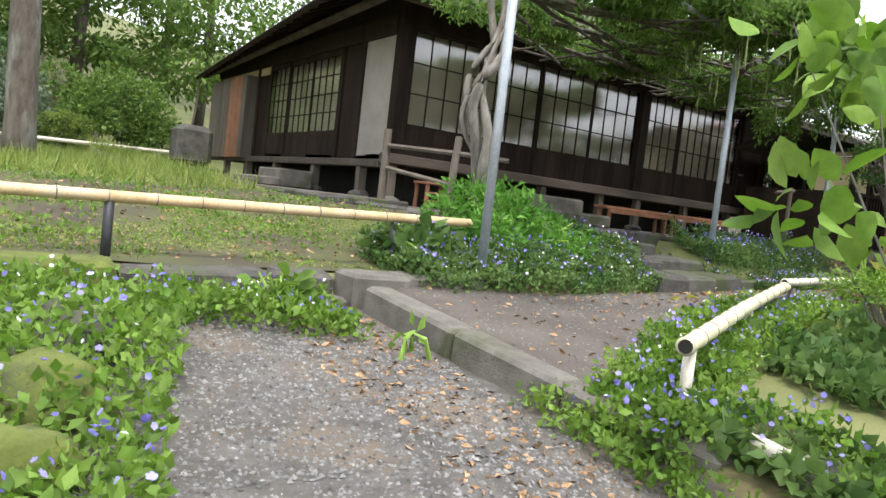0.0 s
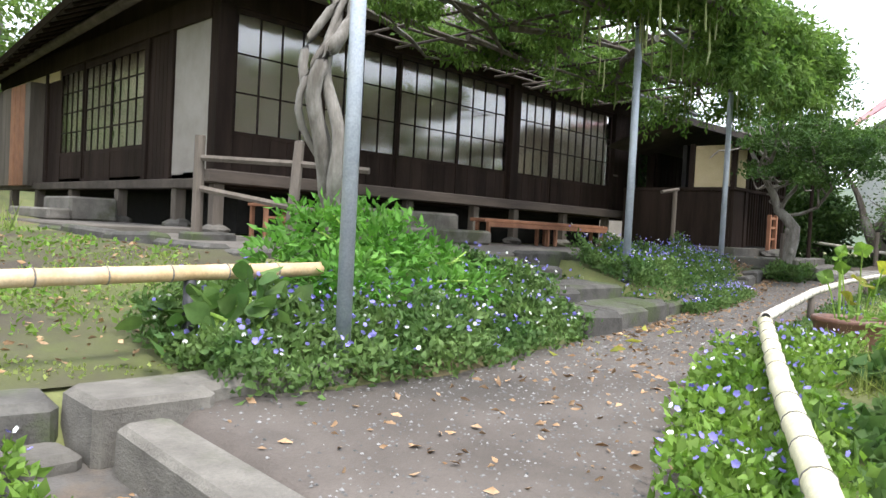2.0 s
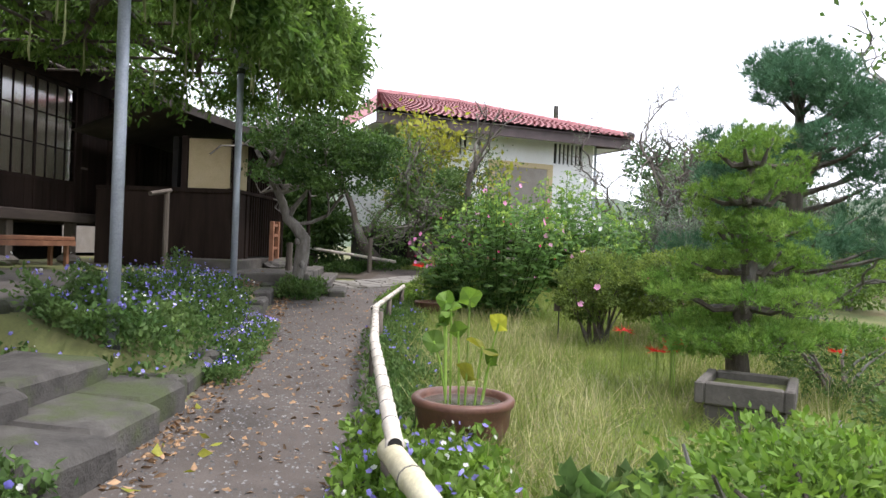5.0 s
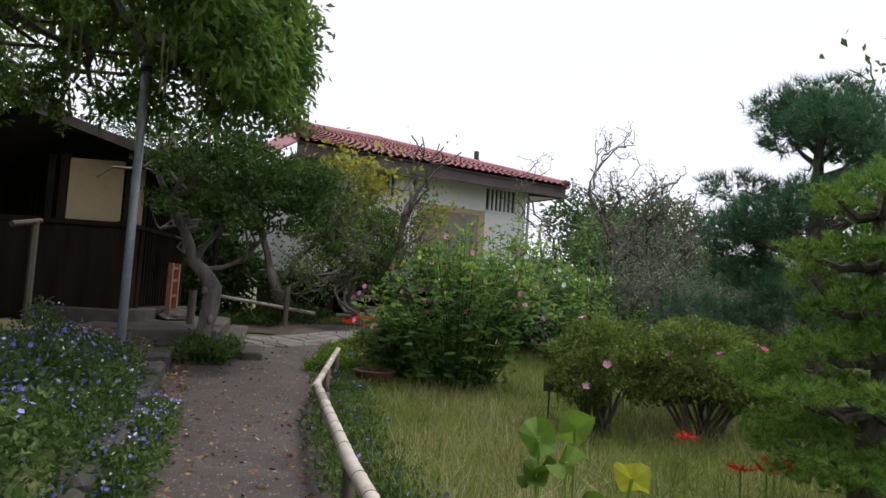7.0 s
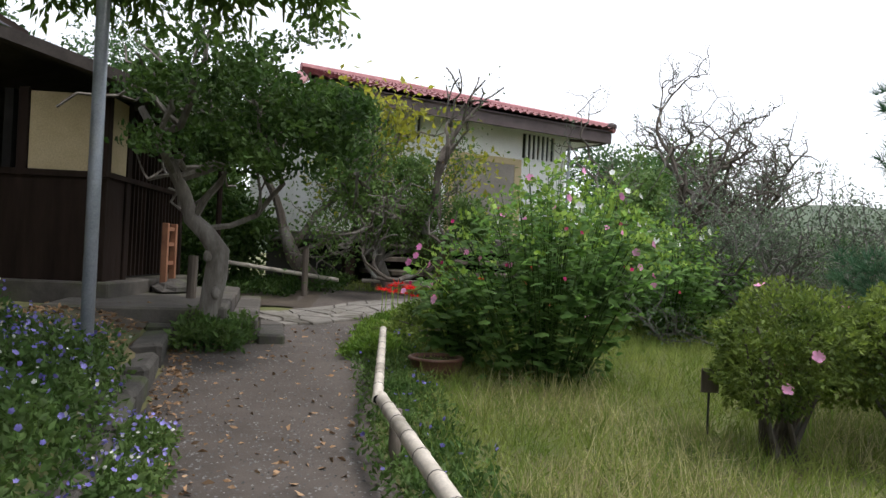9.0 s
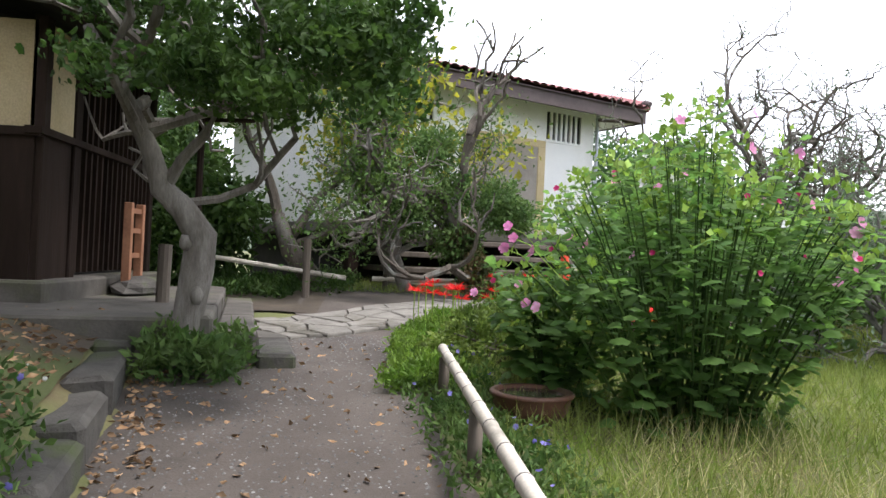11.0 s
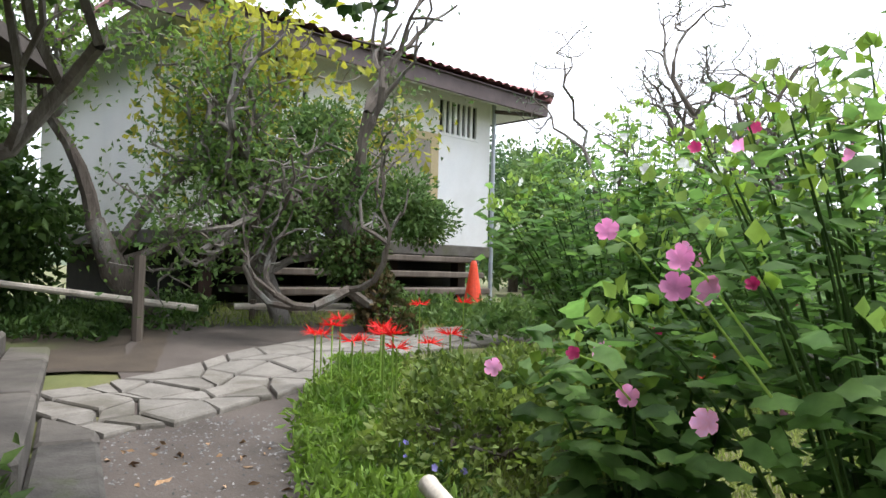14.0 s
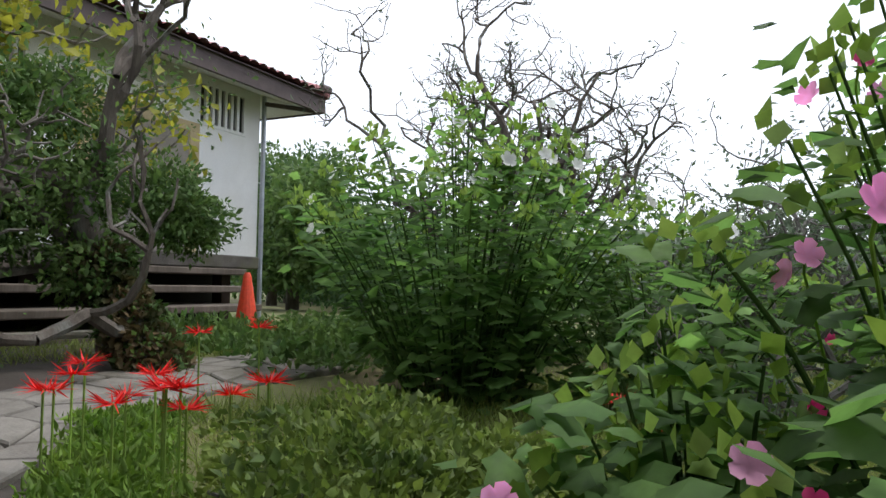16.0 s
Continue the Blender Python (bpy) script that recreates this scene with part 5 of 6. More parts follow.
def pebbles(name, label, x0, x1, lo, hi, n, size, mat, seed):
    r = np.random.default_rng(seed)
    x = r.uniform(x0, x1, n)
    y = np.array([lo(q) + (hi(q) - lo(q)) * u for q, u in zip(x, r.random(n))])
    s = size * r.uniform(0.45, 1.5, n)
    c = np.column_stack([x, y, [gz(a, b) + 0.004 for a, b in zip(x, y)]])
    base = np.array([(1, 0, 0), (0, 1, 0), (-1, 0, 0), (0, -1, 0), (0, 0, 0.7), (0, 0, -0.4)], float)
    ang = r.uniform(0, 6.28, n)
    v = base[None] * s[:, None, None] * r.uniform(0.6, 1.3, (n, 6, 1))
    ca, sa = np.cos(ang)[:, None], np.sin(ang)[:, None]
    v = np.stack([v[..., 0] * ca - v[..., 1] * sa, v[..., 0] * sa + v[..., 1] * ca, v[..., 2]], -1) + c[:, None]
    tri = np.array([0, 1, 4, 1, 2, 4, 2, 3, 4, 3, 0, 4])
    idx = (np.arange(n)[:, None] * 6 + tri[None]).ravel().astype(np.int32)
    me = bpy.data.meshes.new(name)
    me.vertices.add(n * 6)
    me.vertices.foreach_set("co", v.ravel())
    me.loops.add(len(idx))
    me.loops.foreach_set("vertex_index", idx)
    me.polygons.add(len(idx) // 3)
    me.polygons.foreach_set("loop_start", np.arange(len(idx) // 3, dtype=np.int32) * 3)
    me.update(calc_edges=True)
    me.materials.append(M[mat])
    return tagged(new(name, me), label, "gravel", kind="stuff")


pebbles("gravel", "loose grey crushed gravel on the forecourt", 0.3, 3.1, lambda x: -2.2, lambda x: 2.9, 34000, 0.0115, "pebble", 51)
pebbles("gravel", "fine grey gravel on the garden path", 3.4, 17.5, lambda x: line_at(RIGHT, x) - 0.05, lambda x: line_at(CURB, x), 12000, 0.008, "pebble", 52)
for i, (x, y, r_, s_) in enumerate(((0.62, 1.0, 0.26, 0.16), (0.78, 1.55, 0.3, 0.2), (1.0, 2.15, 0.24, 0.2), (0.95, 2.5, 0.17, 0.16), (3.72, 0.15, 0.17, 0.12), (3.62, -0.15, 0.15, 0.1), (3.9, 0.35, 0.14, 0.1))):
    k = tagged(Geo().rock(x, y, gz(x, y) + 0.05, r_, r_ * 0.85, s_, i + 3, 0.35, 9, 14).ob("garden_rock", "moss" if i in (0, 1, 4) else "stone_dark", None, "", True), "rounded garden rock with yellow-green moss" if i in (0, 1, 4) else "rounded dark garden rock", "rock")

# ---- shrubs ----
bush("fern_bush", "bright green feathery bush below the trellis pole", [(5.45, 4.35, 0.6, 0.5, 0.4, 0.3), (5.0, 4.5, 0.75, 0.35, 0.3, 0.26), (6.1, 4.5, 0.5, 0.42, 0.4, 0.24), (4.85, 3.95, 0.42, 0.4, 0.35, 0.26), (5.75, 3.95, 0.36, 0.45, 0.3, 0.2), (5.6, 4.7, 0.8, 0.28, 0.25, 0.22), (6.5, 4.2, 0.35, 0.35, 0.3, 0.2), (4.6, 4.4, 0.5, 0.25, 0.25, 0.3)], 5200, 0.09, "lf_fern", 61, (), 14, "bud", aspect=0.42, droop=0.15, shell=0.35)
bush("butterbur", "clump of round dark green leaves by the bank", [(3.95, 3.75, 0.3, 0.42, 0.26, 0.2)], 120, 0.12, "lf_mid", 62, (), 8, "bud", "plant", "oval", 1.0, 0.3)
bush("leafy_weed", "single broad-leaved plant against the bank wall", [(2.35, 2.95, 0.02, 0.24, 0.18, 0.14)], 30, 0.13, "lf_bright", 63, (), 6, "bud", "plant", "oval", 0.85, 0.1)
bush("leafy_weed", "small weed at the foot of the kerb", [(2.9, 2.15, -0.18, 0.1, 0.1, 0.12)], 14, 0.13, "lf_bright", 64, (), 4, "bud", "plant", "leaf", 0.4)
bush("hydrangea", "hydrangea shrub with large yellow-green leaves hanging over the path", [(3.55, -0.75, 0.6, 0.3, 0.3, 0.3), (3.13, -0.2, 0.88, 0.25, 0.23, 0.15), (3.15, -0.24, 1.45, 0.28, 0.28, 0.2), (3.4, -0.5, 1.35, 0.35, 0.35, 0.28)], 170, 0.15, "lf_bright", 65, (), 5, "bark_twig", shape="oval", aspect=0.7, droop=0.35, shell=0.3, thick=0.01)
bush("azalea_bush", "low clipped azalea on bare branching stems", [(6.45, 0.85, 0.45, 0.55, 0.5, 0.14), (6.9, 0.5, 0.42, 0.45, 0.5, 0.14), (6.3, 0.3, 0.4, 0.5, 0.5, 0.14)], 6500, 0.045, "lf_bright", 66, (), 26, "bark", aspect=0.5, shell=0.3)
bush("azalea_bush", "rounded azalea with yellowish leaves and pink flowers", [(12.75, -0.38, 0.78, 0.6, 0.7, 0.36), (12.6, -0.75, 0.72, 0.45, 0.45, 0.34), (12.95, 0.0, 0.68, 0.45, 0.4, 0.3)], 19000, 0.042, "lf_azalea", 67, (("flower", "pt_pink", 12, 0.075, 0.8), ("flower", "pt_deep", 5, 0.07, 0.8)), 20, "bark", aspect=0.6, shell=0.72)
bush("azalea_bush", "rounded azalea with fresh green and bronze leaves", [(12.85, 0.55, 0.78, 0.46, 0.48, 0.34), (12.7, 0.75, 0.6, 0.32, 0.32, 0.26)], 11000, 0.042, "lf_azalea", 68, (("flower", "pt_pink", 5, 0.07, 0.8),), 16, "bark", aspect=0.45, shell=0.6)
bush("azalea_bush", "low broad azalea at the turn of the path", [(16.45, 2.7, 0.32, 0.62, 0.5, 0.36), (16.9, 2.35, 0.38, 0.6, 0.55, 0.36), (17.3, 2.0, 0.34, 0.5, 0.5, 0.34), (16.3, 2.15, 0.36, 0.5, 0.42, 0.33)], 19000, 0.05, "lf_azalea", 69, (), 20, "bark", aspect=0.6, shell=0.72)
bush("azalea_bush", "dark low shrub behind the stone trough", [(10.4, -1.1, 0.3, 0.9, 0.6, 0.3), (8.2, -0.75, 0.25, 0.8, 0.4, 0.25)], 7000, 0.045, "lf_mid", 70, (), 10, "bark", aspect=0.45)
for i, (x, y, w, h, c) in enumerate(((19.5, -3.2, 1.6, 1.1, "lf_mid"), (22.5, -3.5, 2.0, 1.3, "lf_mid"), (17.8, -4.6, 1.6, 1.2, "lf_far"), (26, -5.5, 2.4, 1.6, "lf_far_dark"), (20.5, -7.5, 2.4, 1.5, "lf_far"), (12.5, -3.6, 1.3, 0.8, "lf_mid"), (14.0, -5.5, 1.8, 1.0, "lf_far_grey"), (9.5, -3.4, 1.2, 0.6, "lf_mid"))):
    bush("garden_shrub", "loose green garden shrub at the edge of the lawn", [(x, y, gz(x, y) + h * 0.5, w * 0.6, w * 0.55, h * 0.55), (x + w * 0.4, y - 0.3, gz(x, y) + h * 0.4, w * 0.45, w * 0.4, h * 0.45)], 3500, 0.1, c, 80 + i, (), 12, shell=0.4)

# ---- hibiscus ----


def hibiscus(x, y, r, h, n, seed, label, petal, count, buds, reach, leaf=0.115):
    fz = gz(x, y)
    t = thing("hibiscus", x, y, fz, label, "shrub")
    rr = random.Random(seed)
    nr = np.random.default_rng(seed)
    lp, ld, bp, fl = [], [], [], []
    g = Geo()
    for i in range(n):
        a, q = rr.uniform(0, 6.28), math.sqrt(rr.random())
        s = Vector((x + 0.3 * r * math.cos(a) * q, y + 0.3 * r * math.sin(a) * q * reach, fz - 0.05))
        top = h * (1.0 - 0.42 * q * q) * rr.uniform(0.82, 1.08)
        e = Vector((x + r * q * math.cos(a), y + r * q * math.sin(a) * reach, fz + top))
        m1 = s.lerp(e, 0.5) + Vector((0, 0, 0.12))
        pts = [s, s.lerp(m1, 0.5), m1, m1.lerp(e, 0.55) + Vector((0, 0, 0.04)), e]
        Geo().tube(pts, [0.009, 0.008, 0.006, 0.0045, 0.003], 5).ob("stem", "lf_maple", t, "thin green upright stem")
        for j in range(34):
            u = 0.08 + 0.92 * (j / 33) ** 0.85
            k = min(3, int(u * 4))
            p = pts[k].lerp(pts[k + 1], u * 4 - k)
            b = rr.uniform(0, 6.28)
            out = Vector((math.cos(b), math.sin(b), rr.uniform(-0.35, 0.25)))
            st = rr.uniform(0.05, 0.16)
            lp.append(tuple(p + out * st))
            ld.append(tuple(out + Vector((0, 0, -0.12 - 0.3 * rr.random()))))
        bp.extend([tuple(e + Vector((rr.gauss(0, 0.03), rr.gauss(0, 0.03), rr.uniform(-0.06, 0.03)))) for _ in range(buds)])
        fl.append((e, a))
    lp, ld = np.array(lp), np.array(ld)
    hgt = (lp[:, 2] - fz) / h
    bulk("foliage", lp, ld, (leaf - 0.42 * leaf * np.clip(hgt, 0, 1)) * nr.uniform(0.6, 1.25, len(lp)), "lf_hib", t, "broad lobed green leaves", "lobe", 0.8, seed, "", True)
    up = hgt > 0.6
    pick = lp[up][nr.random(up.sum()) < 0.45]
    bulk("young_foliage", pick, nr.normal(size=pick.shape) + UP * 0.4, 0.05 * nr.uniform(0.6, 1.2, len(pick)), "lf_bright", t, "fresh light green leaves", "lobe", 0.7, seed + 1)
    bp = np.array(bp)
    bulk("bud_cluster", bp, nr.normal(size=bp.shape) * 0.4 + UP, 0.052 * nr.uniform(0.7, 1.3, len(bp)), "bud", t, "pale green buds", "leaf", 0.8, seed + 2, "stuff")
    for i in range(count):
        e, a = fl[rr.randrange(len(fl))]
        dn = rr.random() ** 1.5 * h * (0.4 if petal == "pt_pink" else 0.12)
        out = Vector((math.cos(a + rr.gauss(0, 0.6)), math.sin(a + rr.gauss(0, 0.6)), 0.35))
        p = e - Vector((0, 0, dn)) + out * rr.uniform(0.03, 0.16)
        big = rr.random() < 0.62
        fm = petal if big or petal == "pt_white" else "pt_deep"
        bulk("flower", np.array([tuple(p)]), np.array([tuple(out)]), np.array([rr.uniform(0.062, 0.08) * (1.0 if petal == "pt_pink" else 1.3) if big else 0.035]), fm, t, "", "bloom", 1.2 if big else 2.2, seed + i)
    return t


hib = hibiscus(14.85, 1.7, 0.74, 1.88, 74, 91, "tall hibiscus shrub with pink flowers and lobed leaves", "pt_pink", 30, 7, 1.62)
hibiscus(18.6, 0.5, 1.5, 2.15, 84, 92, "hibiscus shrub with white flowers and pale green buds", "pt_white", 40, 10, 0.85, 0.14)
hibiscus(20.0, -1.2, 1.3, 1.9, 34, 93, "hibiscus shrub with white flowers and pale green buds", "pt_white", 6, 5, 1.0)
hibiscus(17.6, -0.5, 1.15, 1.5, 44, 94, "hibiscus shrub with white flowers and pale green buds", "pt_white", 12, 6, 1.0, 0.14)
hibiscus(15.38, 2.42, 0.5, 0.95, 20, 96, "low hibiscus with broad lobed leaves beside the pot", "pt_pink", 4, 4, 1.0, 0.14)
for i, (x, y, z, s) in enumerate(((14.872, 2.891, 1.30, 0.066), (14.43, 2.99, 1.16, 0.066), (14.5, 2.93, 1.22, 0.062), (14.92, 2.96, 0.97, 0.04), (15.376, 3.007, 0.87, 0.064), (15.2, 2.136, 1.70, 0.05), (15.18, 2.43, 1.27, 0.06), (14.9, 2.6, 1.55, 0.04))):
    bulk("flower", np.array([(x, y, z)]), np.array([(-0.8, 0.6, 0.3)]), np.array([s]), "pt_pink" if s > 0.055 else "pt_deep", hib, "", "bloom", 1.1, 300 + i)
    f = Geo().tube([(x, y, z), (x + 0.05, y - 0.1, z - 0.03), (x + 0.12, y - 0.35, z - 0.25)], [0.004, 0.003, 0.004], 5).ob("flower_stalk", "bud", hib)


# ---- red spider lilies ----
def lily(x, y, h, seed):
    z = gz(x, y)
    t = thing("spider_lily", x, y, z, "red spider lily on a bare green stem", "flower", "spider lilies")
    Geo().tube([(x, y, z - 0.03), (x + 0.01, y, z + h)], 0.006, 5).ob("stem", "bud", t)
    r = np.random.default_rng(seed)
    a = r.uniform(0, 6.28, 42)
    p = np.tile([x + 0.01, y, z + h], (42, 1)) + np.column_stack([np.cos(a), np.sin(a), np.zeros(42)]) * 0.025
    d = np.column_stack([np.cos(a), np.sin(a), r.uniform(-0.2, 1.0, 42)])
    bulk("petals", p, d, r.uniform(0.05, 0.1, 42), "pt_red", t, "", "blade", 0.13, seed)


lrng = random.Random(77)
for cx, cy, n, sp in ((17.35, 2.95, 5, 0.13), (17.95, 3.08, 5, 0.16), (17.6, 2.75, 3, 0.15), (16.4, 1.35, 2, 0.3), (19.0, 1.9, 2, 0.3), (10.25, 0.35, 5, 0.16), (11.0, -1.9, 6, 0.35), (13.6, 0.2, 4, 0.4)):
    for i in range(n):
        lily(cx + lrng.gauss(0, sp), cy + lrng.gauss(0, sp), lrng.uniform(0.3, 0.45) if cx < 15 else lrng.uniform(0.38, 0.5), lrng.randrange(999))


# ---- pines ----
def needles(pads, n, size, seed):
    p, d = in_blobs(pads, n // 14, seed, 0.6)
    p, d = np.repeat(p, 14, axis=0), np.repeat(d, 14, axis=0)
    return p, d * np.array([0.7, 0.7, 0.3]) + UP * 0.75 + np.random.default_rng(seed).normal(size=d.shape) * 0.6


x, y = 10.0, -0.15
bonsai = thing("cloud_pine", x, y, gz(x, y), "cloud-pruned pine in tiers of bright green pads", "pine tree")
pr = random.Random(31)
pads = []
Geo().tube([(x, y, gz(x, y) - 0.1), (x + 0.05, y + 0.05, 0.45), (x - 0.06, y, 0.95), (x + 0.05, y, 1.5), (x, y, 2.0)], [0.1, 0.085, 0.065, 0.045, 0.02], 9).ob("trunk", "bark", bonsai, "", True)
for lvl, (z, R, n) in enumerate(((0.56, 0.84, 10), (0.85, 0.68, 9), (1.13, 0.52, 8), (1.4, 0.48, 7), (1.67, 0.45, 7), (1.96, 0.4, 6))):
    for i in range(n):
        a = 6.283 * i / n + lvl * 0.7 + pr.uniform(-0.2, 0.2)
        rr_ = R * pr.uniform(0.5, 0.92)
        e = (x + rr_ * math.cos(a), y + rr_ * math.sin(a), z + pr.uniform(-0.1, 0.09))
        Geo().tube([(x, y, z - 0.1), (x + 0.5 * rr_ * math.cos(a), y + 0.5 * rr_ * math.sin(a), z - 0.12), e], [0.032, 0.022, 0.01], 5).ob("limb", "bark", bonsai)
        s_ = R * pr.uniform(0.26, 0.36)
        pads.append((*e, s_, s_, pr.uniform(0.06, 0.1)))
    pads.append((x, y, z + 0.04, R * 0.5, R * 0.5, 0.06 if lvl < 5 else 0.15))
p, d = needles(pads, 76000, 0.08, 33)
bulk("crown", p, d, np.full(len(p), 0.055), "lf_pine", bonsai, "", "blade", 0.12, 34)
x, y = 13.45, -1.95
pine = thing("pine_tree", x, y, gz(x, y), "tall rounded pine with blue-green needles", "pine tree")
Geo().tube([(x, y, gz(x, y) - 0.2), (x + 0.15, y, 0.9), (x - 0.05, y + 0.1, 2.0), (x + 0.1, y, 3.3)], [0.15, 0.12, 0.09, 0.04], 9).ob("trunk", "bark", pine, "", True)
pads = []
for i in range(44):
    a, z = pr.uniform(0, 6.28), 0.95 + 2.55 * pr.random()
    R = 1.4 * math.sin(max(0.25, min(1, (3.95 - z) / 2.2)) * 1.57) * pr.uniform(0.5, 0.92)
    e = (x + R * math.cos(a), y + R * math.sin(a), z + pr.uniform(0, 0.2))
    Geo().tube([(x + 0.06, y, z - 0.25), (x + 0.55 * R * math.cos(a), y + 0.55 * R * math.sin(a), z - 0.1), e], [0.04, 0.026, 0.01], 5).ob("limb", "bark", pine)
    pads.append((*e, pr.uniform(0.26, 0.44), pr.uniform(0.26, 0.44), pr.uniform(0.13, 0.24)))
pads.append((x, y, 3.45, 0.6, 0.6, 0.3))
p, d = needles(pads, 80000, 0.14, 35)
bulk("crown", p, d, np.full(len(p), 0.13), "lf_pine_blue", pine, "", "blade", 0.06, 36)

# ---- wisteria ----
x, y = 5.4, 4.95
wist = thing("wisteria", x, y, gz(x, y), "old wisteria with a twisted pale trunk and hanging seed pods", "wisteria")
for s_, (ph, rr_) in enumerate(((0.0, 0.06), (2.1, 0.05), (4.2, 0.042), (5.3, 0.03))):
    g = Geo()
    pts, rad = [], []
    for i in range(29):
        u = i / 28
        q = 0.1 * (1 - 0.35 * u) * (1 + 0.75 * math.sin(u * 13 + ph * 1.7))
        pts.append((x + q * math.cos(ph + u * 8) + 0.13 * math.sin(u * 9 + 0.5), y + q * math.sin(ph + u * 7) + 0.1 * u, gz(x, y) - 0.1 + u * 3.25))
        rad.append(rr_ * (1.25 - 0.5 * u) * (1 + 0.3 * noise.noise(Vector((i * 0.6, ph, 0)))))
    g.tube(pts, rad, 9)
    g.ob("trunk_strand", "bark_pale", wist, "", True)
g, wr = Geo(), random.Random(14)
for i in range(26):
    a = wr.uniform(-0.25, 0.7)
    s0 = Vector((x + 0.1, y + 0.1, 3.15)) if i < 6 else Vector((wr.uniform(6.5, 12.5), wr.uniform(3.9, 7.5), 3.35))
    pts = [s0]
    for j in range(5):
        a += wr.uniform(-0.4, 0.4)
        pts.append(pts[-1] + Vector((math.cos(a) * 0.6, math.sin(a) * 0.6, wr.uniform(-0.05, 0.07))))
    pts = [Vector((min(q.x, 14.2), max(3.7, min(q.y, 8.0)), max(3.28, min(3.6, q.z if k else q.z)))) for k, q in enumerate(pts)]
    g.tube(pts, [0.045, 0.038, 0.03, 0.024, 0.018, 0.012], 6)
g.ob("vines", "bark", wist)
blobs = []
for i in range(120):
    bx, by = wr.uniform(6.2, 13.5), wr.uniform(3.75, 8.0)
    if wr.random() < 0.3:
        by = 3.85 + wr.uniform(-0.15, 0.2)
    blobs.append((bx, by, 3.58 + wr.uniform(-0.1, 0.15), wr.uniform(0.4, 0.6), wr.uniform(0.35, 0.55), wr.uniform(0.16, 0.34)))
for i in range(34):
    a = wr.random()
    if a < 0.6:
        bx, by = wr.uniform(9.5, 13.7), 3.8 + wr.uniform(-0.15, 0.25)
    else:
        bx, by = 13.5 + wr.uniform(-0.3, 0.25), wr.uniform(3.8, 7.0)
    blobs.append((bx, by, 3.2 + wr.uniform(-0.25, 0.15), wr.uniform(0.2, 0.34), wr.uniform(0.18, 0.3), wr.uniform(0.25, 0.5)))
p, d = in_blobs(blobs, 86000, 15, 0.2)
bulk("crown", p, d * 0.4 + np.random.default_rng(2).normal(size=d.shape) * 0.6 - UP * 0.5, 0.095 * np.random.default_rng(3).uniform(0.6, 1.4, len(p)), "lf_wist", wist, "", "leaf", 0.36, 16)
for i in range(60):
    bx, by = (wr.uniform(8.2, 14.4), 3.85 + wr.uniform(-0.2, 0.9)) if i < 48 else (wr.uniform(9, 14), wr.uniform(4.5, 7))
    zt, ln = wr.uniform(3.05, 3.35), wr.uniform(0.16, 0.38)
    Geo().tube([(bx, by, zt + 0.15), (bx, by, zt), (bx + wr.uniform(-0.02, 0.02), by, zt - ln * 0.6), (bx + wr.uniform(-0.04, 0.04), by, zt - ln)], [0.004, 0.009, 0.014, 0.006], 5).ob("seed_pod", "pod", wist)


# ---- maple by the porch ----
def tree(name, label, pts, rad, bark, limbs, leaf, n_leaf, size, seed, blobs=None, shape="leaf", aspect=0.5, category="tree", depth=3, spread=0.22, per=0, wig=0.35, up=0.15, split=(2, 3), droop=0.0):
    b = pts[0]
    t = thing(name, b[0], b[1], gz(b[0], b[1]), label, category)
    g, tips, rr = Geo(), [], random.Random(seed)
    g.tube(pts, rad, 10)
    g.ob("trunk", bark, t, "", True)
    for (s0, d, ln, r0) in limbs:
        g = Geo()
        grow(g, s0, d, ln, r0, depth, rr, tips, wig, split, 0.74, up)
        g.ob("limb", bark, t)
    r = np.random.default_rng(seed)
    parts = []
    if blobs:
        p, d = in_blobs(blobs, n_leaf, seed, 0.3)
        parts.append((p, d * 0.6 + r.normal(size=d.shape) * 0.7 - UP * droop))
    if per and tips:
        parts.append(tip_leaves(tips, per, spread, seed))
    if parts:
        p = np.concatenate([q[0] for q in parts])
        d = np.concatenate([q[1] for q in parts])
        bulk("crown", p, d, size * r.uniform(0.6, 1.3, len(p)), leaf, t, "", shape, aspect, seed)
    return t


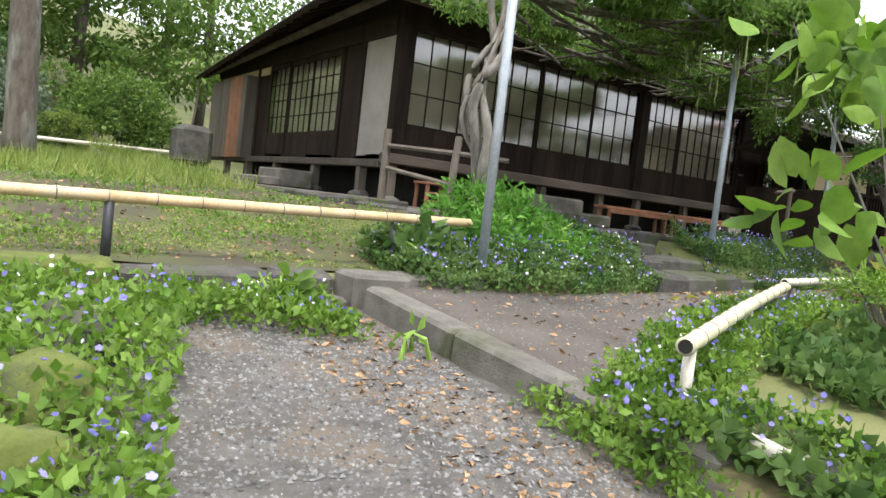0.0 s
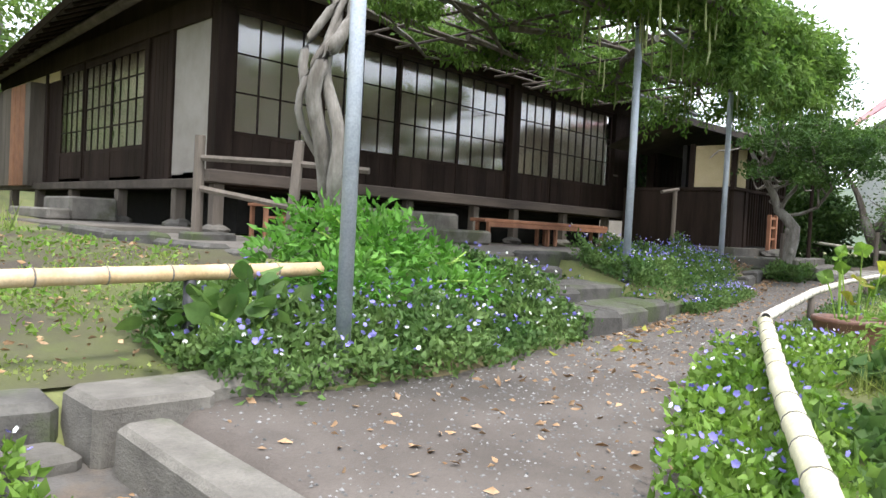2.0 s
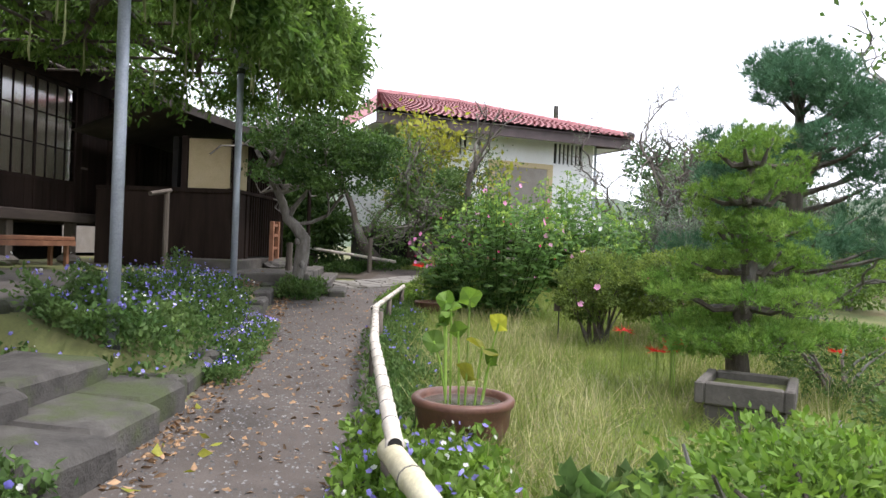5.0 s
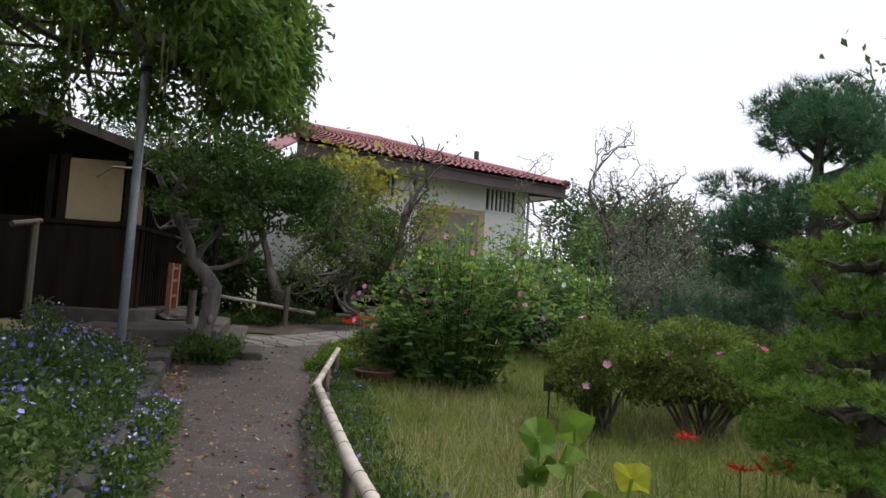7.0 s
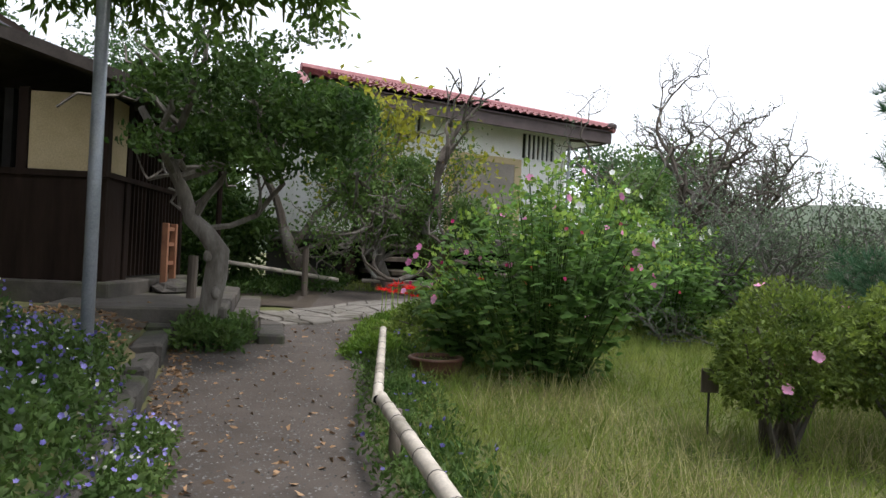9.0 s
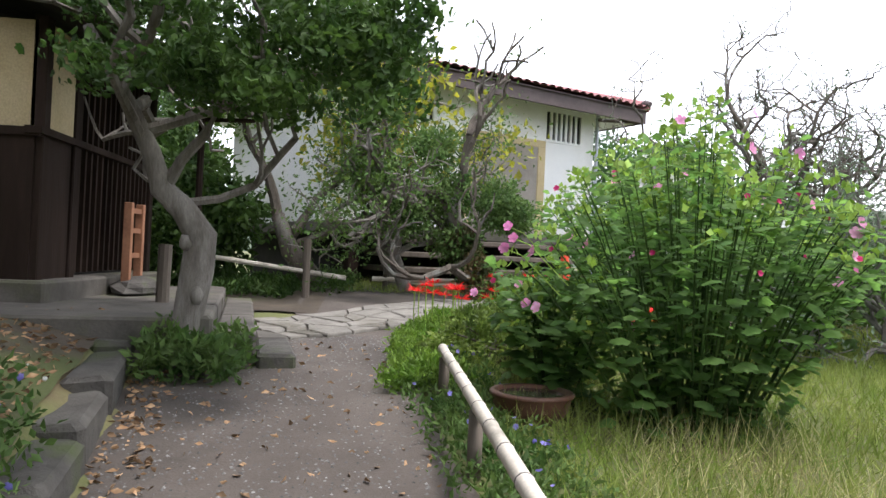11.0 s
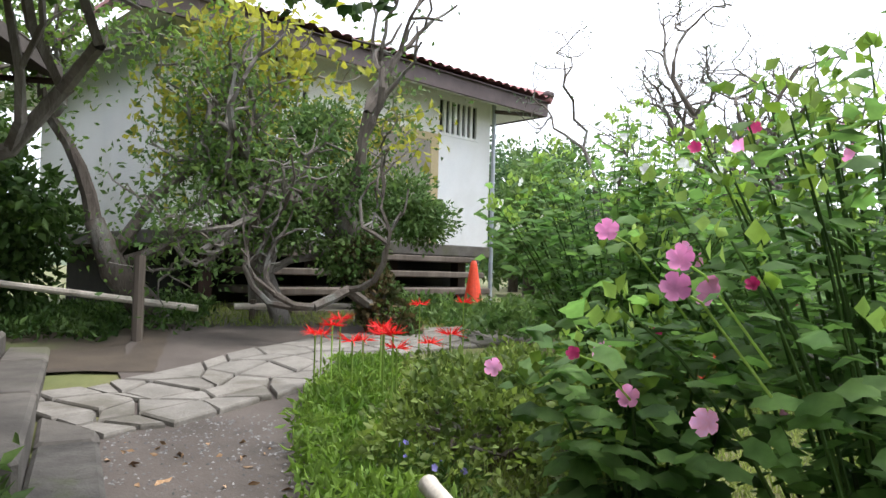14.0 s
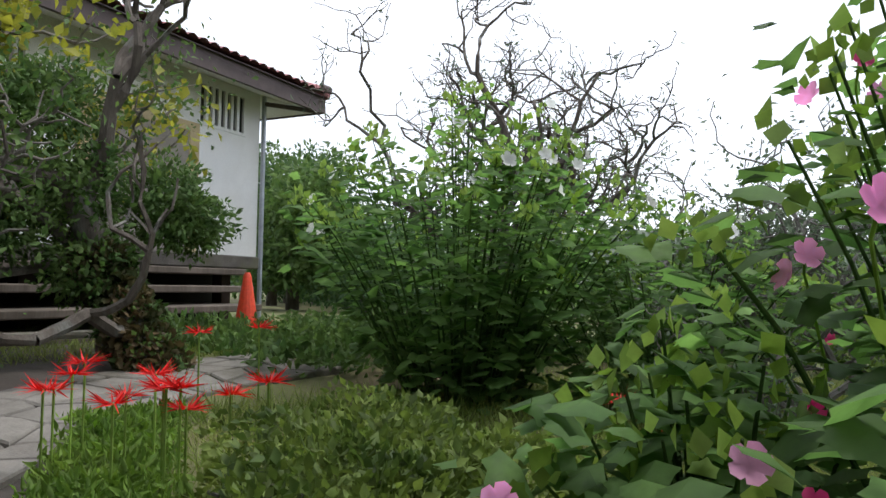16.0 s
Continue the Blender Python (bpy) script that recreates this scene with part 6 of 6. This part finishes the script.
mb = []
mr = random.Random(5)
while len(mb) < 96:
    bx, by, bz = mr.uniform(14.2, 17.2), mr.uniform(3.5, 6.3), mr.uniform(1.7, 3.25)
    if by < 5.2 + 0.4 * (bx - 14.5) and bz > 1.7 + 0.3 * (bx - 14.2) and math.hypot(bx - 15.8, (by - 4.9) * 0.85) < 1.55 - 0.4 * max(0.0, bz - 2.4):
        mb.append((bx, by, bz, mr.uniform(0.2, 0.4), mr.uniform(0.2, 0.38), mr.uniform(0.06, 0.13)))
maple = tree("maple_tree", "maple with a crooked lichen-grey trunk and dark green leaves", [(15.92, 5.08, 0.1), (15.9, 5.05, 0.3), (15.91, 5.0, 0.6), (15.9, 4.95, 0.93), (15.93, 4.94, 1.17), (15.9, 5.07, 1.36), (15.88, 5.22, 1.5), (15.87, 5.3, 1.75), (15.83, 5.47, 2.1), (15.8, 5.75, 2.6)], [0.17, 0.135, 0.11, 0.12, 0.115, 0.095, 0.085, 0.07, 0.055, 0.035], "bark_pale",
     [((15.88, 5.2, 1.48), (0.1, -0.75, 0.7), 1.0, 0.042), ((15.87, 5.3, 1.75), (-0.5, 0.5, 0.8), 1.0, 0.04), ((15.9, 5.1, 1.4), (0.6, -1.0, 0.8), 1.1, 0.035), ((15.86, 5.35, 1.9), (-0.9, -0.7, 0.35), 1.1, 0.045), ((15.84, 5.42, 2.05), (0.9, -0.4, 0.5), 1.0, 0.045), ((15.82, 5.55, 2.3), (-0.2, -1.0, 0.5), 1.1, 0.045)], "lf_maple", 14500, 0.056, 101, mb, "lobe", 0.75, depth=2, droop=0.15, wig=0.42)
for i, (a, zz, rk) in enumerate(((3.6, 0.75, 0.05), (2.6, 1.12, 0.045), (4.4, 0.42, 0.05), (3.0, 0.28, 0.06))):
    Geo().rock(15.9 + 0.1 * math.cos(a), 4.97 + 0.1 * math.sin(a), zz, rk, rk, rk * 1.3, i + 11, 0.3, 6, 8).ob("burl", "bark_pale", maple, "", True)

# ---- gnarled trees beyond the flagstones ----
tree("plum_tree", "gnarled old plum tree with a leaning trunk", [(21.5, 4.2, 0.0), (21.3, 4.5, 0.6), (21.1, 4.9, 1.1), (21.1, 5.1, 1.6)], [0.2, 0.17, 0.14, 0.1], "bark", [((21.1, 4.9, 1.1), (-0.2, -0.8, 0.9), 1.2, 0.08), ((21.1, 5.1, 1.6), (0.0, 0.4, 1.0), 1.1, 0.08), ((21.2, 4.8, 1.2), (0.3, -1.0, 0.5), 1.2, 0.07)], "lf_far", 0, 0.09, 102, None, depth=3, per=24, spread=0.24)
ivy_tree = tree("plum_tree", "gnarled lichen-covered tree with ivy on a leaning trunk", [(20.2, 1.95, 0.0), (20.45, 2.1, 0.5), (20.75, 2.3, 0.95), (20.95, 2.45, 1.4), (20.9, 2.7, 2.0)], [0.2, 0.18, 0.16, 0.14, 0.1], "bark", [((20.95, 2.45, 1.4), (-0.2, 0.9, 0.5), 1.2, 0.07), ((20.9, 2.7, 2.0), (0.1, 0.3, 1.0), 1.0, 0.08), ((20.9, 2.6, 1.8), (0.2, -0.7, 1.0), 1.1, 0.08), ((20.6, 2.2, 0.8), (-0.2, 1.2, 0.35), 1.2, 0.06)], "lf_mid", 17000, 0.07, 103,
     [(20.3, 2.02, 0.4, 0.24, 0.24, 0.22), (20.5, 2.12, 0.65, 0.24, 0.26, 0.2), (20.9, 2.5, 1.3, 0.3, 0.4, 0.35), (20.95, 2.6, 2.0, 0.3, 0.35, 0.5), (21.0, 2.9, 2.7, 0.35, 0.4, 0.3), (20.7, 2.25, 0.9, 0.25, 0.3, 0.25), (21.1, 1.9, 1.9, 0.5, 0.42, 0.42), (21.2, 1.6, 1.75, 0.4, 0.35, 0.3), (21.1, 3.2, 1.7, 0.45, 0.5, 0.4), (21.2, 3.7, 2.2, 0.4, 0.5, 0.35)], depth=3, per=1, spread=0.2)
p, d = in_blobs([(20.2 + 0.75 * u, 1.95 + 0.5 * u, 0.12 + 1.25 * u, 0.27 - 0.06 * u, 0.25 - 0.05 * u, 0.2) for u in (0.0, 0.15, 0.3, 0.45, 0.6, 0.75, 0.9, 1.0)], 4200, 141, 0.75)
bulk("ivy", p, d + np.random.default_rng(8).normal(size=d.shape) * 0.5 - UP * 0.4, 0.075 * np.random.default_rng(9).uniform(0.6, 1.3, len(p)), "lf_ivy", ivy_tree, "brown-green ivy wrapped round the trunk", "lobe", 0.7, 142)
tree("plum_tree", "gnarled tree with pale lichen on bare bent branches", [(21.3, 3.1, 0.0), (21.4, 3.2, 0.6), (21.2, 3.4, 1.1)], [0.13, 0.11, 0.09], "bark_pale", [((21.2, 3.4, 1.1), (-0.4, 0.9, 0.4), 1.1, 0.07), ((21.2, 3.4, 1.1), (0.2, -0.6, 0.8), 1.1, 0.07), ((21.3, 3.3, 0.9), (0.0, 0.3, 1.0), 1.2, 0.07), ((21.2, 3.4, 1.1), (-0.2, -1.1, 0.5), 1.2, 0.05)], "lf_mid", 0, 0.075, 104, None, depth=4, per=11, spread=0.22, wig=0.5)
tree("yellowing_tree", "tree with large yellow-green autumn leaves", [(22.5, 3.35, 0.0), (22.4, 3.45, 1.2), (22.5, 3.35, 2.0)], [0.12, 0.1, 0.08], "bark_pale", [((22.5, 3.35, 1.8), (-0.5, 0.5, 0.9), 1.1, 0.06), ((22.5, 3.35, 2.0), (0.3, -0.6, 0.9), 1.1, 0.06), ((22.5, 3.35, 1.6), (-0.6, -0.6, 0.8), 1.1, 0.05), ((22.5, 3.35, 2.0), (-0.1, 0.1, 1.0), 1.2, 0.05), ((22.5, 3.35, 1.7), (-0.1, 1.0, 0.8), 1.2, 0.05)], "lf_yellow", 0, 0.16, 105, None, depth=3, per=7, spread=0.25, aspect=0.6)
tree("bare_tree", "nearly bare tree with crooked spreading branches", [(21.0, -1.9, 0.0), (20.9, -1.9, 1.0), (21.0, -1.85, 1.6)], [0.16, 0.13, 0.11], "bark", [((21.0, -1.85, 1.4), (-0.6, 0.9, 0.7), 1.35, 0.075), ((21.0, -1.85, 1.6), (0.6, -0.8, 0.8), 1.35, 0.075), ((21.0, -1.85, 1.6), (-0.7, -0.6, 0.9), 1.35, 0.07), ((21.0, -1.85, 1.6), (0.2, 0.2, 1.0), 1.35, 0.07), ((21.0, -1.85, 1.3), (0.4, 1.0, 0.5), 1.35, 0.06), ((20.9, -1.9, 1.0), (-0.9, 0.3, 0.5), 1.35, 0.05)], "lf_far_grey", 0, 0.07, 106, None, depth=5, per=1, spread=0.05, aspect=0.3, wig=0.45, up=0.07)
tree("bare_tree", "nearly bare tree with crooked spreading branches", [(22.5, -3.6, 0.0), (22.4, -3.6, 0.9), (22.5, -3.5, 1.5)], [0.14, 0.12, 0.1], "bark", [((22.5, -3.5, 1.4), (-0.8, -0.6, 0.8), 1.1, 0.07), ((22.5, -3.5, 1.5), (0.5, 0.7, 0.9), 1.1, 0.07), ((22.5, -3.5, 1.5), (-0.2, 0.2, 1.0), 1.1, 0.06), ((22.5, -3.5, 1.3), (0.5, -0.9, 0.6), 1.1, 0.06)], "lf_far_grey", 0, 0.09, 107, None, depth=4, per=1, spread=0.1, aspect=0.35, wig=0.4, up=0.12)
tree("magnolia_tree", "small dark tree with broad leaves at the lawn edge", [(14.2, -4.6, -0.1), (14.3, -4.7, 1.6), (14.2, -4.6, 2.6)], [0.1, 0.08, 0.06], "bark_twig", [((14.2, -4.6, 2.4), (0.5, 0.6, 0.8), 1.2, 0.05), ((14.2, -4.6, 2.6), (-0.5, -0.3, 1.0), 1.2, 0.05), ((14.2, -4.6, 2.0), (0.4, -0.8, 0.7), 1.2, 0.05)], "lf_mid", 0, 0.13, 108, None, depth=3, per=3, spread=0.2)

for i in range(16):
    hx, hy = 10 + i * 2.6, -9.5 - 0.25 * i + 1.5 * math.sin(i * 1.9)
    hh = 1.3 + 0.7 * math.sin(i * 2.7) ** 2 + 0.06 * i
    bush("boundary_shrub", "dense dark shrub along the far garden boundary", [(hx, hy, gz(hx, hy) + hh * 0.5, 1.5, 1.2, hh * 0.55), (hx + 1.2, hy + 0.4, gz(hx, hy) + hh * 0.42, 1.2, 1.0, hh * 0.45)], 2600, 0.17, "lf_far_dark" if i % 3 else "lf_mid", 700 + i, (), 6, shell=0.5)
for i in range(7):
    hx, hy = 25 + i * 3.5, -4.5 - 1.2 * i
    hh = 2.2 + 0.8 * math.sin(i * 2.1) ** 2
    bush("boundary_shrub", "dense dark shrub beyond the storehouse", [(hx, hy, gz(hx, hy) + hh * 0.5, 1.6, 1.4, hh * 0.55)], 2200, 0.18, "lf_far_dark", 740 + i, (), 6, shell=0.5)

for i, (x, y) in enumerate(((17.1, -1.5), (16.4, -2.2), (17.9, -2.3), (15.4, -3.0))):
    limbs = [((x, y, 0.25), (math.cos(a) * 0.8, math.sin(a) * 0.8, 0.95), 0.95, 0.035) for a in (0.3, 1.3, 2.4, 3.4, 4.5, 5.5)]
    tree("twiggy_shrub", "dense twiggy grey shrub with small sparse leaves", [(x, y, -0.1), (x, y, 0.2), (x, y, 0.4)], [0.07, 0.06, 0.04], "bark_twig", limbs, "lf_far_grey", 0, 0.06, 640 + i, None, depth=4, per=4, spread=0.1, aspect=0.4, category="shrub", up=0.1)

for i, (x, y, h, w) in enumerate(((34, -5.5, 4.6, 2.4), (40, -7.5, 6.2, 3.0), (45, -10.5, 7.6, 3.4), (50, -14.0, 7.2, 3.6), (56, -19.0, 5.8, 3.6), (62, -25.0, 4.8, 3.6), (66, -32.0, 4.6, 3.8))):
    rb = random.Random(800 + i)
    z = gz(x, y)
    bl = [(x + rb.gauss(0, w * 0.4), y + rb.gauss(0, w * 0.4), z + h * rb.uniform(0.15, 0.88), w * 0.4, w * 0.4, h * 0.14) for _ in range(20)]
    tree("woodland_tree", "leafy dark tree on the rise beyond the storehouse", [(x, y, z - 0.3), (x, y, z + h * 0.5), (x, y, z + h * 0.8)], [0.22, 0.15, 0.07], "bark", [], "lf_far_dark" if i % 2 else "lf_mid", 6000, 0.26, 820 + i, bl)

# dark trees behind the porch
for i, (x, y, h, w, c) in enumerate(((22.5, 7.5, 4.2, 1.6, "lf_maple"), (24.5, 8.5, 5.2, 2.0, "lf_maple"), (21.9, 6.3, 3.0, 1.1, "lf_maple"), (27.5, 9.5, 6.0, 2.2, "lf_far_dark"), (22.0, 11.5, 6.0, 2.0, "lf_far_dark"), (31, 12, 7.5, 2.6, "lf_far_dark"))):
    rb = random.Random(200 + i)
    bl = [(x + rb.gauss(0, w * 0.35), y + rb.gauss(0, w * 0.35), h * rb.uniform(0.25, 0.92), w * 0.45, w * 0.45, h * 0.14) for _ in range(14)]
    tree("evergreen_tree", "dense dark evergreen behind the porch", [(x, y, 0.0), (x, y, h * 0.5), (x, y, h * 0.8)], [0.14, 0.1, 0.05], "bark", [], c, 7000, 0.14, 210 + i, bl)

# ---- wooded slope behind the house ----
tree("camphor_tree", "large tree with a thick grey trunk on the grassy slope", [(1.35, 13.5, 0.3), (1.35, 13.5, 1.2), (1.3, 13.6, 3.5), (1.4, 13.6, 6.5)], [0.38, 0.27, 0.25, 0.2], "bark", [((1.4, 13.6, 6.3), (0.3, 0.4, 1), 2.0, 0.12), ((1.4, 13.6, 6.4), (-0.5, -0.3, 1), 2.0, 0.12)], "lf_far", 6000, 0.22, 120, [(1.0, 13.5, 8.5, 2.2, 2.2, 1.0), (2.2, 13.9, 8.2, 1.6, 1.6, 0.8)], depth=2)
SLOPE = [(-6.5, 26, 9, 4.2, "lf_far"), (-1.5, 27.5, 9.5, 4.2, "lf_far"), (3.6, 27, 9.5, 4.0, "lf_far"), (8.5, 29, 11, 4.5, "lf_far"), (-11, 28, 10, 4.5, "lf_far_dark"), (-4.5, 33, 14, 5.0, "lf_far_dark"), (2.0, 34, 15, 5.0, "lf_far_dark"), (8.5, 36, 16, 5.5, "lf_far"), (15, 33, 14, 5.5, "lf_far"), (22, 31, 13, 5.5, "lf_far_dark"), (-14, 22, 8, 3.5, "lf_far"), (29, 27, 11, 5, "lf_far_dark")]
for i, (x, y, h, w, c) in enumerate(SLOPE):
    rb = random.Random(400 + i)
    z = gz(x, y)
    bl = []
    for k in range(22):
        u = rb.random()
        bl.append((x + rb.gauss(0, w * 0.33), y + rb.gauss(0, w * 0.3), z + h * (0.22 + 0.7 * u), w * rb.uniform(0.2, 0.38), w * rb.uniform(0.2, 0.36), h * rb.uniform(0.04, 0.09)))
    tree("woodland_tree", "leafy broadleaved tree on the wooded slope", [(x, y, z - 0.3), (x + 0.2, y, z + h * 0.5), (x, y, z + h * 0.8)], [0.25, 0.18, 0.08], "bark", [], c, 8500, 0.28, 420 + i, bl, aspect=0.45, droop=0.25)
SHRUBS = [(-3.2, 21.0, 2.4, 1.8, "lf_far_grey"), (-0.6, 22.3, 3.0, 2.0, "lf_far_dark"), (1.4, 22.8, 2.8, 1.8, "lf_far_grey"), (3.6, 23.0, 2.6, 1.8, "lf_far"), (5.4, 23.6, 3.0, 1.6, "lf_far"), (-5.8, 20.5, 2.6, 2.0, "lf_far"), (2.7, 20.4, 1.2, 0.9, "lf_azalea"), (-1.8, 20.0, 1.6, 1.5, "lf_far"), (0.4, 24.6, 4.4, 2.2, "lf_far_dark"), (-3.6, 24.2, 4.4, 2.4, "lf_far_grey"), (-8.0, 19.0, 2.4, 2.0, "lf_far_dark")]
for i, (x, y, h, w, c) in enumerate(SHRUBS):
    rb = random.Random(500 + i)
    z = gz(x, y)
    bl = [(x + rb.gauss(0, w * 0.3), y + rb.gauss(0, w * 0.25), z + h * rb.uniform(0.25, 0.8), w * 0.34, w * 0.34, h * 0.22) for _ in range(9)]
    bush("woodland_shrub", "rounded shrub at the foot of the wooded slope", bl, 5200, 0.15 if h > 2 else 0.09, c, 520 + i, (), 8, shell=0.45)
slope_rail = thing("slope_rail", 0, 20, 0.9, "pale bamboo rail on the far lawn", "rail")
Geo().tube([(0.5, 19.5, gz(1, 19.5) + 0.35), (6.0, 20.2, gz(5, 20) + 0.35)], 0.05, 8).ob("culm", "bamboo_old", slope_rail)
for x in (1.2, 3.5, 5.8):
    Geo().tube([(x, 19.55 + 0.12 * x, gz(x, 19.7) - 0.1), (x, 19.55 + 0.12 * x, gz(x, 19.7) + 0.4)], 0.04, 8).ob("post", "wood_grey", slope_rail)

# ---- distance ----
hv, hf = [], []
for i in range(73):
    a = radians(-150 + 3.6 * i)
    for j in range(7):
        d = 130 + 38 * j
        h = (13 + 10 * noise.noise(Vector((i * 0.23, 2, 0))) + 3 * noise.noise(Vector((i * 0.7, 5, 0)))) * math.sin(math.pi * min(1, j / 5.0) * 0.62) * 1.6 + 1.2 * noise.noise(Vector((i * 1.3, j * 1.7, 1)))
        hv.append((20 + d * math.cos(a), d * math.sin(a), max(-2, h) - (3 if j == 0 else 0)))
for i in range(72):
    for j in range(6):
        hf.append((i * 7 + j, i * 7 + j + 1, (i + 1) * 7 + j + 1, (i + 1) * 7 + j))
tagged(link("backdrop_hills", hv, hf, "hill", None, "", True), "low wooded hills on the horizon", "hills", kind="structure")
far_house = thing("far_house", 60, -22, 0, "distant house with a grey tiled roof", "house")
Geo().box(52, 62, -28, -20, -1.5, 1.6).ob("wall", "plaster_white", far_house)
g = Geo()
g.v = [(51, -29, 1.5), (63, -29, 1.5), (63, -19, 1.5), (51, -19, 1.5), (54, -24, 3.8), (60, -24, 3.8)]
g.f = [(0, 1, 5, 4), (1, 2, 5), (2, 3, 4, 5), (3, 0, 4), (3, 2, 1, 0)]
g.ob("roof", "roof_old", far_house, "dark grey tiled roof")
for k, (x, y, h) in enumerate(((38.0, -0.84, 7.9), (70, -22, 6.5), (90, -46, 7.5))):
    up_ = thing("utility_pole", x, y, 0, "grey concrete utility pole with a crossarm", "utility pole", "utility poles")
    Geo().tube([(x, y, -1), (x, y, h)], [0.16, 0.11], 8).ob("shaft", "stone_dark", up_)
    if k:
        Geo().box(x - 0.05, x + 0.05, y - 0.7, y + 0.7, h - 0.6, h - 0.5).ob("crossarm", "steel_dark", up_)
cable = thing("overhead_cables", 60, -20, 6, "thin overhead cables between utility poles", "cable")
for k in range(4):
    pts = []
    for i in range(13):
        u = i / 12
        pts.append((38 + 32 * u, -0.84 - 21.2 * u + 0.4 * k, 7.6 - 0.45 * k - 1.4 * u - 1.0 * math.sin(math.pi * u)))
    Geo().tube(pts, 0.018, 4).ob("wire", "steel_dark", cable)
    Geo().tube([(70, -22 + 0.4 * k, 6.2 - 0.45 * k), (80, -34 + 0.4 * k, 6.0 - 0.45 * k), (90, -46 + 0.4 * k, 7.0 - 0.45 * k)], 0.02, 4).ob("wire", "steel_dark", cable)

# ---- flagstones ----
flags = thing("flagstone_path", 19.5, 3.4, 0.1, "crazy paving of pale irregular flagstones", "paving", kind="structure")
fr = random.Random(9)
rows_, cols_ = 4, 15
grid = {}
CENTRE = [(17.5, 4.75), (17.8, 4.3), (18.25, 3.85), (18.95, 3.4), (19.65, 2.65), (20.1, 1.8), (20.4, 0.9)]
for i in range(cols_ + 1):
    u = i / cols_ * (len(CENTRE) - 1)
    k = min(len(CENTRE) - 2, int(u))
    (ax, ay), (bx, by) = CENTRE[k], CENTRE[k + 1]
    cx, cy = ax + (bx - ax) * (u - k), ay + (by - ay) * (u - k)
    (ax, ay), (bx, by) = CENTRE[max(0, k - 1)], CENTRE[min(len(CENTRE) - 1, k + 2)]
    ln = math.hypot(bx - ax, by - ay)
    tx, ty = (bx - ax) / ln, (by - ay) / ln
    for j in range(rows_ + 1):
        along = fr.uniform(-0.12, 0.12) if 0 < i < cols_ else 0
        side = (j / rows_ - 0.5) * 1.1 + (fr.uniform(-0.1, 0.1) if 0 < j < rows_ else fr.uniform(-0.04, 0.04))
        grid[i, j] = (cx + tx * along - ty * side, cy + ty * along + tx * side)
for i in range(cols_):
    for j in range(rows_):
        q = [grid[i, j], grid[i + 1, j], grid[i + 1, j + 1], grid[i, j + 1]]
        if fr.random() < 0.35:
            mx, my = (q[1][0] + q[2][0]) / 2, (q[1][1] + q[2][1]) / 2
            q = [q[0], q[1], (mx + 0.05, my), q[2], q[3]]
        cx, cy = sum(a for a, b in q) / len(q), sum(b for a, b in q) / len(q)
        k = 1 - 0.022 / max(0.1, math.hypot(q[0][0] - cx, q[0][1] - cy))
        zt = 0.035 + fr.uniform(-0.005, 0.005)
        g, n = Geo(), len(q)
        ring = [(cx + (a - cx) * f, cy + (b - cy) * f, dz) for f, dz in ((k, zt - 0.1), (k, zt - 0.012), (k - 0.05, zt)) for a, b in q]
        g.v = [(a, b, path_z(a, 3) + c) for a, b, c in ring]
        g.f = [tuple(2 * n + e for e in range(n))] + [(r * n + e, r * n + (e + 1) % n, (r + 1) * n + (e + 1) % n, (r + 1) * n + e) for r in range(2) for e in range(n)]
        g.ob("flagstone", "flagstone", flags)
